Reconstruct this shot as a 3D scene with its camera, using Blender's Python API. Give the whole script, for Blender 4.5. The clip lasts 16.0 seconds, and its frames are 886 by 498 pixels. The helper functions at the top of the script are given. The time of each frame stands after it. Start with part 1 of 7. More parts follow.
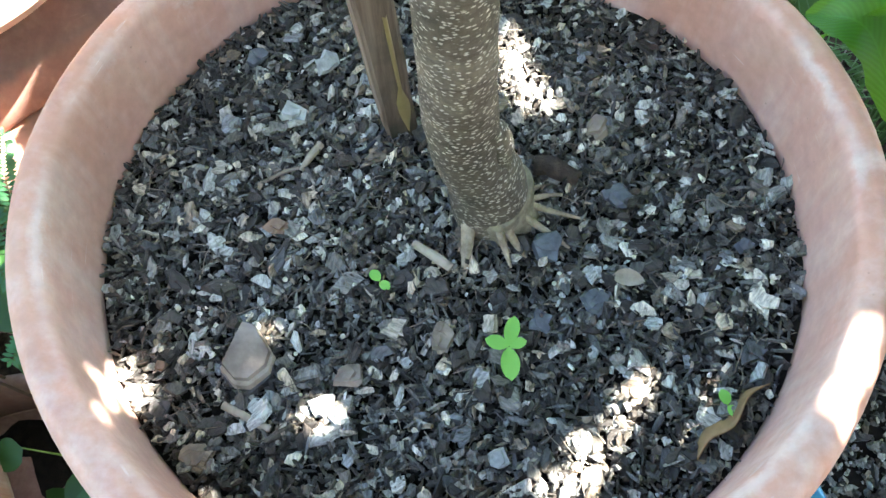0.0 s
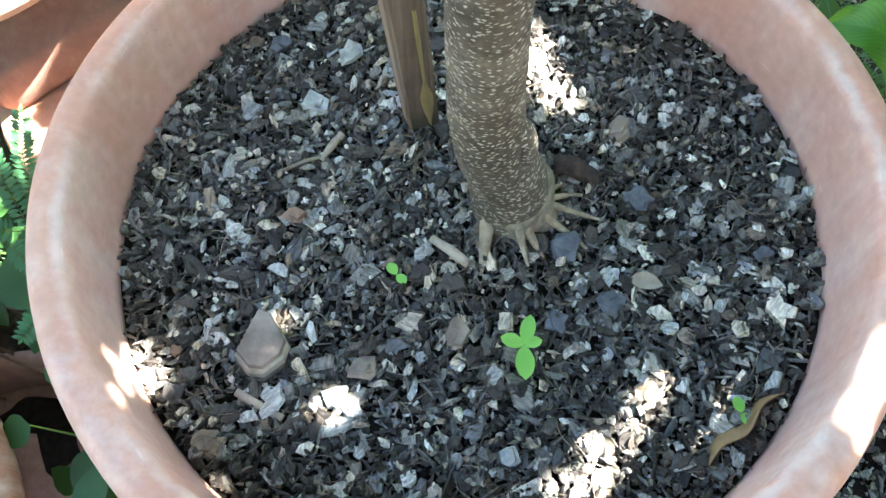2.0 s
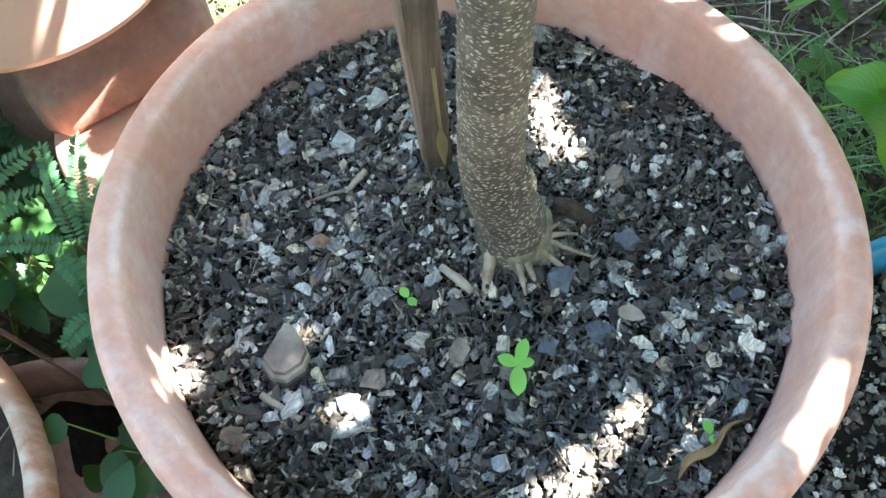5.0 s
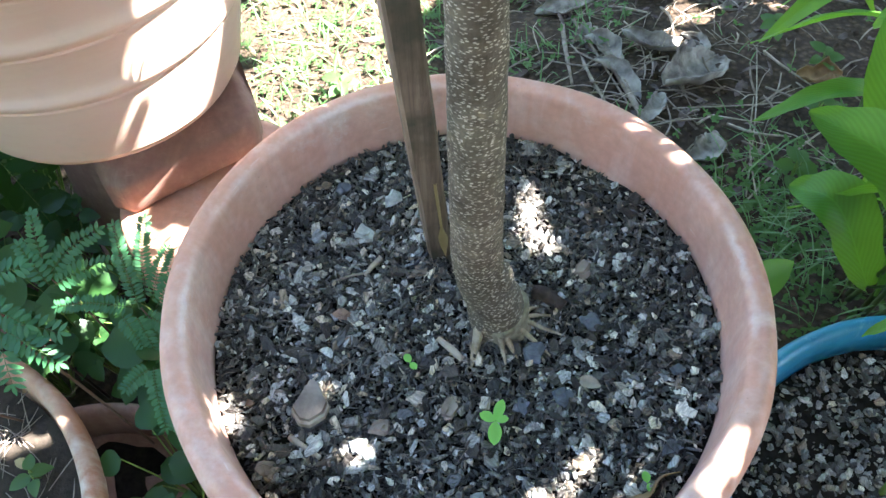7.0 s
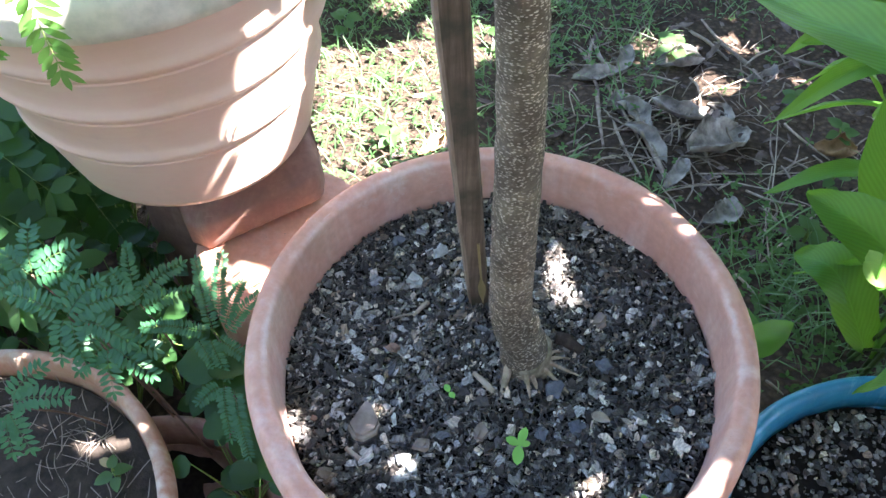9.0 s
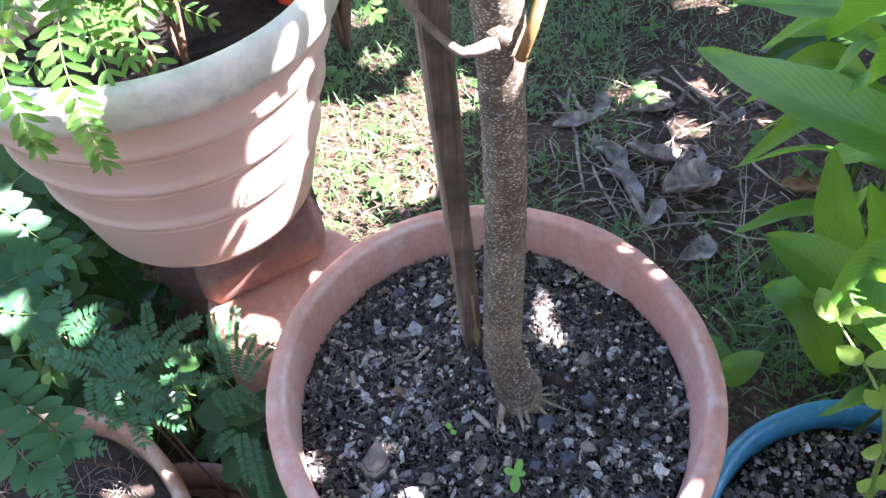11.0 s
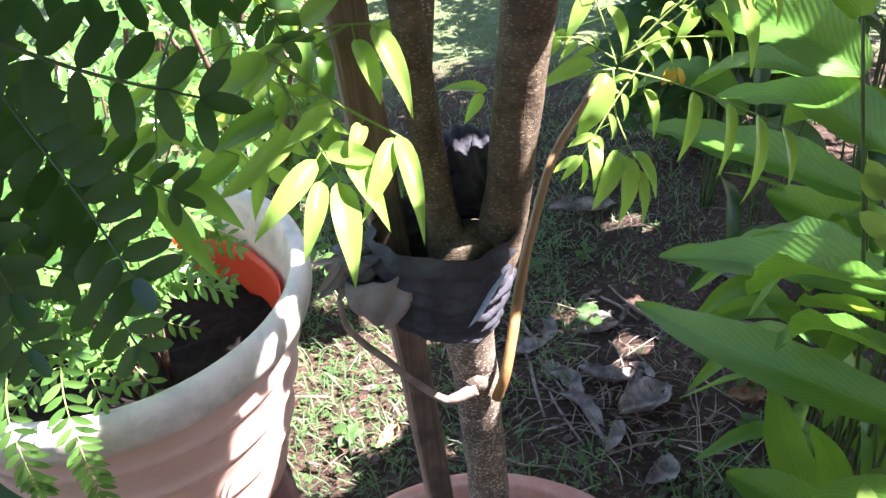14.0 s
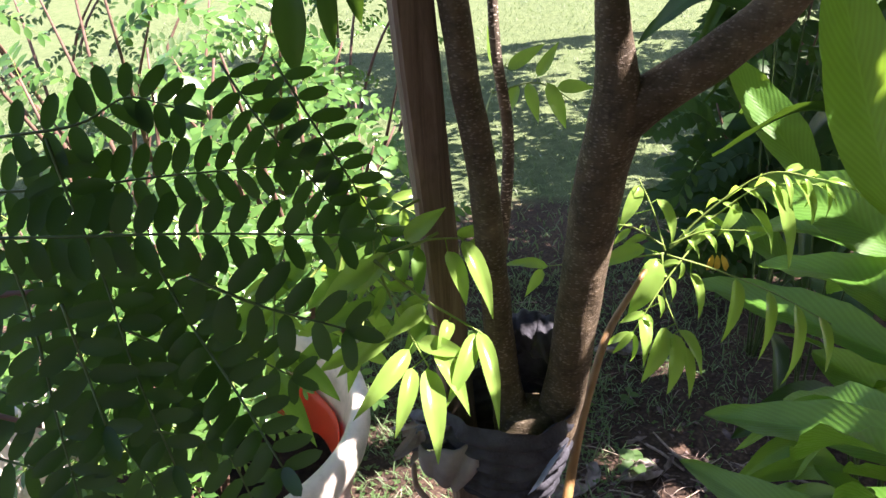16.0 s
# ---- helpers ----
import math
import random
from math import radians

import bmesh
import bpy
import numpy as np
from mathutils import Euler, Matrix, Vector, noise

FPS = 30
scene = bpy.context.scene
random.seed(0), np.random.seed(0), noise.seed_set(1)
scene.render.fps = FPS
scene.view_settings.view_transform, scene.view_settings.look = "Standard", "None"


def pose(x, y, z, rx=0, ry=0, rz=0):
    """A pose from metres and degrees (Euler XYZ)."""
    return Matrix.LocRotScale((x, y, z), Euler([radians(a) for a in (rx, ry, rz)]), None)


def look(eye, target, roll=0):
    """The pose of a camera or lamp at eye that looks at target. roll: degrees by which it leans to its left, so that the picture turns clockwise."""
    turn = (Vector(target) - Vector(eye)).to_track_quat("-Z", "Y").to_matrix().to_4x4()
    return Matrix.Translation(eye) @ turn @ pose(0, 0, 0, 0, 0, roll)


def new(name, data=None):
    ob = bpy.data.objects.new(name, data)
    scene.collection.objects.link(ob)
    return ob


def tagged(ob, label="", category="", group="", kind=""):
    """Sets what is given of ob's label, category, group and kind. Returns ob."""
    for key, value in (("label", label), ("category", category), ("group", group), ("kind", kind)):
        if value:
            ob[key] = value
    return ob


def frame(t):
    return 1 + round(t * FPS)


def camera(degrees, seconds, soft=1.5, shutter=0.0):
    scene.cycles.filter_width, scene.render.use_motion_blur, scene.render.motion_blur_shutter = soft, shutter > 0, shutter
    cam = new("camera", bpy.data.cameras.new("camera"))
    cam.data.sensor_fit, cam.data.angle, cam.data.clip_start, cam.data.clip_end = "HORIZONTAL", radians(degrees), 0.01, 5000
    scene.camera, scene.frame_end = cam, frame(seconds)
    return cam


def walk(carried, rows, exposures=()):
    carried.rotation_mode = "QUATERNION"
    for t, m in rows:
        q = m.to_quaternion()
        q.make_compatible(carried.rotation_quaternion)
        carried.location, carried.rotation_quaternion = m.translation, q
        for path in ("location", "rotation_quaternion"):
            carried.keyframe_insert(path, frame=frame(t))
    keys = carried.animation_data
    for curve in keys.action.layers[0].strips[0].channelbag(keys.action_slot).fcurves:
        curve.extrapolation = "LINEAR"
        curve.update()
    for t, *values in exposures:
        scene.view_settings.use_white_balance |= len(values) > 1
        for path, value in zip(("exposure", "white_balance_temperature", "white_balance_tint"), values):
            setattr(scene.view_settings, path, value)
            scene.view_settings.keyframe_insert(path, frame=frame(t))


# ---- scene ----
cam = camera(58.0, 16.0)
PATH = [
    (0, (0.0052, -0.2139, 1.0951), (-0.0167, 0.2100, 0.1896), -4.21),
    (0.5, (0.0021, -0.2150, 1.0943), (-0.0158, 0.2064, 0.1876), -3.17),
    (1, (0.0011, -0.2181, 1.0970), (-0.0155, 0.2064, 0.1917), -2.42),
    (1.5, (-0.0020, -0.2160, 1.0954), (-0.0221, 0.2067, 0.1894), -2.23),
    (2, (-0.0037, -0.2116, 1.0955), (-0.0300, 0.2030, 0.1859), -2.53),
    (2.5, (-0.0040, -0.2134, 1.0941), (-0.0283, 0.2023, 0.1849), -2.22),
    (3, (-0.0034, -0.2147, 1.0948), (-0.0324, 0.1969, 0.1839), -2.69),
    (3.5, (-0.0016, -0.2167, 1.0950), (-0.0374, 0.1899, 0.1821), -3.26),
    (4, (-0.0010, -0.2200, 1.1071), (-0.0432, 0.1986, 0.1999), -3.52),
    (4.2, (-0.0001, -0.2225, 1.1123), (-0.0424, 0.2053, 0.2094), -3.22),
    (6.3, (0.0222, -0.2766, 1.2262), (-0.0525, 0.2132, 0.3576), -2.43),
    (6.5, (0.0254, -0.2802, 1.2375), (-0.0517, 0.2185, 0.3742), -2.48),
    (7, (0.0324, -0.2914, 1.2723), (-0.0527, 0.2279, 0.4219), -3.06),
    (7.5, (0.0372, -0.3080, 1.3065), (-0.0600, 0.2295, 0.4688), -3.79),
    (8, (0.0407, -0.3180, 1.3370), (-0.0675, 0.2273, 0.5058), -4.13),
    (8.5, (0.0380, -0.3331, 1.3551), (-0.0785, 0.2148, 0.5267), -3.33),
    (9, (0.0323, -0.3534, 1.3879), (-0.0946, 0.2008, 0.5652), -3.12),
    (9.2, (0.0313, -0.3591, 1.3988), (-0.0978, 0.2012, 0.5807), -2.98),
    (11.5, (0.0347, -0.3986, 1.4915), (-0.0802, 0.2066, 0.7038), -4.28),
    (12, (0.0298, -0.4015, 1.5108), (-0.0820, 0.2237, 0.7384), -4.50),
    (12.5, (0.0261, -0.3964, 1.5367), (-0.0715, 0.2610, 0.7895), -4.52),
    (13, (0.0180, -0.3833, 1.5576), (-0.0599, 0.3162, 0.8473), -4.52),
    (13.5, (0.0140, -0.3706, 1.5794), (-0.0510, 0.3740, 0.9151), -4.48),
    (14, (0.0114, -0.3736, 1.5956), (-0.0501, 0.4018, 0.9672), -4.34),
    (14.5, (0.0079, -0.3742, 1.6127), (-0.0550, 0.4282, 1.0193), -3.99),
    (15, (0.0055, -0.3800, 1.6372), (-0.0703, 0.4513, 1.0866), -4.12),
    (15.5, (0.0027, -0.3877, 1.6530), (-0.0874, 0.4619, 1.1333), -3.51),
    (16, (-0.0028, -0.4131, 1.6687), (-0.1154, 0.4474, 1.1719), -3.32),
]

# stops by which the film's own exposure drifts
EXPOSURES = [(0.0, 4.82, 6440, 8), (4.2, 4.79, 6440, 8), (7.0, 4.47, 6120, 11), (9.0, 4.25, 6020, 19), (11.5, 3.93, 5960, 34), (13.5, 3.38, 6080, 31), (15.0, 3.02, 6450, 43), (16.0, 2.60, 6600, 34)]
walk(cam, [(t, look(eye, target, roll)) for t, eye, target, roll in PATH], EXPOSURES)

# ---- light ----
SUN_AZ, SUN_EL = radians(8.0), radians(56.0)
SUN = Vector((math.cos(SUN_EL) * math.cos(SUN_AZ), math.cos(SUN_EL) * math.sin(SUN_AZ), math.sin(SUN_EL)))
world = bpy.data.worlds.new("sky")
scene.world = world
world.use_nodes = True
sky = world.node_tree.nodes.new("ShaderNodeTexSky")
sky.sky_type, sky.sun_disc = "NISHITA", False
sky.sun_elevation, sky.sun_rotation = SUN_EL, math.pi / 2 - SUN_AZ
backdrop_node = world.node_tree.nodes["Background"]
backdrop_node.inputs["Strength"].default_value = 0.066
world.node_tree.links.new(sky.outputs["Color"], backdrop_node.inputs["Color"])
sun = new("sun", bpy.data.lights.new("sun", "SUN"))
sun.data.energy, sun.data.angle, sun.data.color = 5.0, radians(0.4), (1.0, 0.95, 0.86)
sun.matrix_world = look(SUN * 12, (0, 0, 0))


# ---- materials ----
class Nodes:
    """A short way to write node materials."""

    def __init__(self, name, rough=0.7, specular=0.3):
        self.mat = bpy.data.materials.new(name)
        self.mat.use_nodes = True
        self.tree = self.mat.node_tree
        self.bsdf = self.tree.nodes["Principled BSDF"]
        self.out = self.tree.nodes["Material Output"]
        self.bsdf.inputs["Roughness"].default_value = rough
        self.bsdf.inputs["Specular IOR Level"].default_value = specular
        self.coords = self.add("ShaderNodeTexCoord").outputs["Object"]

    def add(self, kind, **settings):
        node = self.tree.nodes.new(kind)
        for key, value in settings.items():
            if key == "operation":
                node.operation = value
            elif key == "blend":
                node.data_type, node.blend_type = "RGBA", value
            elif key == "feature":
                node.feature = value
        return node

    def link(self, a, b):
        self.tree.links.new(a, b)

    def stretched(self, scale, turn=(0, 0, 0)):
        m = self.add("ShaderNodeMapping")
        m.inputs["Scale"].default_value = scale
        m.inputs["Rotation"].default_value = turn
        self.link(self.coords, m.inputs["Vector"])
        return m.outputs["Vector"]

    def noise(self, scale, detail=4, rough=0.55, vector=None, distortion=0.0):
        n = self.add("ShaderNodeTexNoise")
        n.inputs["Scale"].default_value, n.inputs["Detail"].default_value = scale, detail
        n.inputs["Roughness"].default_value, n.inputs["Distortion"].default_value = rough, distortion
        self.link(vector or self.coords, n.inputs["Vector"])
        return n.outputs["Fac"]

    def voronoi(self, scale, vector=None, feature="F1", out="Distance"):
        n = self.add("ShaderNodeTexVoronoi", feature=feature)
        n.inputs["Scale"].default_value = scale
        self.link(vector or self.coords, n.inputs["Vector"])
        return n.outputs[out]

    def ramp(self, fac, *stops):
        n = self.add("ShaderNodeValToRGB")
        while len(n.color_ramp.elements) < len(stops):
            n.color_ramp.elements.new(0.5)
        for e, (p, c) in zip(n.color_ramp.elements, stops):
            e.position, e.color = p, (*(c if isinstance(c, tuple) else (c, c, c)), 1)
        self.link(fac, n.inputs["Fac"])
        return n.outputs["Color"]

    def mix(self, a, b, fac, blend="MIX"):
        n = self.add("ShaderNodeMix", blend=blend)
        for socket, v in ((n.inputs[0], fac), (n.inputs[6], a), (n.inputs[7], b)):
            if isinstance(v, (int, float)):
                socket.default_value = v
            elif isinstance(v, tuple):
                socket.default_value = (*v, 1)
            else:
                self.link(v, socket)
        return n.outputs[2]

    def math(self, operation, a, b=0.0):
        n = self.add("ShaderNodeMath", operation=operation)
        for socket, v in zip(n.inputs, (a, b)):
            if isinstance(v, (int, float)):
                socket.default_value = v
            else:
                self.link(v, socket)
        return n.outputs[0]

    def colour(self, v):
        self.link(v, self.bsdf.inputs["Base Color"])
        return self

    def roughness(self, v):
        self.link(v, self.bsdf.inputs["Roughness"])
        return self

    def bump(self, height, strength=0.4, distance=0.002):
        n = self.add("ShaderNodeBump")
        n.inputs["Strength"].default_value, n.inputs["Distance"].default_value = strength, distance
        self.link(height, n.inputs["Height"])
        self.link(n.outputs["Normal"], self.bsdf.inputs["Normal"])
        return self


def terracotta(name, light, dark, chalk, chalk_amount=0.5, edge=0.0):
    m = Nodes(name, 0.75, 0.25)
    big = m.noise(7, 5, 0.6, distortion=0.4)
    fine = m.noise(120, 4)
    streak = m.noise(1.0, 5, 0.65, m.stretched((60, 60, 7)))
    c = m.ramp(big, (0.3, dark), (0.7, light))
    white = m.ramp(m.math("MULTIPLY", streak, m.noise(16, 4)), (0.22, 0.0), (0.42, chalk_amount))
    c = m.mix(c, chalk, white)
    dirt_film = m.ramp(m.noise(4.5, 6, 0.7, distortion=0.8), (0.5, 0.0), (0.68, 0.38))
    c = m.mix(c, (0.46, 0.36, 0.27), dirt_film)
    scratch = m.ramp(m.noise(1.0, 3, 0.5, m.stretched((25, 25, 620), (0.25, 0.1, 0))), (0.66, 0.0), (0.70, 0.55))
    c = m.mix(c, chalk, m.math("MULTIPLY", scratch, m.ramp(m.noise(30, 3), (0.5, 0.0), (0.62, 1.0))))
    if edge:
        place = m.add("ShaderNodeSeparateXYZ")
        m.link(m.coords, place.inputs[0])
        high = m.math("ADD", place.outputs["Z"], m.math("MULTIPLY", m.noise(45, 5, 0.7), 0.022))
        worn = m.ramp(m.math("SUBTRACT", high, edge - 0.5), (0.505, 0.0), (0.519, 0.34))
        c = m.mix(c, chalk, m.math("MULTIPLY", worn, m.ramp(m.noise(14, 4), (0.36, 0.15), (0.6, 1.0))))
    if edge:
        # a chalky ring worn along the inner lip, and a pale bloom on the wall inside it
        flat = m.add("ShaderNodeVectorMath", operation="MULTIPLY")
        m.link(m.coords, flat.inputs[0])
        flat.inputs[1].default_value = (1, 1, 0)
        span = m.add("ShaderNodeVectorMath", operation="LENGTH")
        m.link(flat.outputs[0], span.inputs[0])
        far = m.math("MULTIPLY", m.math("ADD", span.outputs["Value"], m.math("MULTIPLY", m.math("SUBTRACT", m.noise(38, 6, 0.75), 0.5), 0.012)), 2.0)
        ring = m.ramp(far, (0.4185, 0.0), (0.4225, 0.6), (0.4270, 0.5), (0.4330, 0.0))
        c = m.mix(c, (0.66, 0.57, 0.53), m.math("MULTIPLY", ring, m.ramp(m.noise(11, 5), (0.44, 0.0), (0.60, 1.0))))
        inside = m.ramp(far, (0.405, 0.38), (0.4200, 0.30), (0.4235, 0.0))
        c = m.mix(c, (0.62, 0.45, 0.41), m.math("MULTIPLY", inside, m.ramp(m.noise(6, 5), (0.35, 0.25), (0.6, 1.0))))
    specks = m.ramp(m.voronoi(150), (0.05, 1.0), (0.11, 0.0))
    c = m.mix(c, (0.09, 0.05, 0.04), m.math("MULTIPLY", specks, m.ramp(m.noise(25), (0.55, 0.0), (0.7, 0.6))))
    c = m.mix(c, m.ramp(fine, (0.3, (0.78, 0.78, 0.78)), (0.7, (1.1, 1.1, 1.1))), 0.5, "MULTIPLY")
    m.colour(c).roughness(m.ramp(big, (0.3, 0.62), (0.8, 0.85)))
    return m.bump(m.math("ADD", m.noise(60, 6), m.math("MULTIPLY", fine, 0.4)), 0.35, 0.0015).mat


CLAY = terracotta("terracotta", (0.57, 0.30, 0.215), (0.48, 0.235, 0.165), (0.66, 0.52, 0.46), edge=0.497)
CLAY_PALE = terracotta("pale_terracotta", (0.60, 0.30, 0.21), (0.50, 0.24, 0.16), (0.62, 0.42, 0.34))
CLAY_OLD = terracotta("weathered_terracotta", (0.42, 0.22, 0.14), (0.25, 0.13, 0.08), (0.50, 0.42, 0.34), 0.8)
CLAY_BROWN = terracotta("brown_clay", (0.30, 0.170, 0.135), (0.18, 0.105, 0.082), (0.42, 0.29, 0.23), 0.45)


def cream_plastic():
    m = Nodes("cream_plastic", 0.5, 0.4)
    grime = m.noise(18, 6, 0.65)
    c = m.ramp(m.noise(5, 4), (0.3, (0.58, 0.55, 0.45)), (0.7, (0.68, 0.65, 0.56)))
    c = m.mix(c, (0.30, 0.32, 0.25), m.ramp(grime, (0.44, 0.0), (0.66, 0.75)))
    m.colour(c)
    return m.bump(m.noise(200, 3), 0.1, 0.001).mat


def blush_plastic():
    """The planter's wall: worn apricot plastic, with paler ribs where it has rubbed."""
    m = Nodes("apricot_plastic", 0.5, 0.4)
    c = m.ramp(m.noise(4, 5, 0.6), (0.3, (0.56, 0.37, 0.285)), (0.7, (0.63, 0.45, 0.36)))
    wear = m.ramp(m.noise(1.0, 5, 0.6, m.stretched((9, 9, 60))), (0.42, 0.0), (0.7, 0.7))
    c = m.mix(c, (0.62, 0.47, 0.37), wear)
    c = m.mix(c, (0.45, 0.36, 0.28), m.ramp(m.noise(35, 6, 0.7), (0.56, 0.0), (0.8, 0.4)))
    m.colour(c)
    return m.bump(m.noise(150, 3), 0.1, 0.001).mat


def blue_glaze():
    m = Nodes("blue_plastic", 0.32, 0.5)
    c = m.ramp(m.noise(9, 5), (0.3, (0.015, 0.13, 0.22)), (0.7, (0.03, 0.22, 0.35)))
    c = m.mix(c, (0.25, 0.42, 0.5), m.ramp(m.noise(1.0, 6, 0.7, m.stretched((70, 70, 12))), (0.56, 0.0), (0.75, 0.55)))
    m.colour(c).roughness(m.ramp(m.noise(40), (0.3, 0.3), (0.7, 0.6)))
    return m.bump(m.noise(90, 4), 0.2, 0.001).mat


def plain(name, a, b, scale=30, rough=0.7, bump=0.3, specular=0.3):
    m = Nodes(name, rough, specular)
    n = m.noise(scale, 5, 0.6)
    m.colour(m.ramp(n, (0.3, a), (0.7, b)))
    return m.bump(m.noise(scale * 6, 4), bump, 0.0015).mat


def chips(name, per_object, pale=1.0):
    """Composted bark: every flake has a grey, brown or black of its own."""
    m = Nodes(name, 0.5, 0.5)
    unit = 0.01 if per_object else 1.0
    if per_object:
        rnd = m.add("ShaderNodeObjectInfo").outputs["Random"]
    else:
        rnd = m.add("ShaderNodeNewGeometry").outputs["Random Per Island"]
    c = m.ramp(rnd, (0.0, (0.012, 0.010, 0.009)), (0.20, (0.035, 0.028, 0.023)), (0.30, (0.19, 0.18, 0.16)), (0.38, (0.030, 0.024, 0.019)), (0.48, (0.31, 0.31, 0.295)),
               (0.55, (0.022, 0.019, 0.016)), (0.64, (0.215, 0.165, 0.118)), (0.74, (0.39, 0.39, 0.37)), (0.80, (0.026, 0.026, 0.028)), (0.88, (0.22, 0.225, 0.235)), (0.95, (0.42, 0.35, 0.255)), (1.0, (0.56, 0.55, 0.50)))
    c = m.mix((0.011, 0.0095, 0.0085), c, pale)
    grain = m.noise(1.0, 6, 0.75, m.stretched((480 * unit, 120 * unit, 480 * unit), (0.4, 0.2, 0.7)))
    patch = m.noise(210 * unit, 5, 0.7, distortion=0.6)
    c = m.mix(c, m.ramp(grain, (0.34, (0.26, 0.245, 0.225)), (0.60, (2.05, 2.0, 1.9))), 0.85, "MULTIPLY")
    c = m.mix(c, (0.035, 0.027, 0.021), m.ramp(patch, (0.57, 0.0), (0.72, 0.55)))
    m.colour(c).roughness(m.ramp(m.noise(90), (0.3, 0.36), (0.7, 0.68)))
    return m.bump(grain, 0.8, 0.0015).mat


def dirt():
    m = Nodes("garden_soil", 0.95, 0.15)
    big = m.noise(2.2, 6, 0.65)
    c = m.ramp(big, (0.3, (0.034, 0.024, 0.017)), (0.55, (0.095, 0.066, 0.047)), (0.75, (0.16, 0.115, 0.083)))
    crumbs = m.voronoi(70)
    c = m.mix(c, m.ramp(crumbs, (0.0, (1.35, 1.3, 1.2)), (0.6, (0.4, 0.4, 0.4))), 0.8, "MULTIPLY")
    place = m.add("ShaderNodeSeparateXYZ")
    m.link(m.coords, place.inputs[0])
    lawn = m.math("ADD", place.outputs["Y"], m.math("MULTIPLY", m.noise(1.6, 5), 1.6))
    grass = m.ramp(m.noise(14, 6, 0.7), (0.3, (0.052, 0.086, 0.032)), (0.7, (0.12, 0.165, 0.07)))
    c = m.mix(c, grass, m.ramp(m.math("MULTIPLY", lawn, 0.2), (0.80, 0.0), (0.90, 0.9)))
    m.colour(c)
    return m.bump(m.math("ADD", m.noise(40, 8, 0.7), m.math("MULTIPLY", crumbs, -0.5)), 0.8, 0.012).mat


def bark(name="smooth_bark", tint=(1.0, 1.0, 1.0), dots=1.0):
    """Young smooth bark with rows of pale, sideways lenticels."""
    m = Nodes(name, 0.72, 0.3)
    shades = [tuple(a * b for a, b in zip(c, tint)) for c in ((0.060, 0.049, 0.033), (0.118, 0.097, 0.068), (0.21, 0.178, 0.13))]
    c = m.ramp(m.noise(14, 6, 0.65), (0.28, shades[0]), (0.5, shades[1]), (0.72, shades[2]))
    c = m.mix(c, (0.11, 0.12, 0.065), m.ramp(m.noise(9, 5), (0.52, 0.0), (0.75, 0.4)))
    v = m.stretched((270, 270, 640))
    wobble = m.math("ADD", m.voronoi(1.0, v), m.math("MULTIPLY", m.noise(500, 3), 0.45))
    pores = m.ramp(wobble, (0.46, 1.0), (0.60, 0.0))
    pores = m.math("MULTIPLY", pores, m.ramp(m.noise(60, 3), (0.34, 0.35), (0.5, 1.0)))
    pores = m.math("MULTIPLY", pores, dots)
    c = m.mix(c, (0.56, 0.50, 0.41), pores)
    fibre = m.noise(1.0, 5, 0.7, m.stretched((260, 260, 20)))
    c = m.mix(c, m.ramp(fibre, (0.3, (0.6, 0.6, 0.6)), (0.7, (1.15, 1.15, 1.15))), 0.6, "MULTIPLY")
    blotch = m.noise(1.0, 5, 0.7, m.stretched((55, 55, 95)), 0.5)
    c = m.mix(c, m.ramp(blotch, (0.34, (0.5, 0.48, 0.45)), (0.5, (1.0, 1.0, 1.0)), (0.68, (1.5, 1.46, 1.4))), 0.75, "MULTIPLY")
    m.colour(c)
    relief = m.math("ADD", m.math("MULTIPLY", pores, 0.8), m.math("ADD", fibre, m.math("MULTIPLY", blotch, 1.5)))
    return m.bump(relief, 0.65, 0.0016).mat


def timber(name, tint, moss):
    m = Nodes(name, 0.8, 0.2)
    grain = m.noise(1.0, 6, 0.7, m.stretched((160, 160, 7)), 0.6)
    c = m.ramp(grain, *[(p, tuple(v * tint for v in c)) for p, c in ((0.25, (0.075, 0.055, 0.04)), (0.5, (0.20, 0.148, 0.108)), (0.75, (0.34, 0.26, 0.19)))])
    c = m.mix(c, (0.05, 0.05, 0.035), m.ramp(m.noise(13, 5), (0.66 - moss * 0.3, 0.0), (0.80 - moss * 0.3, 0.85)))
    m.colour(c)
    return m.bump(grain, 0.6, 0.002).mat


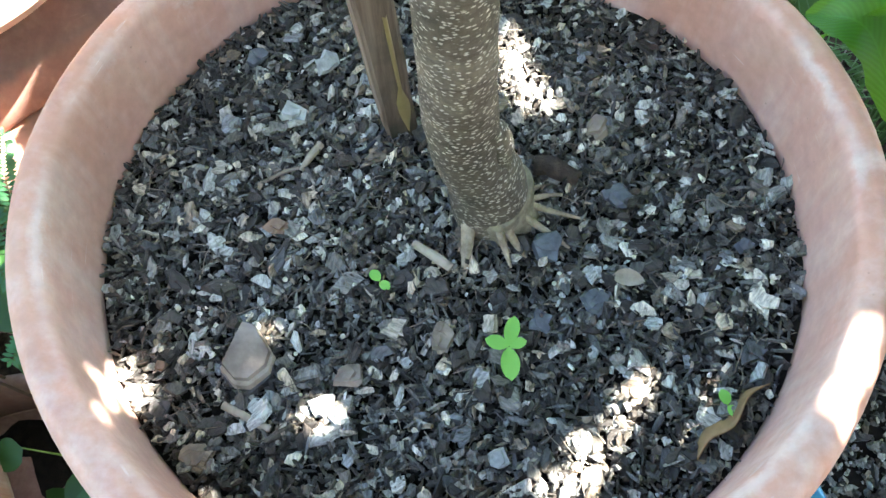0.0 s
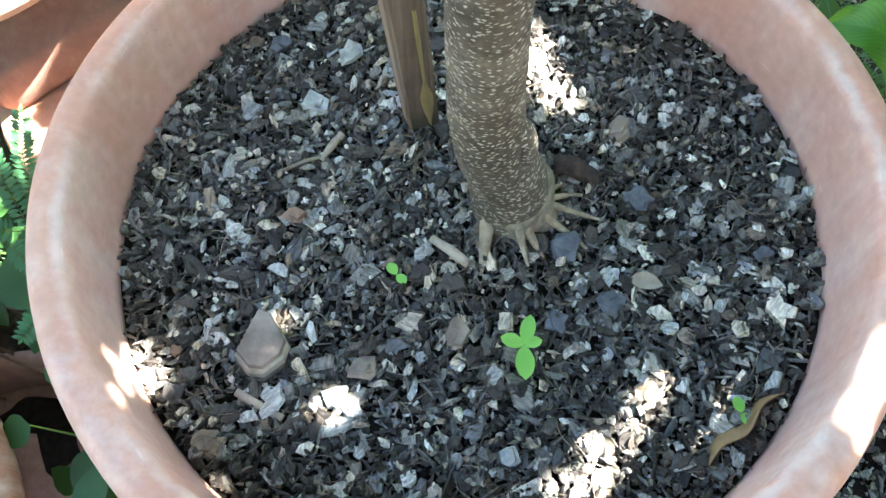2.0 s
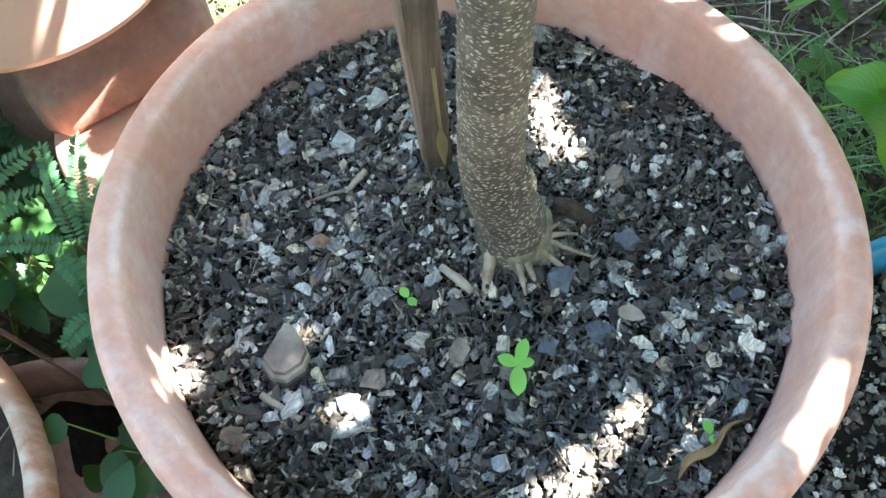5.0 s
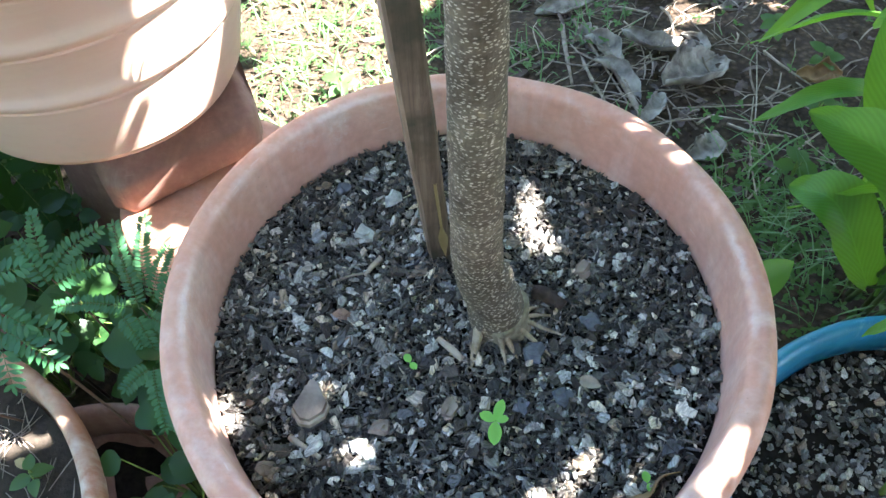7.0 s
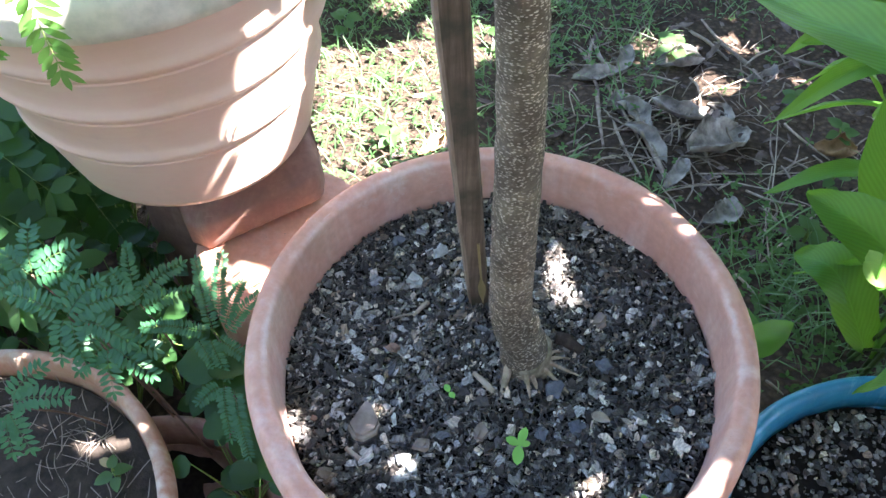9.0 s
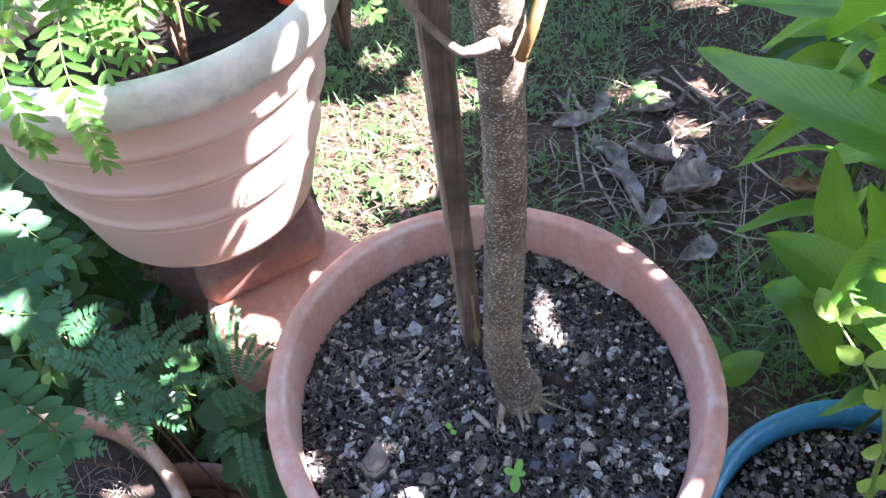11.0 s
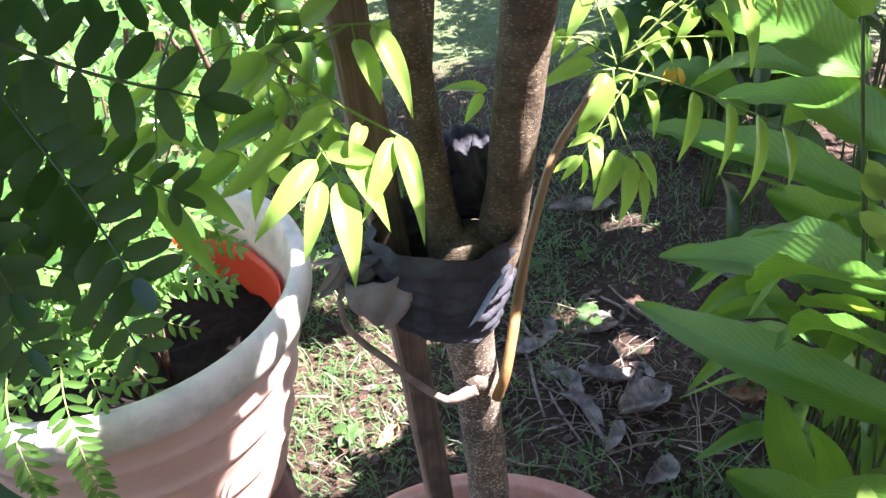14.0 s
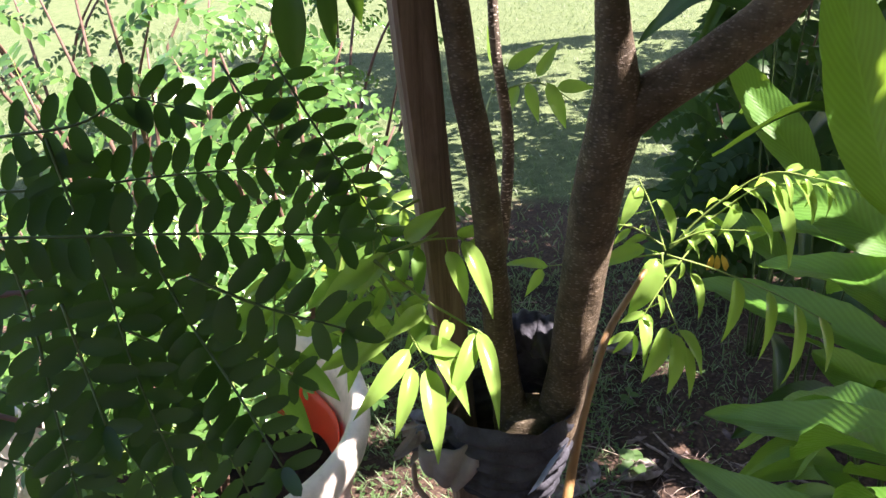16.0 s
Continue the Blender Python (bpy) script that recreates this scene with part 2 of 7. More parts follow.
def leafy(name, dark, light, glow, vein=0.0, gloss=0.45, share=0.42, ribs=0.8):
    """A leaf: a glossy skin, and light that comes through it."""
    m = Nodes(name, gloss, 0.4)
    rnd = m.add("ShaderNodeNewGeometry").outputs["Random Per Island"]
    n = m.math("ADD", m.math("MULTIPLY", m.noise(22, 4), 0.6), m.math("MULTIPLY", rnd, 0.4))
    c = m.ramp(n, (0.25, dark), (0.75, light))
    if vein:
        uv = m.add("ShaderNodeTexCoord").outputs["UV"]
        sep = m.add("ShaderNodeSeparateXYZ")
        m.link(uv, sep.inputs[0])
        side = m.math("ABSOLUTE", m.math("SUBTRACT", sep.outputs["X"], 0.5))
        run = m.math("SUBTRACT", m.math("MULTIPLY", sep.outputs["Y"], vein), m.math("MULTIPLY", side, vein * 0.55))
        ridge = m.math("ABSOLUTE", m.math("SUBTRACT", m.math("FRACT", run), 0.5))
        c = m.mix(c, m.ramp(ridge, (0.0, (0.62, 0.66, 0.60)), (0.5, (1.12, 1.1, 1.06))), ribs, "MULTIPLY")
        c = m.mix(light, c, m.ramp(side, (0.008, 0.2), (0.025, 1.0)))
        m.bump(ridge, 0.5 * ribs, 0.002)
    else:
        m.bump(m.noise(150, 3), 0.25, 0.0008)
    m.colour(c)
    through_leaf = m.add("ShaderNodeBsdfTranslucent")
    m.link(m.mix(c, glow, 0.75), through_leaf.inputs["Color"])
    both = m.add("ShaderNodeMixShader")
    both.inputs[0].default_value = share
    m.link(m.bsdf.outputs[0], both.inputs[1])
    m.link(through_leaf.outputs[0], both.inputs[2])
    m.link(both.outputs[0], m.out.inputs["Surface"])
    return m.mat


CREAM, BLUSH, BLUE = cream_plastic(), blush_plastic(), blue_glaze()
CHIP_ONE, CHIP_MANY, CHIP_FINE = chips("bark_flake", True), chips("bark_mulch", False), chips("fine_bark_crumb", False, 0.30)
# shaded copy of the mulch: the blue pot's shade is put into its colour
CHIP_SHADE = chips("shaded_bark_mulch", False, 0.55)
DIRT, BARK = dirt(), bark()
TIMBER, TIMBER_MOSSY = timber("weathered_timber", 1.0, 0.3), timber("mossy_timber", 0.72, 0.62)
BOUGH = bark("bough_bark", (0.74, 0.70, 0.60), 0.2)
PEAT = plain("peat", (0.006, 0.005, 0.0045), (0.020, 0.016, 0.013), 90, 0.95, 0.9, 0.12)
ROOT = plain("root_skin", (0.20, 0.155, 0.10), (0.46, 0.38, 0.27), 110, 0.85, 0.8)
SCAR = plain("graft_scar", (0.13, 0.11, 0.075), (0.33, 0.29, 0.20), 140, 0.85, 0.8)
RESIN = plain("dried_resin", (0.25, 0.19, 0.08), (0.36, 0.28, 0.13), 40, 0.4, 0.1)
DARK_BARK = plain("dark_bark", (0.025, 0.018, 0.014), (0.085, 0.06, 0.045), 140, 0.8, 0.9)
GREY_BARK = plain("grey_bark", (0.05, 0.045, 0.042), (0.17, 0.15, 0.135), 160, 0.75, 0.9)
DRY_WOOD = plain("dry_wood", (0.20, 0.16, 0.11), (0.42, 0.36, 0.28), 80, 0.85)
DRY_LEAF = plain("dry_leaf", (0.045, 0.034, 0.027), (0.40, 0.36, 0.31), 22, 0.8, 0.8)
DRY_DARK = plain("rotting_leaf", (0.035, 0.024, 0.020), (0.19, 0.145, 0.125), 45, 0.8, 0.6)
DRY_BROWN = plain("dry_brown_leaf", (0.14, 0.08, 0.035), (0.33, 0.21, 0.10), 40, 0.7)
TWIG = plain("grey_twig", (0.12, 0.09, 0.07), (0.30, 0.25, 0.20), 50, 0.85)
VINE = plain("yellow_brown_shoot", (0.19, 0.105, 0.035), (0.30, 0.18, 0.07), 40, 0.5)
STEM_GREEN = plain("green_stem", (0.10, 0.18, 0.03), (0.24, 0.34, 0.08), 40, 0.5)
STEM_RED = plain("reddish_stem", (0.09, 0.055, 0.038), (0.19, 0.12, 0.085), 40, 0.6)
CLOTH = plain("dark_knit_cloth", (0.016, 0.018, 0.022), (0.06, 0.064, 0.075), 45, 0.8, 0.8)
CLOTH_GREY = plain("grey_lining", (0.13, 0.12, 0.118), (0.27, 0.245, 0.24), 30, 0.9, 0.4)
CLOTH_WORN = plain("worn_grey_cloth", (0.04, 0.043, 0.05), (0.15, 0.155, 0.165), 60, 0.85, 0.8)
FILM = plain("clear_film", (0.10, 0.24, 0.45), (0.45, 0.62, 0.78), 20, 0.15, 0.5, 0.6)
PERLITE = plain("pale_bead", (0.42, 0.40, 0.28), (0.62, 0.60, 0.48), 90, 0.6)
# sunlight coming through the planter wall, put into a bright red colour
RED_GLOW = leafy("red_glow_plastic", (0.88, 0.11, 0.05), (0.92, 0.17, 0.075), (0.95, 0.2, 0.08), gloss=0.4, share=0.5)
LEAF_FERN = leafy("feathery_leaf", (0.022, 0.088, 0.034), (0.048, 0.160, 0.062), (0.14, 0.36, 0.12), share=0.28)
OLD_SOIL = plain("old_soil", (0.014, 0.011, 0.008), (0.05, 0.037, 0.027), 60, 0.95, 0.9)
# near-black green: the leaf's backlit, shaded side is put into its colour
LEAF_SHADE = leafy("shaded_feathery_leaf", (0.013, 0.048, 0.011), (0.032, 0.092, 0.020), (0.12, 0.28, 0.02), gloss=0.36, share=0.26)
LEAF_LIME = leafy("lime_leaflet", (0.09, 0.20, 0.03), (0.21, 0.36, 0.075), (0.42, 0.70, 0.08), gloss=0.22, share=0.45)
LEAF_MID = leafy("green_leaflet", (0.05, 0.14, 0.022), (0.11, 0.24, 0.045), (0.30, 0.56, 0.06), gloss=0.3, share=0.45)
LEAF_BUSH = leafy("bush_leaflet", (0.03, 0.098, 0.022), (0.105, 0.23, 0.055), (0.27, 0.50, 0.08), gloss=0.22, share=0.34)
LEAF_GINGER = leafy("ribbed_leaf", (0.042, 0.145, 0.018), (0.105, 0.27, 0.04), (0.38, 0.68, 0.05), vein=20, gloss=0.42, share=0.40, ribs=0.75)
# ginger leaf again, with the shade of the back clumps in its colour
LEAF_GINGER_SHADED = leafy("shaded_ribbed_leaf", (0.011, 0.042, 0.007), (0.027, 0.085, 0.015), (0.12, 0.26, 0.02), vein=18, gloss=0.42, share=0.25, ribs=0.6)
LEAF_SHRUB = leafy("rounded_leaf", (0.13, 0.26, 0.04), (0.27, 0.42, 0.09), (0.38, 0.52, 0.07), share=0.42)
LEAF_WEED = leafy("weed_leaf", (0.035, 0.09, 0.024), (0.085, 0.165, 0.05), (0.17, 0.31, 0.06))
# a dark green leaf, halved again to stand for deep shade
LEAF_HEART = leafy("shaded_heart_leaf", (0.016, 0.055, 0.014), (0.036, 0.10, 0.024), (0.14, 0.30, 0.05))
LEAF_SEED = leafy("seedling_leaf", (0.22, 0.56, 0.09), (0.34, 0.68, 0.15), (0.44, 0.76, 0.14))
GRASS = leafy("grass_blade", (0.05, 0.12, 0.042), (0.18, 0.27, 0.125), (0.22, 0.38, 0.13))
LAWN = leafy("lawn_grass", (0.066, 0.118, 0.042), (0.145, 0.20, 0.085), (0.17, 0.26, 0.09))
MASONRY = plain("weathered_masonry", (0.09, 0.085, 0.07), (0.18, 0.16, 0.13), 6, 0.9, 0.6)
STEM_DARK = plain("dark_green_stem", (0.04, 0.075, 0.02), (0.09, 0.15, 0.045), 40, 0.5)


# ---- shapes ----
def finish(name, bm, material, smooth=True):
    mesh = bpy.data.meshes.new(name)
    bm.to_mesh(mesh)
    bm.free()
    if smooth:
        mesh.polygons.foreach_set("use_smooth", [True] * len(mesh.polygons))
    mesh.materials.append(material)
    return mesh


def part(name, bm, material, parent, label="", smooth=True):
    ob = new(name, finish(name, bm, material, smooth))
    ob.parent = parent
    return tagged(ob, label)


def thing(name, place, label, category, group="", kind=""):
    ob = new(name)
    ob.location = place
    ob.empty_display_size = 0.02
    return tagged(ob, label, category, group, kind)


def local(points, place):
    return [Vector(p) - Vector(place) for p in points]


def lathe(profile, n=96, wobble=0.0, closed=False, seed=0.0):
    bm = bmesh.new()
    rings = []
    for r, z in profile:
        ring = []
        for i in range(n):
            a = 2 * math.pi * i / n
            w = 1 + wobble * noise.noise((2.2 * math.cos(a) + seed, 2.2 * math.sin(a), z * 9))
            ring.append(bm.verts.new((r * w * math.cos(a), r * w * math.sin(a), z + wobble * 0.5 * r * noise.noise((3 * math.cos(a), 3 * math.sin(a), 7 + seed)))))
        rings.append(ring)
    pairs = list(zip(rings, rings[1:]))
    if closed:
        pairs.append((rings[-1], rings[0]))
    for a, b in pairs:
        for i in range(n):
            j = (i + 1) % n
            bm.faces.new((a[i], a[j], b[j], b[i]))
    return bm


def bend(points, steps):
    """A smooth line through the points (Catmull-Rom)."""
    p = [Vector(q) for q in points]
    p = [p[0] * 2 - p[1]] + p + [p[-1] * 2 - p[-2]]
    out = []
    for i in range(1, len(p) - 2):
        for k in range(steps):
            t = k / steps
            a, b, c, d = p[i - 1:i + 3]
            out.append(0.5 * (2 * b + (c - a) * t + (2 * a - 5 * b + 4 * c - d) * t * t + (3 * b - a - 3 * c + d) * t ** 3))
    return out + [p[-2]]


def tube(bm, points, radii, sides=8, steps=4, rough=0.0, seed=0.0):
    line = bend(points, steps) if len(points) > 2 else [Vector(points[0]), Vector(points[-1])]
    r_at = np.interp(np.linspace(0, 1, len(line)), np.linspace(0, 1, len(radii)), radii)
    rings, side = [], None
    for i, c in enumerate(line):
        d = (line[min(i + 1, len(line) - 1)] - line[max(i - 1, 0)]).normalized()
        if side is None:
            side = d.orthogonal().normalized()
        side = (side - d * side.dot(d)).normalized()
        up = d.cross(side)
        ring = []
        for k in range(sides):
            a = 2 * math.pi * k / sides
            w = side * math.cos(a) + up * math.sin(a)
            r = r_at[i] * (1 + rough * noise.noise(c * 40 + w * 1.5 + Vector((seed, 0, 0))))
            ring.append(bm.verts.new(c + w * r))
        rings.append(ring)
    for a, b in zip(rings, rings[1:]):
        for k in range(sides):
            j = (k + 1) % sides
            bm.faces.new((a[k], a[j], b[j], b[k]))
    bm.faces.new(rings[0][::-1])
    bm.faces.new(rings[-1])


def blade(bm, base, ahead, up, length, width, rows=4, fold=0.2, droop=0.0, belly=0.45, wave=0.0, tip=1.0, twist=0.0, layer=None, cols=1, full=0.8):
    """One leaf: a midrib with two sides that fold up a little; it bends down along its length."""
    ahead, up = Vector(ahead).normalized(), Vector(up)
    right = ahead.cross(up)
    if right.length < 1e-4:
        right = ahead.orthogonal()
    right.normalize()
    up = right.cross(ahead).normalized()
    pos, angle, lines = Vector(base), 0.0, []
    n = 2 * cols + 1
    for i in range(rows + 1):
        u = i / rows
        w = width * 0.5 * (math.sin(math.pi * u ** (math.log(0.5) / math.log(belly))) ** full if 0 < u < 1 else 0.03)
        if tip != 1.0 and u > belly:
            w *= ((1 - u) / (1 - belly)) ** (tip - 1)
        d = ahead * math.cos(angle) - up * math.sin(angle)
        nrm = ahead * math.sin(angle) + up * math.cos(angle)
        rr = right * math.cos(twist * u) + nrm * math.sin(twist * u)
        row = []
        for k in range(n):
            s = (k - cols) / cols
            ripple = wave * width * math.sin(u * 17 + s * 2) * abs(s)
            row.append(bm.verts.new(pos + rr * w * s + nrm * (w * fold * abs(s) + ripple)))
        lines.append((row, u))
        pos = pos + d * length / rows
        angle += droop / rows
    for (a, ua), (b, ub) in zip(lines, lines[1:]):
        for k in range(n - 1):
            f = bm.faces.new((a[k], a[k + 1], b[k + 1], b[k]))
            if layer:
                for loop, uv in zip(f.loops, ((k, ua), (k + 1, ua), (k + 1, ub), (k, ub))):
                    loop[layer].uv = (uv[0] / (n - 1), uv[1])


def pinna(bm, stem, points, pairs, length, width, facing, r=0.0008, hang=0.0, spread=70.0, start=0.08, rng=random, end=True, taper=0.75, fold=0.15, droop=0.15, rows=4, tip=1.0, full=0.8):
    """A rachis with leaflets in pairs, in the plane that faces the given way."""
    line = bend(points, 8)
    if stem is not None:
        tube(stem, points, [r, r * 0.5], 5, 6)
    facing = Vector(facing).normalized()
    total = len(line) - 1
    for i in range(pairs):
        u = start + (1 - start) * i / max(pairs - 1, 1)
        x = u * total
        a = min(int(x), total - 1)
        p = line[a].lerp(line[a + 1], x - a)
        d = (line[a + 1] - line[a]).normalized()
        out = facing.cross(d).normalized()
        size = 1 - (1 - taper) * u ** 2
        if u < 0.15:
            size *= 0.85
        for s in (-1, 1):
            k = radians(spread * (1 - 0.25 * u) + rng.uniform(-7, 7))
            way = d * math.cos(k) + out * s * math.sin(k) + Vector((0, 0, -hang)) + facing * rng.uniform(-0.18, 0.18)
            blade(bm, p, way, facing, length * size * rng.uniform(0.9, 1.08), width * size * rng.uniform(0.9, 1.1), rows, fold, droop + rng.uniform(-0.1, 0.2), 0.5, tip=tip, full=full)
    if end:
        d = (line[-1] - line[-3]).normalized()
        blade(bm, line[-1], d + Vector((0, 0, -hang)), facing, length * taper, width * taper, rows, fold, droop, 0.5, tip=tip, full=full)


def flake(bm, place, size, rng, flat=0.3, tilt=0.5, long=1.0):
    """An uneven flake with five to seven corners."""
    n = rng.choice((5, 6, 7, 8))
    turn = Euler((rng.gauss(0, tilt), rng.gauss(0, tilt), rng.uniform(0, 6.28))).to_matrix()
    angles = sorted(2 * math.pi * (k + rng.uniform(-0.35, 0.35)) / n for k in range(n))
    top, low = [], []
    t = size * flat * rng.uniform(0.6, 1.3)
    for a in angles:
        r = size * 0.5 * rng.uniform(0.55, 1.2)
        x, y = r * math.cos(a) * long, r * math.sin(a)
        top.append(bm.verts.new(Vector(place) + turn @ Vector((x * 0.9, y * 0.9, t * rng.uniform(0.1, 0.8)))))
        low.append(bm.verts.new(Vector(place) + turn @ Vector((x, y, -t * 0.5))))
    crest = bm.verts.new(Vector(place) + turn @ Vector((rng.uniform(-0.12, 0.12) * size, rng.uniform(-0.12, 0.12) * size, t * rng.uniform(0.3, 1.1))))
    for k in range(n):
        bm.faces.new((top[k], top[(k + 1) % n], crest))
    for k in range(n):
        j = (k + 1) % n
        bm.faces.new((low[k], low[j], top[j], top[k]))


def ground_z(x, y):
    """The bank: it falls away behind the pots, and eases off into the lawn."""
    z = 0.225 + 0.1 * 0.8 * math.tanh(x / 0.8)
    z -= 0.225 * min(y, 1.25) if y > -1.2 else -0.27
    if y > 1.25:
        z -= 0.13 * (min(y, 4.0) - 1.25)
    if y > 4.0:
        z -= 0.03 * (min(y, 20) - 4.0)
    return z


def soil_z(x, y):
    """The mix lies a little higher at the back and round the wall, with a hollow behind the trunk."""
    hollow = 0.021 * math.exp(-((x - 0.088) ** 2 + (y - 0.140) ** 2) / 0.0013)
    return 0.6655 + 0.035 * y + 0.004 * (math.hypot(x, y) / 0.205) ** 4 - hollow


# ---- ground ----
def build_ground():
    bm = bmesh.new()
    n = 220
    warp = [math.copysign(abs(k) ** 3.2 * 70 + abs(k) * 2.4, k) for k in np.linspace(-1, 1, n)]
    grid = []
    for b in warp:
        y = b + 0.9
        row = []
        for x in warp:
            z = ground_z(x, y)
            near = math.exp(-((x * x + (y - 0.9) ** 2) / 9))
            z += near * (0.018 * noise.fractal((x * 5, y * 5, 0), 1, 2, 5) + 0.012 * noise.noise((x * 1.7, y * 1.7, 3)))
            row.append(bm.verts.new((x, y, z)))
        grid.append(row)
    for a, b in zip(grid, grid[1:]):
        for i in range(n - 1):
            bm.faces.new((a[i], a[i + 1], b[i + 1], b[i]))
    ob = new("ground", finish("ground", bm, DIRT))
    tagged(ob, "bare brown garden soil on a slope that runs into lawn", "ground", kind="structure")


build_ground()


def build_wall():
    """An unseen plain wall, added behind the camera to hold back sky light."""
    bm = bmesh.new()
    a, b, y, low, high = -5.0, 6.0, -2.3, 0.0, 2.5
    n = 40
    front = [[bm.verts.new((a + (b - a) * i / n, y + 0.01 * noise.noise((i * 0.9, z * 3, 0)), z)) for i in range(n + 1)] for z in (low, 0.8, 1.4, 2.0, high)]
    back = [bm.verts.new((a + (b - a) * i / n, y - 0.22, high)) for i in range(n + 1)]
    foot = [bm.verts.new((a + (b - a) * i / n, y - 0.22, low)) for i in range(n + 1)]
    rows = front + [back, foot]
    for p, q in zip(rows, rows[1:]):
        for i in range(n):
            bm.faces.new((p[i], p[i + 1], q[i + 1], q[i]))
    ob = new("wall_south", finish("wall_south", bm, MASONRY))
    tagged(ob, "unseen plain weathered wall added behind the bed to cut sky light", "wall", kind="structure")


build_wall()


# ---- the large pot and what stands in it ----
# The pot leans a little down the bank: what stands in it is built upright first, then leaned with it.
LEAN = pose(-0.0040, -0.0177, -0.0602, -2.743, 0.217, 0.564) @ Matrix.Scale(1.0572, 4)
POT = (0.0, 0.0, 0.272)
POTTED = []


def build_large_pot():
    pot = thing("terracotta_pot", POT, "large round terracotta pot with a thick rolled rim", "pot")
    b = POT[2]
    wall = [(0.001, b), (0.142, b), (0.15, b + 0.01), (0.176, 0.42), (0.203, 0.60), (0.2085, 0.645), (0.2065, 0.652), (0.2045, 0.60), (0.198, 0.55), (0.186, 0.50), (0.15, 0.30), (0.001, 0.295)]
    part("pot_wall", lathe([(r, z - b) for r, z in wall], 128, 0.008), CLAY, pot)
    rim = [(0.199, 0.575), (0.2025, 0.622), (0.2065, 0.67), (0.2083, 0.703), (0.2094, 0.7262), (0.2102, 0.7305), (0.2122, 0.7332), (0.2150, 0.7340), (0.2172, 0.7352), (0.2225, 0.7360), (0.2285, 0.7312), (0.2325, 0.72), (0.234, 0.703), (0.231, 0.683), (0.225, 0.664), (0.214, 0.652), (0.2065, 0.648), (0.2035, 0.60)]
    part("rim", lathe([(r, z - b) for r, z in rim], 128, 0.008, True), CLAY, pot, "thick rolled rim with chalky scuffs")
    POTTED.append(pot)


build_large_pot()


def build_soil():
    mix = thing("potting_mix", (0, 0, 0.60), "dark potting mix of composted bark flakes filling the pot", "potting mix")
    bm = bmesh.new()
    n, rings = 72, 22
    rows = []
    for i in range(rings + 1):
        r = 0.2075 * i / rings
        row = []
        for k in range(n if i else 1):
            a = 2 * math.pi * k / n
            x, y = r * math.cos(a), r * math.sin(a)
            z = soil_z(x, y) + 0.004 * noise.fractal((x * 40, y * 40, 0), 1, 2, 4) - 0.004
            row.append(bm.verts.new((x, y, z - 0.60)))
        rows.append(row)
    for k in range(n):
        bm.faces.new((rows[0][0], rows[1][k], rows[1][(k + 1) % n]))
    for a, c in zip(rows[1:], rows[2:]):
        for k in range(n):
            j = (k + 1) % n
            bm.faces.new((a[k], c[k], c[j], a[j]))
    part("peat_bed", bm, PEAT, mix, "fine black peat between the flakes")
    POTTED.append(mix)
    return mix


MIX = build_soil()


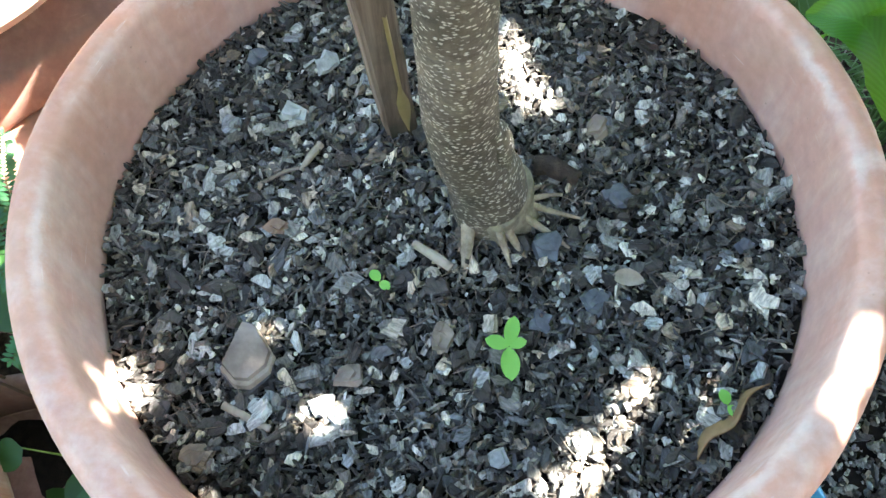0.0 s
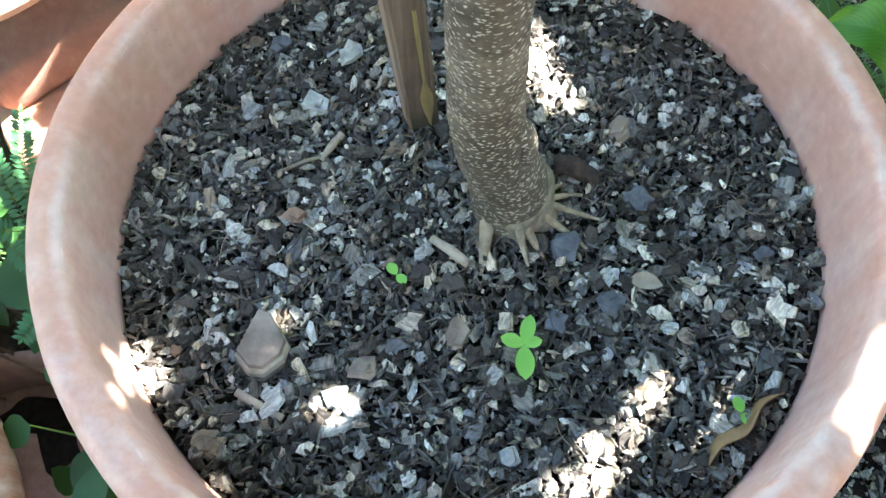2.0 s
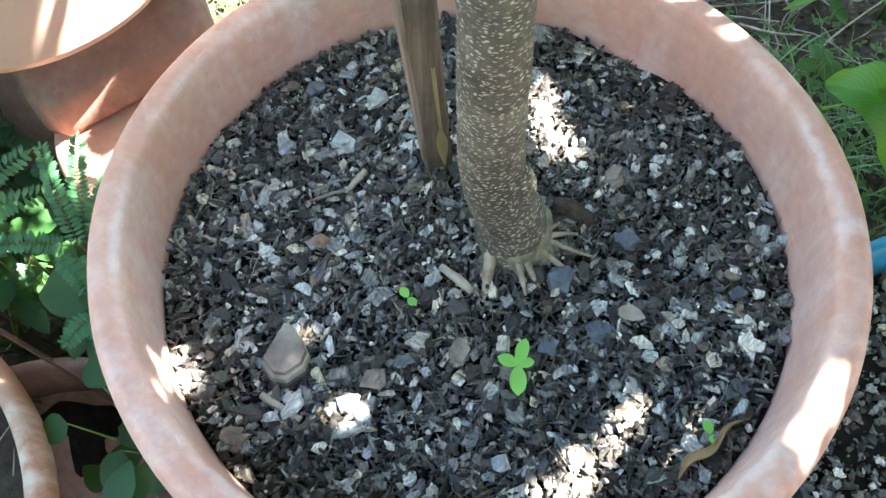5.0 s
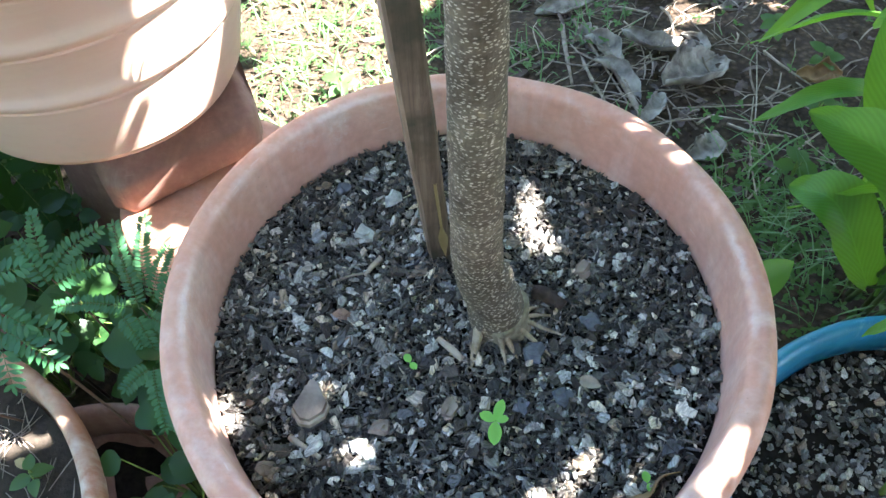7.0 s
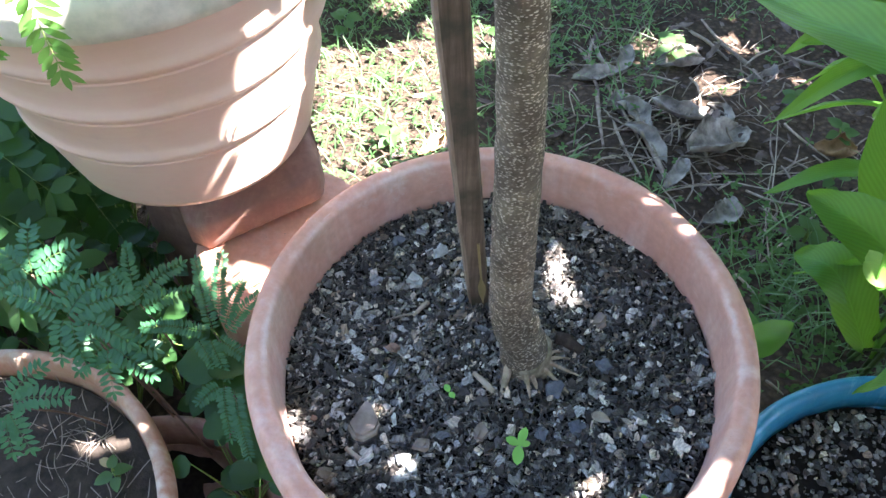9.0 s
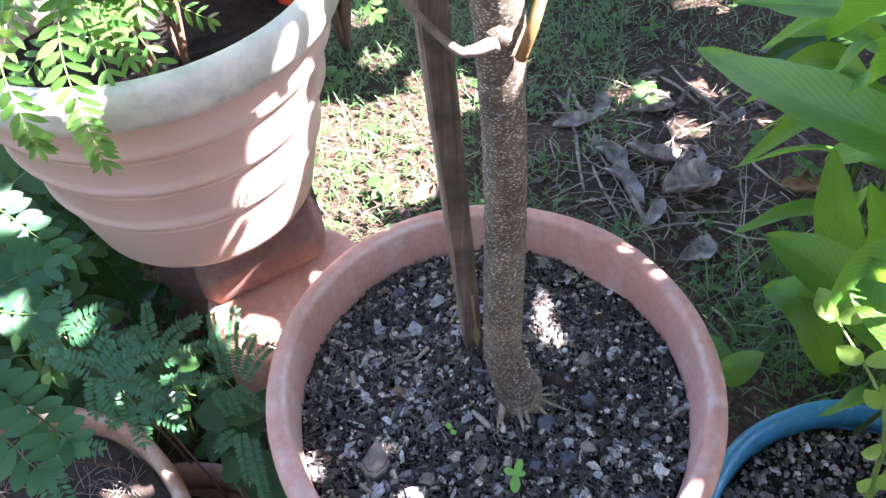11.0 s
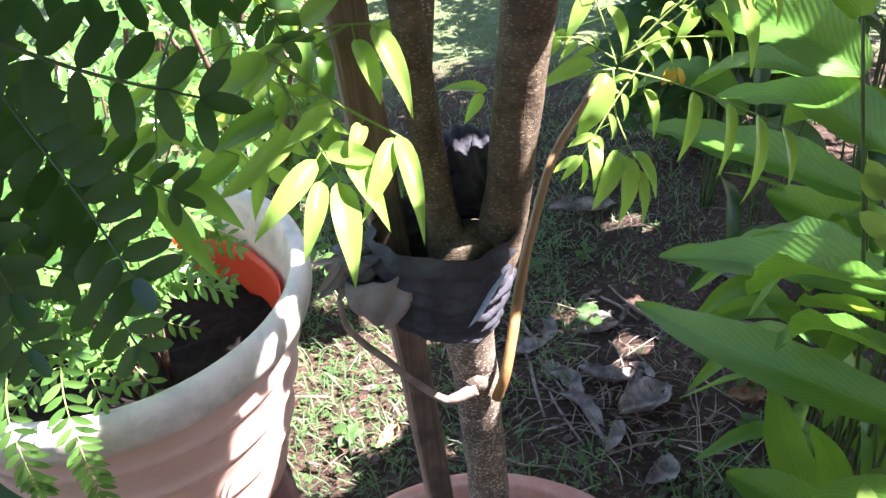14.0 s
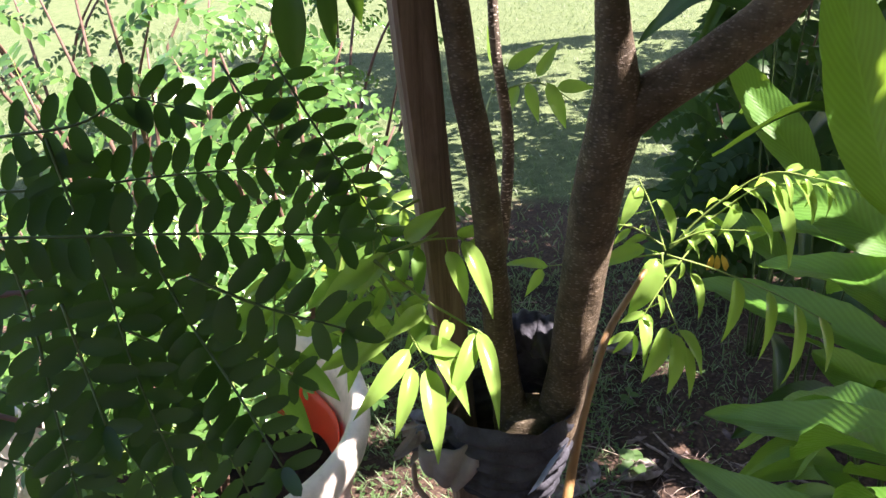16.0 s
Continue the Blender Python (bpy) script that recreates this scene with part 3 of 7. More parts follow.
def build_tree():
    tree = thing("potted_tree", (0.02, 0.025, 0.64), "young tree with smooth speckled grey-brown bark in the pot", "tree")
    o = (0.02, 0.025, 0.64)
    bm = bmesh.new()
    tube(bm, local([(0.0285, 0.0255, 0.618), (0.0280, 0.0257, 0.6309), (0.0253, 0.0263, 0.6520), (0.0213, 0.0266, 0.6785), (0.0134, 0.0258, 0.7050), (0.0071, 0.0250, 0.7421), (0.0058, 0.0266, 0.8056), (0.0048, 0.0307, 0.8900), (0.0038, 0.0340, 0.9745), (0.0006, 0.0350, 1.0591), (-0.0034, 0.0350, 1.133), (-0.007, 0.035, 1.19), (-0.008, 0.037, 1.225)], o),
         [0.0247, 0.0247, 0.0250, 0.0235, 0.0212, 0.0203, 0.0193, 0.0187, 0.0175, 0.0171, 0.0171, 0.0185, 0.0215], 28, 8, 0.07)
    part("trunk", bm, BARK, tree)
    bm = bmesh.new()
    bmesh.ops.create_icosphere(bm, subdivisions=3, radius=1.0)
    for v in bm.verts:
        q = v.co.copy()
        v.co = Vector((0.0341, 0.0248, 0.7300)) - Vector(o) + Vector((q.x * 0.0085 - 0.0060 - 0.1 * q.z * 0.02, q.y * 0.012, q.z * 0.020 - 0.012)) * (1 + 0.12 * noise.noise(q * 2.5))
    part("burl", bm, BARK, tree, "rounded swelling low on the trunk")
    bm = bmesh.new()
    tube(bm, [(0, 0, 0), (0.001, 0.007, 0.028), (0.001, 0.010, 0.044), (0.0, 0.011, 0.056), (0.0, 0.012, 0.062)], [0.0215, 0.0235, 0.0238, 0.0185, 0.006], 28, 8, 0.12, 4)
    for v in bm.verts:
        v.co = Vector((v.co.x * (1 + 0.25 * v.co.z / 0.07), v.co.y, v.co.z - 0.25 * max(0, v.co.z - 0.055) * (1 - min(1, abs(v.co.x) / 0.02)))) + Vector((-0.007, 0.036, 1.212)) - Vector(o)
    part("fork", bm, BOUGH, tree, "swollen brown fork where the boughs part")
    bm = bmesh.new()
    tube(bm, local([(-0.015, 0.043, 1.242), (-0.0215, 0.047, 1.285), (-0.0265, 0.049, 1.327), (-0.0285, 0.05, 1.366), (-0.032, 0.05, 1.41), (-0.037, 0.05, 1.47), (-0.0441, 0.05, 1.5123), (-0.0485, 0.052, 1.555), (-0.06, 0.056, 1.65), (-0.075, 0.07, 2.0)], o),
         [0.0165, 0.0113, 0.0106, 0.0101, 0.0099, 0.0096, 0.0093, 0.009, 0.008, 0.006], 20, 8, 0.08, 3)
    part("bough", bm, BOUGH, tree)
    bm = bmesh.new()
    tube(bm, local([(0.004, 0.043, 1.235), (0.0165, 0.048, 1.265), (0.0225, 0.05, 1.30), (0.0287, 0.05, 1.3592), (0.0335, 0.05, 1.41), (0.039, 0.05, 1.458), (0.046, 0.05, 1.495), (0.0445, 0.05, 1.525), (0.040, 0.052, 1.56), (0.034, 0.056, 1.66), (0.02, 0.06, 2.0)], o),
         [0.019, 0.0160, 0.0153, 0.0150, 0.0152, 0.0162, 0.0172, 0.0125, 0.0098, 0.0085, 0.007], 24, 8, 0.08, 5)
    part("bough", bm, BOUGH, tree)
    bm = bmesh.new()
    tube(bm, local([(0.046, 0.05, 1.488), (0.062, 0.05, 1.503), (0.0769, 0.05, 1.514), (0.1047, 0.05, 1.5335), (0.135, 0.052, 1.562), (0.17, 0.055, 1.62), (0.24, 0.07, 1.80)], o), [0.0150, 0.0143, 0.0137, 0.0130, 0.0122, 0.011, 0.008], 20, 7, 0.1, 8)
    part("bough", bm, BOUGH, tree)
    bm = bmesh.new()
    tube(bm, local([(-0.028, 0.075, 1.36), (-0.02, 0.085, 1.46), (-0.028, 0.09, 1.53), (-0.03, 0.1, 1.60)], o), [0.0045, 0.004, 0.0035, 0.003], 8, 6)
    part("twig", bm, BARK, tree)
    # the stub and low branch at the knot
    bm = bmesh.new()
    tube(bm, local([(-0.003, 0.014, 1.1505), (-0.0179, 0.008, 1.1468), (-0.0279, 0.008, 1.147), (-0.0483, 0.008, 1.1678), (-0.0639, 0.008, 1.1877), (-0.0788, 0.008, 1.2066), (-0.0878, 0.008, 1.2225), (-0.0886, 0.008, 1.2442)], o), [0.0052, 0.0036, 0.0028, 0.0026, 0.0024, 0.0022, 0.0018], 12, 6, 0.2)
    part("twig", bm, TWIG, tree, "thin bare dead twig")
    bm = bmesh.new()
    for x, y, z, r in ((-0.003, 0.020, 1.151, 0.0088),):
        m = Matrix.Translation(Vector((x, y, z)) - Vector(o))
        bmesh.ops.create_icosphere(bm, subdivisions=3, radius=r, matrix=m)
    for v in bm.verts:
        v.co += v.normal * 0.0015 * noise.noise(v.co * 160)
    part("knot", bm, BARK, tree)
    bm = bmesh.new()
    tube(bm, local([(0.0284, 0.0250, 0.630), (0.0278, 0.0257, 0.644), (0.0268, 0.0262, 0.656), (0.0255, 0.0265, 0.662)], o), [0.0285, 0.0268, 0.0262, 0.0242], 36, 8, 0.2, 2)
    part("graft_collar", bm, SCAR, tree, "pale ringed collar at the foot of the trunk")
    for pts, r in (
            ([(0.0103, 0.0058, 0.6522), (0.0088, -0.0083, 0.6471), (0.0065, -0.023, 0.6433)], [0.0048, 0.0036, 0.0012]),
            ([(0.031, -0.0027, 0.6522), (0.0334, -0.0091, 0.647), (0.036, -0.0164, 0.6431)], [0.0026, 0.0018, 0.0008]),
            ([(0.0373, -0.0007, 0.6522), (0.0418, -0.0059, 0.6469), (0.0458, -0.0113, 0.643)], [0.0026, 0.0019, 0.0009]),
            ([(0.0488, 0.0119, 0.652), (0.0606, 0.0049, 0.6467), (0.073, -0.0039, 0.6428)], [0.0026, 0.0019, 0.0009]),
            ([(0.0536, 0.0211, 0.6518), (0.07, 0.0181, 0.6466), (0.0864, 0.0152, 0.6426)], [0.0022, 0.0015, 0.0007]),
            ([(0.0503, 0.0271, 0.6518), (0.0607, 0.0318, 0.6464), (0.0714, 0.0345, 0.6423)], [0.0022, 0.0017, 0.0010]),
            ([(0.0495, 0.0328, 0.6517), (0.0552, 0.0383, 0.6463), (0.062, 0.0419, 0.6423)], [0.0022, 0.0017, 0.0010])):
        bm = bmesh.new()
        p, q = Vector(pts[0]), Vector(pts[1])
        tube(bm, local([p + (p - q) * 0.7 + Vector((0, 0, 0.003))] + list(pts), o), [1.15 * r[0]] + r, 10, 5, 0.22, pts[0][0] * 90)
        part("root", bm, ROOT, tree, "pale surface root")
    return tree


TREE = build_tree()


def build_stake():
    o = (-0.03, 0.085, 0.66)
    stake = thing("wooden_stake", o, "weathered square timber stake beside the trunk, mossy dark", "stake")
    line = local([(-0.0305, 0.0937, 0.5696), (-0.0335, 0.0908, 0.6386), (-0.0361, 0.0884, 0.6969), (-0.0432, 0.0819, 0.856), (-0.055, 0.071, 1.1212), (-0.0729, 0.0544, 1.5242), (-0.0847, 0.0435, 1.7894)], o)
    bm = bmesh.new()
    turn = radians(-22)
    ax, ay = Vector((math.cos(turn), -math.sin(turn), 0)), Vector((math.sin(turn), math.cos(turn), 0))
    rings = []
    pts = bend(line, 6)
    for i, p in enumerate(pts):
        taper = 0.82 + 0.22 * min(1, i / 22)
        w, d = 0.0116 * taper, 0.0092 * taper
        ring = []
        for sx, sy in ((-1, -0.8), (-0.8, -1), (0.8, -1), (1, -0.8), (1, 0.8), (0.8, 1), (-0.8, 1), (-1, 0.8)):
            q = p + ax * sx * w + ay * sy * d
            ring.append(bm.verts.new(q + Vector((noise.noise(q * 50), noise.noise(q * 50 + Vector((9, 0, 0))), 0)) * 0.0009))
        rings.append(ring)
    for a, b in zip(rings, rings[1:]):
        for k in range(8):
            j = (k + 1) % 8
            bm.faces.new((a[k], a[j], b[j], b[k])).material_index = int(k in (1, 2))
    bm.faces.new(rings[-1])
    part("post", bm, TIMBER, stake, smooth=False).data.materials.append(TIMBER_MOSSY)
    # hardened sap that ran down one face
    bm = bmesh.new()
    for i in range(9):
        u = i / 8
        w = 0.0007 + 0.0036 * math.sin(math.pi * min(1, u * 1.05)) ** 1.5 if u < 0.62 else 0.0014
        c = pts[7 + i] + ax * 0.0040 - ay * 0.0086
        rings.append([bm.verts.new(c + ax * s * w - ay * (0.0018 if s == 0 else 0)) for s in (-1, 0, 1)])
        if i:
            for k in range(2):
                bm.faces.new((rings[-2][k], rings[-2][k + 1], rings[-1][k + 1], rings[-1][k]))
    part("sap_run", bm, RESIN, stake, "amber streak of hardened sap")


build_stake()


def build_cloth():
    """A dark knitted rag wound round the trunk and the stake, with its end knotted out to one side."""
    o = (-0.02, 0.035, 1.23)
    rag = thing("cloth_wrap", o, "dark knitted rag tied round trunk and stake, grey end hanging", "cloth")
    bm = bmesh.new()
    n, rows = 56, 26
    rings = []
    for i in range(rows + 1):
        u = i / rows
        ring = []
        for k in range(n):
            a = 2 * math.pi * k / n
            cx = -0.026 + 0.004 * u
            rx, ry = 0.046 - 0.008 * (1 - u) + 0.004 * math.sin(u * 3), 0.036
            sag = -0.022 * math.sin(u * 3.0) * (0.5 + 0.5 * math.cos(a - 4.5))
            z = 1.209 + 0.072 * u + 0.010 * math.cos(a) * (1 - u) * -1 + sag * 0.5
            fold = 0.0028 * math.sin(u * 38 + 1.3 * math.sin(a * 1.0 + 1) * 2 + 2 * noise.noise((math.cos(a) * 2, math.sin(a) * 2, u * 3)))
            f = 1 + (fold + 0.004 * noise.noise((math.cos(a) * 3, math.sin(a) * 3, u * 9))) / 0.04
            ring.append(bm.verts.new(Vector((cx + rx * f * math.cos(a), 0.04 + ry * f * math.sin(a), z)) - Vector(o)))
        rings.append(ring)
    for a, b in zip(rings, rings[1:]):
        for k in range(n):
            j = (k + 1) % n
            bm.faces.new((a[k], a[j], b[j], b[k]))
    part("wrap", bm, CLOTH, rag)
    bm = bmesh.new()
    rings = []
    for i in range(13):
        u = i / 12
        row = []
        for k in range(13):
            s = k / 12 - 0.5
            across = s * math.sqrt(1 - 0.88 * u * u)
            p = Vector((-0.062 + 0.044 * across, 0.010 + 0.03 * s * s - 0.007 * math.sin(2.6 * u) + 0.0015 * math.sin(7 * s + 3 * u), 1.258 - 0.034 * u + 0.008 * s * (1 - u)))
            row.append(bm.verts.new(p + Vector((0, -0.0025, 0)) * math.sin(s * 13 + u * 5) - Vector(o)))
        rings.append(row)
    for a, b in zip(rings, rings[1:]):
        for k in range(12):
            bm.faces.new((a[k], a[k + 1], b[k + 1], b[k]))
    flap = part("flap", bm, CLOTH_GREY, rag, "grey inner side of the rag, hanging loose")
    flap.modifiers.new("thickness", "SOLIDIFY").thickness = 0.002
    # the knotted end: a twisted bunch of strips
    rng = random.Random(4)
    for k in range(12):
        bm = bmesh.new()
        p = Vector((-0.060 - 0.010 * rng.random(), 0.020 + 0.014 * rng.random(), 1.262 + 0.014 * rng.uniform(-1, 1))) - Vector(o)
        d = Vector((rng.uniform(-1.0, -0.4), rng.uniform(-0.35, 0.25), rng.uniform(-0.25, 0.45)))
        blade(bm, p, d, (0.1, -0.8, rng.uniform(0.1, 0.8)), rng.uniform(0.030, 0.048), rng.uniform(0.008, 0.014), 9, rng.uniform(-0.6, 0.6), rng.uniform(0.8, 2.0), 0.5, 0.12, twist=rng.uniform(-1.2, 1.2), cols=2, full=0.35)
        strip = part("cloth_strip", bm, CLOTH_WORN, rag)
        strip.modifiers.new("thickness", "SOLIDIFY").thickness = 0.0012
    for k in range(9):
        bm = bmesh.new()
        d = Vector((rng.uniform(-0.9, -0.2), rng.uniform(-0.3, 0.1), rng.uniform(-1.0, -0.1)))
        blade(bm, Vector((-0.078 - 0.010 * rng.random(), 0.014 + 0.006 * rng.random(), 1.268 + 0.010 * rng.uniform(-1, 1))) - Vector(o), d, (0.2, -0.8, 0.5), rng.uniform(0.014, 0.03), rng.uniform(0.004, 0.009), 6, 0.7, rng.uniform(-1, 1), wave=0.2, cols=2)
        part("lining_strip", bm, CLOTH_GREY, rag, "frayed pale grey lining")
    bm = bmesh.new()
    for k in range(5):
        z = 1.222 + 0.006 * k
        blade(bm, Vector((-0.006 + 0.0032 * k, 0.0035 + 0.0012 * k, z)) - Vector(o), (0.55, 0.1, 0.8), (0.5, -0.85, 0), 0.026, 0.0042, 3, 0.3)
    part("label_strip", bm, FILM, rag, "glossy pale blue torn film at the rag's edge")
    # the other bundle, pushed into the fork
    o = (-0.004, 0.079, 1.302)
    bundle = thing("cloth_bundle", o, "black rag bundle pushed into the fork of the tree", "cloth")
    for k, (dx, dz, sx, sz, ridge) in enumerate(((0.002, -0.006, 0.0235, 0.024, 8), (-0.004, 0.014, 0.018, 0.015, 11), (0.010, 0.010, 0.013, 0.018, 9))):
        bm = bmesh.new()
        bmesh.ops.create_uvsphere(bm, u_segments=36, v_segments=24, radius=1)
        for v in bm.verts:
            q = v.co.copy()
            w = 1 + 0.09 * math.sin(ridge * q.x + 3 * q.z + k) + 0.10 * noise.noise(q * 2 + Vector((k, 0, 0)))
            v.co = Vector((dx + q.x * sx * w, (q.y * 0.018 - 0.003 * k) * w, dz + q.z * sz * w))
        part("folded_rag", bm, CLOTH, bundle)


build_cloth()


# ---- neighbouring pots ----
def build_ribbed_planter():
    c = Vector((-0.450, 0.3327, 0.6087))
    p = thing("ribbed_planter", c, "large apricot plastic planter with raised ribs and cream rim", "planter")
    POTTED.append(p)
    outer = [(0.001, 0.0), (0.146, 0.0), (0.153, 0.004), (0.156, 0.012)]
    for k in range(1, 260):
        z = 0.012 + 0.303 * k / 260
        r = 0.1555 + 0.2248 * z
        for zc in (0.110, 0.186, 0.252):
            r += 0.0042 * math.exp(-((z - zc - 0.007) / 0.0085) ** 2) - 0.0020 * math.exp(-((z - zc + 0.004) / 0.0016) ** 2)
            r -= 0.0024 * math.exp(-((z - zc - 0.04) / 0.022) ** 2)
        outer.append((r, z))
    part("planter_wall", lathe(outer + [(0.219, 0.318), (0.209, 0.28), (0.150, 0.05), (0.001, 0.045)], 160, 0.004), BLUSH, p)
    rim = [(0.222, 0.309), (0.232, 0.309), (0.2385, 0.314), (0.2415, 0.326), (0.2425, 0.345), (0.2395, 0.358), (0.231, 0.3625), (0.222, 0.360), (0.2175, 0.351), (0.2105, 0.318), (0.203, 0.285), (0.1955, 0.25), (0.1925, 0.215), (0.1955, 0.215), (0.2145, 0.309)]
    part("rim", lathe(rim, 128, 0.004, True), CREAM, p, "broad cream rim, grimy with algae")
    bm = bmesh.new()
    rows = [[bm.verts.new((r * math.cos(a) * 0.1945, r * math.sin(a) * 0.1945, 0.222 + 0.01 * noise.noise((9 * r * math.cos(a), 9 * r * math.sin(a), 0))))
             for a in np.linspace(0, 2 * math.pi, 49)[:-1]] for r in (0.02, 0.3, 0.6, 0.85, 1.0)]
    for a, b in zip(rows, rows[1:]):
        for k in range(48):
            bm.faces.new((a[k], a[(k + 1) % 48], b[(k + 1) % 48], b[k]))
    part("soil", bm, PEAT, p, "dark damp soil")
    # a red sheet inside the rim stands for sun glowing through the wall
    sheet = thing("red_glow_sheet", c + Vector((0, 0, 0.21)), "bright red sheet standing for sun glow through the planter wall", "plastic sheet")
    POTTED.append(sheet)
    bm = bmesh.new()
    rows = []
    for i in range(5):
        z = 0.085 * i / 4
        rows.append([bm.verts.new(((0.187 + 0.13 * z) * math.cos(a), (0.187 + 0.13 * z) * math.sin(a), z + 0.012 * noise.noise((a * 2, z * 10, 0)) * (i == 4))) for a in np.linspace(-0.5, 1.75, 40)])
    for a, b in zip(rows, rows[1:]):
        for k in range(39):
            bm.faces.new((a[k], a[k + 1], b[k + 1], b[k]))
    s = part("sheet", bm, RED_GLOW, sheet)
    s.modifiers.new("thickness", "SOLIDIFY").thickness = 0.002


build_ribbed_planter()


def build_supports():
    # a long clay wedge and two upturned pots carry the planter
    o = Vector((-0.44, 0.211, 0.470))
    block = thing("clay_block", o, "long brown clay wedge lying under the planter", "block")
    POTTED.append(block)
    d = Vector((0.145, 0.097, 0.026)).normalized()
    back = Vector((-d.y, d.x, 0)).normalized()
    section = [(0.006, -0.004), (0.0, 0.006), (0.0, 0.044), (0.003, 0.050), (0.008, 0.053), (0.10, 0.122), (0.108, 0.120), (0.11, 0.11), (0.11, -0.004)]
    bm = bmesh.new()
    rings = []
    for i in range(22):
        u = i / 21
        q = min(1.0, 0.55 + 5 * u) if u < 0.09 else min(1.0, 0.35 + math.sqrt(max(0.0, 1 - ((u - 0.86) / 0.14) ** 2)) * 0.65) if u > 0.86 else 1.0
        ring = []
        for b, z in section:
            lift = 0.0022 * noise.noise((u * 9, b * 40, z * 40))
            ring.append(bm.verts.new(d * (0.205 * u) + back * (0.055 + (b - 0.055) * q) + Vector((0, 0, z * (0.9 + 0.1 * q) + lift))))
        rings.append(ring)
    for x, y in zip(rings, rings[1:]):
        for k in range(len(section)):
            j = (k + 1) % len(section)
            bm.faces.new((x[k], y[k], y[j], x[j]))
    bm.faces.new(rings[0])
    bm.faces.new(rings[-1][::-1])
    part("block", bm, CLAY_BROWN, block)
    pale = thing("upturned_pot", (-0.355, 0.285, ground_z(-0.355, 0.285) - 0.01), "pale terracotta pot turned upside down as a stand", "pot")
    h = 0.425 - pale.location.z
    part("pot_wall", lathe([(0.150, 0.0), (0.155, 0.02), (0.150, 0.05), (0.145, 0.055), (0.135, h - 0.012), (0.130, h - 0.002), (0.12, h), (0.03, h), (0.001, h)], 80, 0.006), CLAY_PALE, pale)
    second = thing("upturned_pot", (-0.55, 0.45, ground_z(-0.55, 0.45) - 0.01), "brown clay pot turned upside down as a stand", "pot")
    h = 0.560 - second.location.z
    part("pot_wall", lathe([(0.15, 0.0), (0.155, 0.02), (0.10, h - 0.012), (0.09, h), (0.03, h), (0.001, h)], 64, 0.006), CLAY_BROWN, second)


build_supports()


def open_pot(name, c, r, top, soil, material, label, category="pot", inner=None, lip=0.018, foot=0.66, soil_label="dark soil", soil_mat=None):
    base = ground_z(c[0], c[1]) - 0.01
    p = thing(name, (c[0], c[1], base), label, category)
    h, s = top - base, soil - base
    wall = [(0.001, 0.0), (r * foot, 0.0), (r * 0.93, h - 0.053), (r - lip - 0.006, h - 0.053), (r - lip - 0.012, s - 0.02), (r * foot - 0.01, 0.03), (0.001, 0.03)]
    part("pot_wall", lathe(wall, 96, 0.01, seed=c[0]), material, p)
    rim = [(r * 0.925, h - 0.06), (r * 0.985, h - 0.045), (r, h - 0.03), (r, h - 0.012), (r - 0.005, h - 0.002), (r - 0.012, h), (r - lip, h - 0.006), (r - lip - 0.004, h - 0.03), (r - lip - 0.007, h - 0.06)]
    part("rim", lathe(rim, 96, 0.01, True, c[0]), material, p, "rounded rim")
    if soil_mat:
        bm = bmesh.new()
        rs = r - lip - 0.008
        rows = [[bm.verts.new((q * math.cos(a) * rs, q * math.sin(a) * rs, s + 0.012 * noise.fractal((14 * q * rs * math.cos(a), 14 * q * rs * math.sin(a), c[1]), 1, 2, 3)))
                 for a in np.linspace(0, 2 * math.pi, 49)[:-1]] for q in (0.01, 0.2, 0.4, 0.6, 0.8, 0.92, 1.0)]
        for a, b in zip(rows, rows[1:]):
            for k in range(48):
                bm.faces.new((a[k], a[(k + 1) % 48], b[(k + 1) % 48], b[k]))
        part("soil", bm, soil_mat, p, soil_label)
    return p


open_pot("terracotta_pot", (-0.61, -0.225), 0.262, 0.45, 0.405, CLAY_OLD, "old stained terracotta pot with dry brown soil", soil_mat=OLD_SOIL, soil_label="dry brown soil with straw")
open_pot("clay_pot", (-0.44, -0.16), 0.19, 0.31, 0.235, CLAY_BROWN, "dark brown clay pot with black damp soil low inside", soil_mat=PEAT)
open_pot("blue_pot", (0.524, -0.042), 0.252, 0.40, 0.345, BLUE, "blue plastic pot with scuffed rim, filled with bark mix", soil_mat=PEAT, soil_label="potting mix")


# ---- unseen crown added overhead for shade ----
# chosen sun patches (x, y, z, radius); the crown is left open above each
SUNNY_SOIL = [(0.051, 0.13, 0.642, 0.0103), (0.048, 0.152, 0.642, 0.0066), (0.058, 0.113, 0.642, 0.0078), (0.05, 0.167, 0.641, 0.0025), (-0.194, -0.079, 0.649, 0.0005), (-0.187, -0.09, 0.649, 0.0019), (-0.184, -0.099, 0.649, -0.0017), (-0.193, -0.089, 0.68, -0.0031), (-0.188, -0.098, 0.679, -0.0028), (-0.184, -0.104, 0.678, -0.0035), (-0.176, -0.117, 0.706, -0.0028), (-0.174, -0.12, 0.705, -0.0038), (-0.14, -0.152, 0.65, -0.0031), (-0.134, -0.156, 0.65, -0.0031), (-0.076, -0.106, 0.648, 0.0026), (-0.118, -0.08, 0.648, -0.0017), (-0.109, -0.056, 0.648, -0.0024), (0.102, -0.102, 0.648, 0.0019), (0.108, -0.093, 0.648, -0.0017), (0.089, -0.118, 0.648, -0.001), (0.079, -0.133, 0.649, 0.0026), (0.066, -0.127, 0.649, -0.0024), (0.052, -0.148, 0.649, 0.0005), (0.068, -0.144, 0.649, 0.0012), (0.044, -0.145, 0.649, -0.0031)]
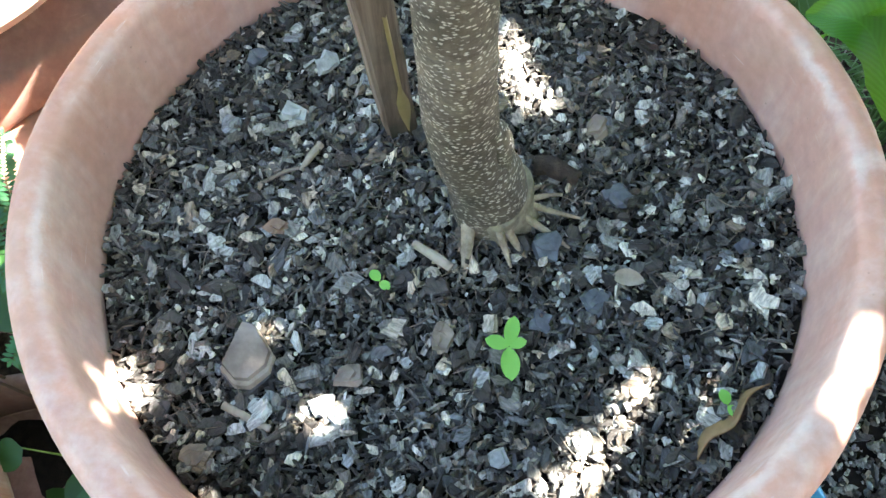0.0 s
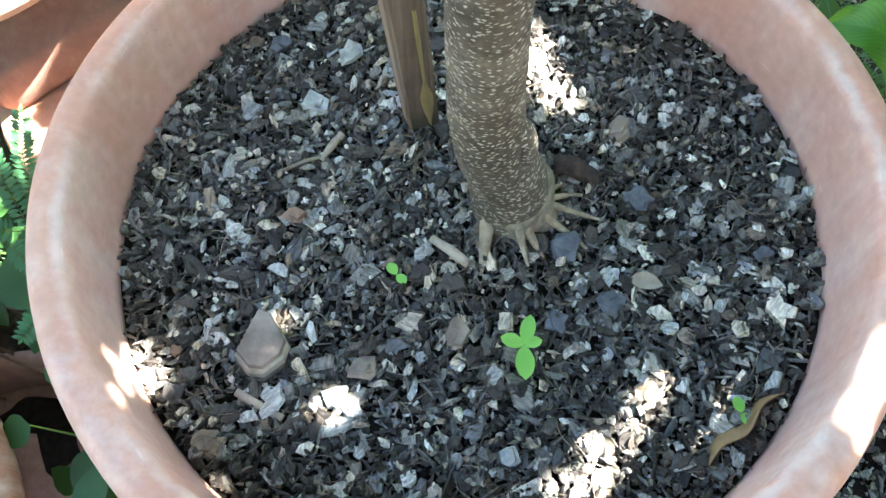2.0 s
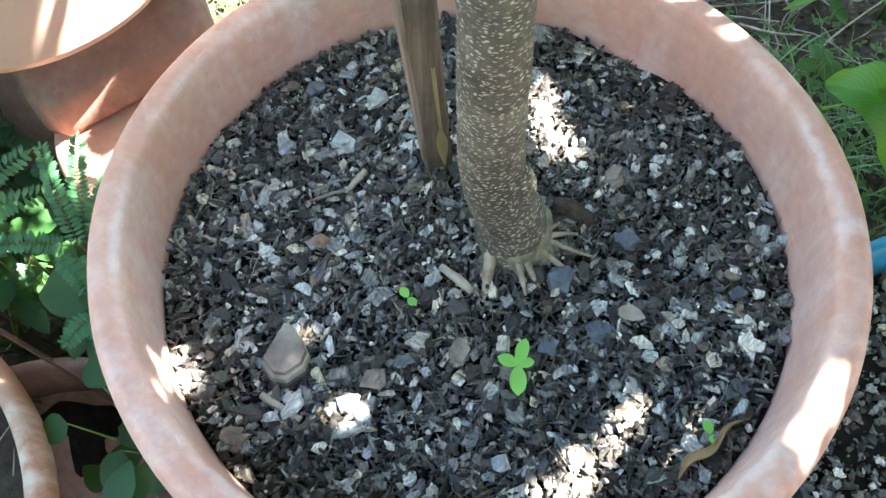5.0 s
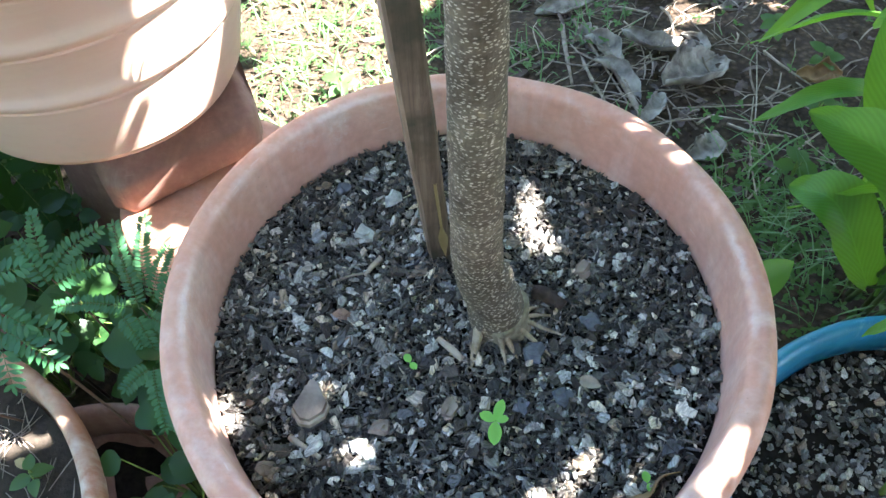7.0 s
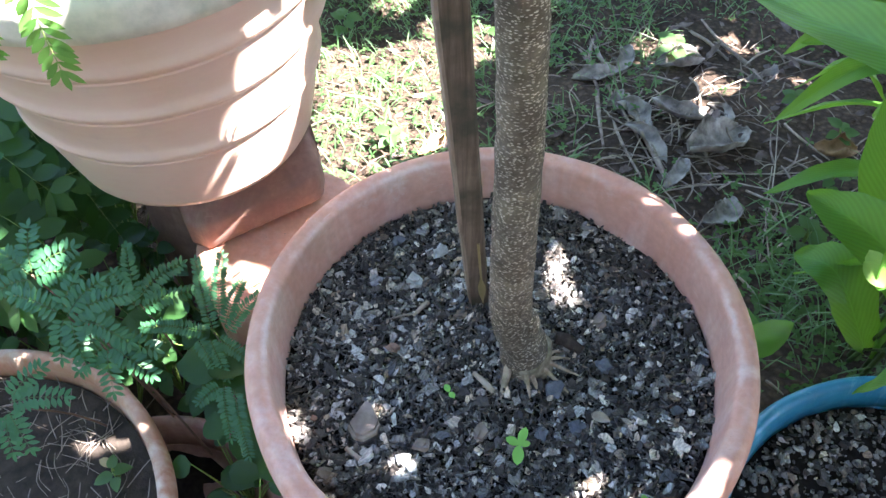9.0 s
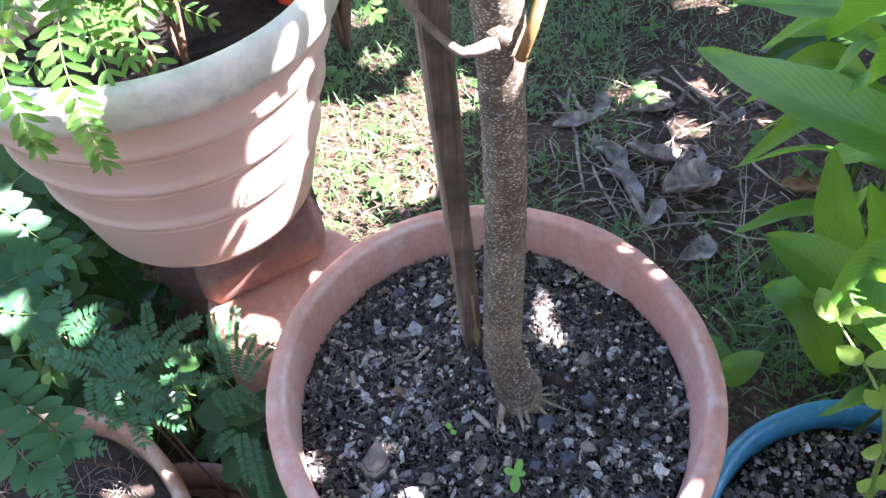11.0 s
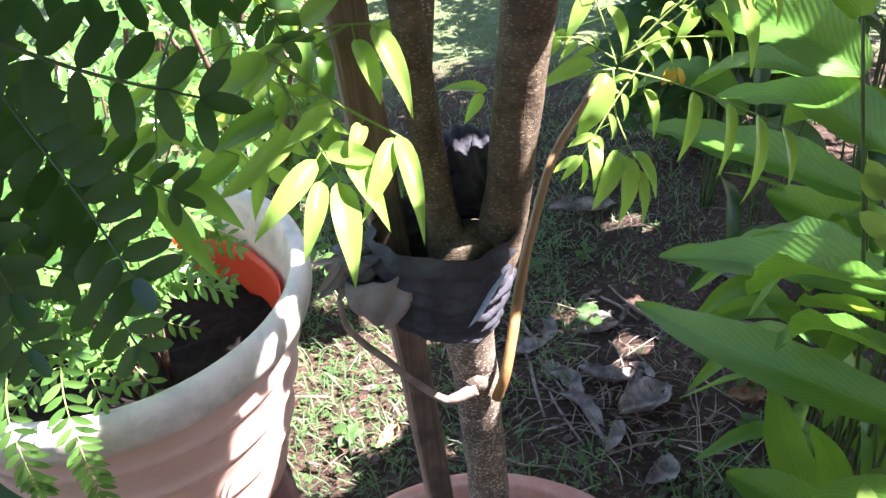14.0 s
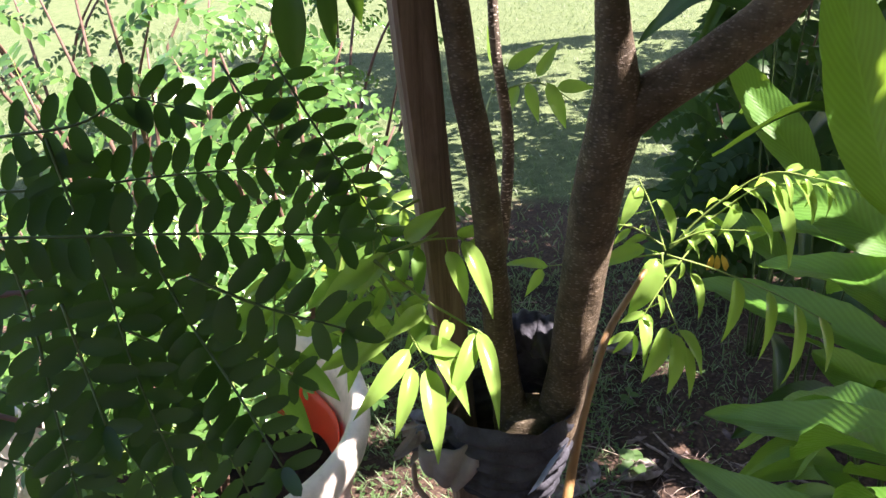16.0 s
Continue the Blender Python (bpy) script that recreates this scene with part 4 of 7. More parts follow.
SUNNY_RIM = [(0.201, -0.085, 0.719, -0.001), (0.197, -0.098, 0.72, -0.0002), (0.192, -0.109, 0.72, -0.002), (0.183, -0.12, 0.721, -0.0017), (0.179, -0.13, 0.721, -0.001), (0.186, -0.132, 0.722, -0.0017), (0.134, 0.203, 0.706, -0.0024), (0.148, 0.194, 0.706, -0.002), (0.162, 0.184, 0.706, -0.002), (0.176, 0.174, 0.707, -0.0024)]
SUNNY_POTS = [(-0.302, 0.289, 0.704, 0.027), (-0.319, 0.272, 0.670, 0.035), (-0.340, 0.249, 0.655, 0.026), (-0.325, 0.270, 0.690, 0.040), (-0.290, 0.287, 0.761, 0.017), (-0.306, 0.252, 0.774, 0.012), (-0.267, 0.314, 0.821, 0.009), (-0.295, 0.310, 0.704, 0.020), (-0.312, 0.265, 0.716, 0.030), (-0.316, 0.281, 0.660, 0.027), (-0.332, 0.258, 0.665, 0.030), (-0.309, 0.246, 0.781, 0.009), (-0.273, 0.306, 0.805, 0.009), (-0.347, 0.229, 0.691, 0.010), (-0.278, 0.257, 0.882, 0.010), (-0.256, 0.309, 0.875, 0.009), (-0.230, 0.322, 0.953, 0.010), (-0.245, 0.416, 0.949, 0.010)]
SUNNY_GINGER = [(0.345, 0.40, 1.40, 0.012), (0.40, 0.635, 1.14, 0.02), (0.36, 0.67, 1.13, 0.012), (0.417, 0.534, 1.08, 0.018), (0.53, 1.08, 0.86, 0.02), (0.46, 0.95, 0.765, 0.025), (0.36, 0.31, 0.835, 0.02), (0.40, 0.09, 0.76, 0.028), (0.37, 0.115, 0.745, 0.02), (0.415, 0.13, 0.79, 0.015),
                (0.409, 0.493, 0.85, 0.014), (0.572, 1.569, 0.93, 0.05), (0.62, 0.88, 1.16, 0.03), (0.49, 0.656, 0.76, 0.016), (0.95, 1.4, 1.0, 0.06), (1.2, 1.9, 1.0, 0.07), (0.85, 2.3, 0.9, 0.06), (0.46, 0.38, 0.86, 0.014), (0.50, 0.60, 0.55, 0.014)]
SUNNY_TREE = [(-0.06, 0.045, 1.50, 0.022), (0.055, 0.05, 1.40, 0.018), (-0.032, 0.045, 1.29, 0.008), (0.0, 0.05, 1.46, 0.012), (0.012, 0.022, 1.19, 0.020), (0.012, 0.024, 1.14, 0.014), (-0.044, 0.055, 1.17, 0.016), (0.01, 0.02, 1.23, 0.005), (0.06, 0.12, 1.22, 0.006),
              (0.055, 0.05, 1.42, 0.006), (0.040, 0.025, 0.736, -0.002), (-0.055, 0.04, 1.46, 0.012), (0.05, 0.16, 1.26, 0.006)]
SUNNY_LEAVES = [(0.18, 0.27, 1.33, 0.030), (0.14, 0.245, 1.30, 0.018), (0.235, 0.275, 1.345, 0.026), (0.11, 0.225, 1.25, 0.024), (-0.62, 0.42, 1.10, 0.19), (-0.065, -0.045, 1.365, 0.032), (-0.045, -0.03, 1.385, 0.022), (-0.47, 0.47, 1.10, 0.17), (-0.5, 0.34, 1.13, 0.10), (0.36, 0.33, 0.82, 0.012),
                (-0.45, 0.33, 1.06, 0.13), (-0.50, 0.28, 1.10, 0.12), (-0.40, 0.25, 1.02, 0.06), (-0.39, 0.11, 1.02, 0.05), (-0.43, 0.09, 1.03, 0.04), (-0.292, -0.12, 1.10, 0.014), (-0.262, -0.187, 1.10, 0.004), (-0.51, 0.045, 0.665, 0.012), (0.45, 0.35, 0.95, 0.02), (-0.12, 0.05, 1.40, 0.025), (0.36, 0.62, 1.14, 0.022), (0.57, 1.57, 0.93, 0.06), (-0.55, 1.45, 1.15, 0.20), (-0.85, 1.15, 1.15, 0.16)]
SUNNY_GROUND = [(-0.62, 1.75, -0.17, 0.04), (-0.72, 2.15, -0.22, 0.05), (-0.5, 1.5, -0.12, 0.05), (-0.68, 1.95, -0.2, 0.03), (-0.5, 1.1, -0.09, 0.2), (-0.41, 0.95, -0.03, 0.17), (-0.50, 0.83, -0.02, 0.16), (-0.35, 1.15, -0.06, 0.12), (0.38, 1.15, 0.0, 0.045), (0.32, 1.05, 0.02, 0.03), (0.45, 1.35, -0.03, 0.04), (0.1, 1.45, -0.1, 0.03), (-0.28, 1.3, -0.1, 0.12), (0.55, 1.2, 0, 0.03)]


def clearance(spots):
    """How far each leaf stands from the light of the nearest chosen sun patch."""
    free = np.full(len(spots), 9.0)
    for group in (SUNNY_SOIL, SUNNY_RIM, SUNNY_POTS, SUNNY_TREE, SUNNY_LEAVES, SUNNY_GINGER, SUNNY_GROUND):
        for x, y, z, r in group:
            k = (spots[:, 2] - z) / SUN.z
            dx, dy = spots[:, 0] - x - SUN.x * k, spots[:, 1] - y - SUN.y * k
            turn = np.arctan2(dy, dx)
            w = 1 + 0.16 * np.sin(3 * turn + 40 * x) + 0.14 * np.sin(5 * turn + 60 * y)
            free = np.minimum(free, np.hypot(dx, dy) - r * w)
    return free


def build_canopy():
    """An unseen tree added to shade the bed, open over the chosen sun patches."""
    tree = thing("unseen_shade_tree", (3.0, -0.6, ground_z(3.0, -0.6) - 0.02), "unseen leafy tree added to shade the pots", "tree")
    o = tree.location
    bm = bmesh.new()
    tube(bm, local([(3.0, -0.6, 0.1), (2.95, -0.55, 1.0), (2.8, -0.4, 1.7), (2.5, -0.1, 2.15)], o), [0.09, 0.075, 0.06, 0.04], 14, 6, 0.1)
    part("trunk", bm, BARK, tree)
    ends = ((1.7, 0.9, 2.1), (1.2, 0.2, 2.1), (1.4, -0.6, 2.05), (1.9, 1.5, 2.1))
    for e in ends:
        bm = bmesh.new()
        tube(bm, local([(2.72, -0.32, 1.85), (2.3, 0.0 + 0.3 * e[1], 2.05), e], o), [0.035, 0.022, 0.008], 8, 6, 0.1)
        part("bough", bm, BARK, tree)
    rng = np.random.default_rng(11)
    count = 480000
    # where each leaf's shadow falls on a level 0.6 m up, and the leaf's own height
    flat = np.column_stack([rng.uniform(-1.5, 1.95, count), rng.uniform(-1.15, 3.05, count)])
    across, along = (flat[:, 0] - 0.22) / 1.68, (flat[:, 1] - 0.95) / 2.05
    turn = np.arctan2(along, across)
    edge = 1 + 0.05 * np.sin(5 * turn) + 0.045 * np.sin(11 * turn + 1) + 0.03 * np.sin(23 * turn + 2)
    reach = (np.abs(across) ** 2.6 + np.abs(along) ** 2.6) ** (1 / 2.6) / edge
    dome = np.clip(1 - reach ** 2, 0, 1)
    spots = np.column_stack([flat, rng.uniform(1.8, 2.1, count) + 0.35 * dome * rng.random(count) + 0.12 * np.sin(4 * flat[:, 0]) * np.sin(3 * flat[:, 1] + 1)])
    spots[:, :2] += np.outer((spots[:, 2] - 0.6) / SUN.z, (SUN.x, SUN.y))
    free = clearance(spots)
    # leaves that would shade a chosen patch are left out
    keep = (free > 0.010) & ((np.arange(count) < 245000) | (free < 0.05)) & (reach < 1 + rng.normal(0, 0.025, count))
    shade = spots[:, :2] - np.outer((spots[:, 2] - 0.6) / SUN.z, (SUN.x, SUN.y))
    # no leaves either where the back left should stay lit
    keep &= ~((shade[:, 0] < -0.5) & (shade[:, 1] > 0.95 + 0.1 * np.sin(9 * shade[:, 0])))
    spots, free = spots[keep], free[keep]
    # a looser part of the crown throws dappled shade on the lawn
    far = np.column_stack([rng.uniform(-3.5, 3.0, 90000), rng.uniform(2.9, 7.5, 90000), rng.uniform(1.9, 2.6, 90000)])
    clump = np.array([noise.noise((x * 1.7, y * 1.1, 4)) + 0.5 * noise.noise((x * 5, y * 4, 9)) for x, y, z in far])
    far = far[clump + rng.uniform(-0.4, 0.4, len(far)) > 0.0]
    far[:, :2] += np.outer((far[:, 2] + 0.3) / SUN.z, (SUN.x, SUN.y))
    spots = np.vstack([spots, far])
    n = len(spots)
    way = rng.normal(0, 1, (n, 3)) * (1, 1, 0.4)
    way /= np.linalg.norm(way, axis=1)[:, None]
    up = np.array(SUN) + rng.normal(0, 0.35, (n, 3))
    side = np.cross(way, up)
    side /= np.linalg.norm(side, axis=1)[:, None]
    size = rng.uniform(0.7, 1.3, (n, 1))
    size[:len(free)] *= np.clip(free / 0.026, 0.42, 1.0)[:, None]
    size[n - len(far):] *= 2.0
    corners = [spots + (way * a + side * b) * size - np.array(o) for a, b in ((-0.019, 0.0), (-0.004, 0.0095), (0.008, 0.008), (0.021, 0.0), (0.008, -0.008), (-0.004, -0.0095))]
    mesh = bpy.data.meshes.new("crown")
    mesh.from_pydata(np.stack(corners, 1).reshape(-1, 3), [], np.arange(6 * n).reshape(-1, 6).tolist())
    mesh.materials.append(LEAF_WEED)
    crown = new("crown", mesh)
    crown.parent = tree
    tagged(crown, kind="stuff")


build_canopy()


# ---- ribbed ginger leaves ----
def ginger_leaf(parent, o, base, mid, tip, width, roll=0.0, material=LEAF_GINGER):
    """A long ribbed blade along the line base, mid, tip."""
    bm = bmesh.new()
    uv = bm.loops.layers.uv.new("uv")
    line = bend(local([base, mid, tip], o), 8)
    n, cols = len(line), 4
    rows = []
    for i, p in enumerate(line):
        u = i / (n - 1)
        d = (line[min(i + 1, n - 1)] - line[max(i - 1, 0)]).normalized()
        right = d.cross(Vector((0, 0, 1)))
        right = right.normalized() if right.length > 0.05 else Vector((1, 0, 0))
        up = right.cross(d)
        k = roll
        side = right * math.cos(k) + up * math.sin(k)
        nrm = up * math.cos(k) - right * math.sin(k)
        w = width * 0.5 * (math.sin(math.pi * min(1, (u * 0.97 + 0.02)) ** 0.78) ** 0.75)
        row = []
        for c in range(-cols, cols + 1):
            s = c / cols
            lift = w * (0.42 * abs(s) ** 1.2) + width * (0.045 * math.sin(u * 13 + s * 3 + width * 60) + 0.03 * math.sin(u * 31 + s * 5)) * abs(s)
            row.append(bm.verts.new(p + side * w * s + nrm * lift))
        rows.append((row, u))
    for (a, ua), (b, ub) in zip(rows, rows[1:]):
        for c in range(2 * cols):
            f = bm.faces.new((a[c], a[c + 1], b[c + 1], b[c]))
            for loop, q in zip(f.loops, ((c, ua), (c + 1, ua), (c + 1, ub), (c, ub))):
                loop[uv].uv = (q[0] / (2 * cols), q[1])
    return part("leaf", bm, material, parent)


def ginger(foot, leaves, label, material=LEAF_GINGER):
    o = Vector((foot[0], foot[1], ground_z(*foot) - 0.01))
    plant = thing("ginger_plant", o, label, "plant", "ginger plants in the bed")
    for base, mid, tip, width, roll in leaves:
        bm = bmesh.new()
        b = Vector(base)
        low = Vector((foot[0] + (b.x - foot[0]) * 0.1, foot[1] + (b.y - foot[1]) * 0.1, o.z))
        tube(bm, local([low, low.lerp(b, 0.45) + Vector((0, 0, 0.10)), b], o), [0.0042, 0.003, 0.0018], 7, 5)
        part("stalk", bm, STEM_DARK, plant)
        ginger_leaf(plant, o, base, mid, tip, width, roll, material)
    return plant


GINGER = "ginger plant with long ribbed green leaves"
ginger((0.56, 0.32), [((0.47, 0.18, 0.885), (0.335, 0.345, 0.825), (0.228, 0.535, 0.743), 0.072, 0.45), ((0.53, 0.33, 0.93), (0.409, 0.493, 0.85), (0.276, 0.613, 0.769), 0.088, 0.3),
                      ((0.55, 0.27, 0.9), (0.49, 0.40, 0.84), (0.455, 0.50, 0.765), 0.09, -0.5), ((0.52, 0.12, 0.60), (0.40, 0.25, 0.63), (0.33, 0.31, 0.625), 0.075, 0.4)], GINGER)
ginger((0.55, 0.36), [((0.475, 0.18, 0.58), (0.44, 0.25, 0.70), (0.40, 0.275, 0.775), 0.045, 0.8), ((0.50, 0.28, 0.46), (0.45, 0.38, 0.58), (0.424, 0.445, 0.66), 0.065, 0.9),
                      ((0.545, 0.52, 0.83), (0.49, 0.656, 0.76), (0.447, 0.754, 0.683), 0.09, 0.2), ((0.53, 0.45, 1.13), (0.485, 0.59, 1.04), (0.46, 0.70, 0.95), 0.10, -0.2)], GINGER)
ginger((0.72, 0.80), [((0.64, 0.70, 0.80), (0.48, 0.92, 0.765), (0.335, 1.071, 0.736), 0.11, 0.2), ((0.66, 0.90, 0.89), (0.53, 1.08, 0.86), (0.442, 1.177, 0.763), 0.11, 0.1),
                      ((0.64, 0.56, 0.77), (0.589, 0.72, 0.74), (0.53, 0.88, 0.70), 0.11, 0.5), ((0.70, 0.8, 1.15), (0.62, 0.88, 1.16), (0.55, 1.0, 1.05), 0.12, 0.3)], GINGER)

ginger((0.68, 0.50), [((0.365, 0.36, 1.27), (0.332, 0.423, 1.386), (0.29, 0.47, 1.53), 0.075, 0.9), ((0.47, 0.53, 1.12), (0.40, 0.635, 1.14), (0.318, 0.718, 1.129), 0.10, 0.5), ((0.45, 0.38, 1.10), (0.417, 0.534, 1.08), (0.335, 0.657, 1.025), 0.09, 0.2),
                      ((0.43, 0.27, 1.0), (0.386, 0.381, 0.93), (0.352, 0.43, 0.85), 0.09, -0.3)], "tall ginger plant with sunlit ribbed leaves")
ginger((0.80, 1.55), [((0.691, 1.465, 0.772), (0.572, 1.569, 0.927), (0.459, 1.645, 1.066), 0.12, 0.6), ((0.78, 1.5, 0.9), (0.72, 1.55, 1.1), (0.68, 1.6, 1.3), 0.11, 0.9), ((0.85, 1.4, 0.9), (0.80, 1.36, 1.1), (0.76, 1.32, 1.30), 0.10, 1.0),
                      ((0.72, 1.6, 0.45), (0.58, 1.7, 0.52), (0.45, 1.8, 0.44), 0.12, 0.3)], "tall ginger plant with sunlit ribbed leaves")
ginger((0.54, 0.22), [((0.46, 0.15, 0.82), (0.385, 0.146, 0.775), (0.345, 0.11, 0.73), 0.06, 0.4), ((0.46, 0.05, 0.72), (0.395, 0.124, 0.765), (0.37, 0.165, 0.78), 0.06, 0.9), ((0.56, 0.40, 0.67), (0.50, 0.48, 0.625), (0.456, 0.52, 0.557), 0.09, 0.3),
                      ((0.52, 0.30, 0.30), (0.45, 0.36, 0.40), (0.40, 0.40, 0.38), 0.08, 0.3), ((0.44, 0.18, 0.97), (0.39, 0.30, 0.915), (0.35, 0.31, 0.87), 0.08, -0.5)], GINGER)

# shorter leaves between the tall ones
rng = random.Random(77)
for cx, cy in ((0.68, 0.26), (0.62, 0.55), (0.66, 0.78), (0.74, 0.42)):
    leaves = []
    for k in range(11):
        a, high, reach = rng.uniform(1.6, 5.2), rng.uniform(0.12, 0.62), rng.uniform(0.13, 0.24)
        z = ground_z(cx, cy) + high
        q = 0.05 + 0.03 * rng.random()
        leaves.append(((cx + q * math.cos(a), cy + q * math.sin(a), z), (cx + (q + reach * 0.5) * math.cos(a), cy + (q + reach * 0.5) * math.sin(a), z + rng.uniform(0.0, 0.07)),
                       (cx + (q + reach) * math.cos(a), cy + (q + reach) * math.sin(a), z - rng.uniform(-0.03, 0.08)), rng.uniform(0.032, 0.055), rng.uniform(-0.9, 0.9)))
    ginger((cx, cy), leaves, "low ginger shoot with short bright ribbed leaves")

# clumps of the same kind further back, their leaf colour darkened for shade
rng = random.Random(5)
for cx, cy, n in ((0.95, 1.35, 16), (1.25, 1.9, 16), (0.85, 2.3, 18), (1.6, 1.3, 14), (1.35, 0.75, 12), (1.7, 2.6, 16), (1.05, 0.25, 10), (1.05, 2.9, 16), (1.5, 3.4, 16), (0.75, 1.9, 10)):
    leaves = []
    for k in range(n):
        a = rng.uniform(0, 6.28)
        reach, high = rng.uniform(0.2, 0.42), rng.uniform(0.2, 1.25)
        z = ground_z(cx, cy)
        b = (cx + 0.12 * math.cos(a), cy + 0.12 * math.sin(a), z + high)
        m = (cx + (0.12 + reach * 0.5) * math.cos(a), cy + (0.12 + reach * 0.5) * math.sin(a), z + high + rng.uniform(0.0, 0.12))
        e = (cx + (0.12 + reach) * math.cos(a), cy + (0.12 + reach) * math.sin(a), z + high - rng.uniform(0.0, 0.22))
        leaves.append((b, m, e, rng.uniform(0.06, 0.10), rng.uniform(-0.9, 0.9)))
    ginger((cx, cy), leaves, "tall clump of ginger, leaf colour darkened for shade", LEAF_GINGER_SHADED)


# ---- feathery plants ----
def feather_plant(name, foot, fronds, leaf_mat, stem_mat, label, leaflet=(0.016, 0.006), gap=0.014, category="plant", group="", hang=0.0, spread=68, trunk=(), full=0.6, rib=0.0009, rows=4):
    o = Vector((foot[0], foot[1], ground_z(*foot[:2]) - 0.01 if len(foot) == 2 else foot[2]))
    plant = thing(name, o, label, category, group)
    rng = random.Random(int(abs(foot[0]) * 1000) + len(fronds))
    for pts, r in trunk:
        bm = bmesh.new()
        tube(bm, local(pts, o), r, 8, 5, 0.15)
        part("stem", bm, stem_mat, plant)
    for pts, facing in fronds:
        stem, leaf = bmesh.new(), bmesh.new()
        span = sum((Vector(a) - Vector(b)).length for a, b in zip(pts, pts[1:]))
        pinna(leaf, stem, local(pts, o), max(3, round(span / gap)), leaflet[0], leaflet[1], facing, rib, hang, spread, rng=rng, full=full, rows=rows)
        stalk = part("rachis", stem, STEM_DARK if leaf_mat in (LEAF_SHADE, LEAF_FERN) else STEM_GREEN, plant)
        part("pinna", leaf, leaf_mat, stalk)
    return plant


# big fronds, darkened for shade, before the tree on a branch from the side
HIGH_FRONDS = [
    [(-0.293, -0.076, 1.504), (-0.234, -0.07, 1.505), (-0.182, -0.062, 1.508), (-0.134, -0.048, 1.506)],
    [(-0.258, -0.124, 1.505), (-0.206, -0.119, 1.504), (-0.153, -0.114, 1.503), (-0.088, -0.109, 1.5)],
    [(-0.144, -0.146, 1.5), (-0.113, -0.149, 1.488), (-0.079, -0.151, 1.479)],
    [(-0.237, -0.074, 1.533), (-0.225, -0.088, 1.506), (-0.208, -0.106, 1.474), (-0.188, -0.134, 1.442), (-0.164, -0.162, 1.409)],
    [(-0.191, -0.086, 1.471), (-0.17, -0.107, 1.45), (-0.137, -0.142, 1.437), (-0.104, -0.183, 1.432)],
    [(-0.189, 0.037, 1.536), (-0.164, 0.02, 1.505), (-0.137, 0.007, 1.478), (-0.117, -0.004, 1.456)],
    [(-0.158, 0.041, 1.537), (-0.127, 0.018, 1.495), (-0.107, 0.011, 1.462), (-0.091, 0.004, 1.431)]]
NEAR_FRONDS = [
    [(-0.262, -0.075, 1.534), (-0.222, -0.069, 1.538), (-0.199, -0.06, 1.548), (-0.175, -0.061, 1.543)],
    [(-0.207, -0.142, 1.483), (-0.196, -0.156, 1.458), (-0.182, -0.174, 1.443)],
    [(-0.216, -0.097, 1.44), (-0.189, -0.101, 1.429), (-0.16, -0.104, 1.418)],
    [(-0.257, -0.092, 1.422), (-0.218, -0.107, 1.406), (-0.189, -0.108, 1.4)],
    [(-0.219, -0.137, 1.392), (-0.193, -0.13, 1.399), (-0.164, -0.131, 1.393)],
    [(-0.182, -0.101, 1.394), (-0.156, -0.123, 1.371), (-0.145, -0.133, 1.351)],
    [(-0.253, -0.106, 1.5), (-0.236, -0.127, 1.462), (-0.217, -0.158, 1.425), (-0.202, -0.18, 1.404)],
    [(-0.308, -0.11, 1.418), (-0.273, -0.114, 1.405), (-0.243, -0.116, 1.397)],
    [(-0.315, -0.08, 1.451), (-0.276, -0.085, 1.437), (-0.234, -0.084, 1.43)],
    [(-0.274, -0.062, 1.456), (-0.239, -0.061, 1.452), (-0.2, -0.066, 1.438)],
    [(-0.246, -0.099, 1.391), (-0.215, -0.115, 1.36), (-0.196, -0.131, 1.347)],
    [(-0.204, -0.068, 1.418), (-0.167, -0.071, 1.406), (-0.135, -0.076, 1.392)],
    [(-0.293, -0.136, 1.389), (-0.261, -0.138, 1.38), (-0.224, -0.14, 1.372)]]
LOW_FRONDS = [
    [(-0.327, -0.11, 1.114), (-0.296, -0.119, 1.102), (-0.262, -0.134, 1.085)],
    [(-0.303, -0.167, 1.106), (-0.278, -0.169, 1.1), (-0.251, -0.157, 1.106)],
    [(-0.295, -0.182, 1.106), (-0.267, -0.186, 1.099), (-0.246, -0.185, 1.097)],
    [(-0.267, -0.233, 1.115), (-0.232, -0.239, 1.106), (-0.2, -0.252, 1.09)],
    [(-0.252, -0.259, 1.12), (-0.225, -0.261, 1.114), (-0.203, -0.273, 1.101)],
    [(-0.308, -0.139, 1.115), (-0.282, -0.147, 1.105), (-0.267, -0.157, 1.095)]]
feather_plant("feathery_shrub", (-0.95, -0.35), [(line, (0.3, -0.8, 0.5)) for line in HIGH_FRONDS + NEAR_FRONDS], LEAF_SHADE, STEM_RED, "feathery shrub, rows of oval leaflets coloured dark for shade", (0.0222, 0.0088), 0.0106, "shrub", spread=80, full=0.42, rows=8,
    trunk=[([(-0.95, -0.35, 0.2), (-0.93, -0.34, 0.8), (-0.78, -0.28, 1.25), (-0.55, -0.18, 1.42), (-0.36, -0.10, 1.445), (-0.25, -0.08, 1.45)], [0.012, 0.010, 0.008, 0.005, 0.003, 0.0015]),
           ([(-0.45, -0.14, 1.435), (-0.33, -0.13, 1.42), (-0.25, -0.13, 1.40)], [0.003, 0.002, 0.0012])])
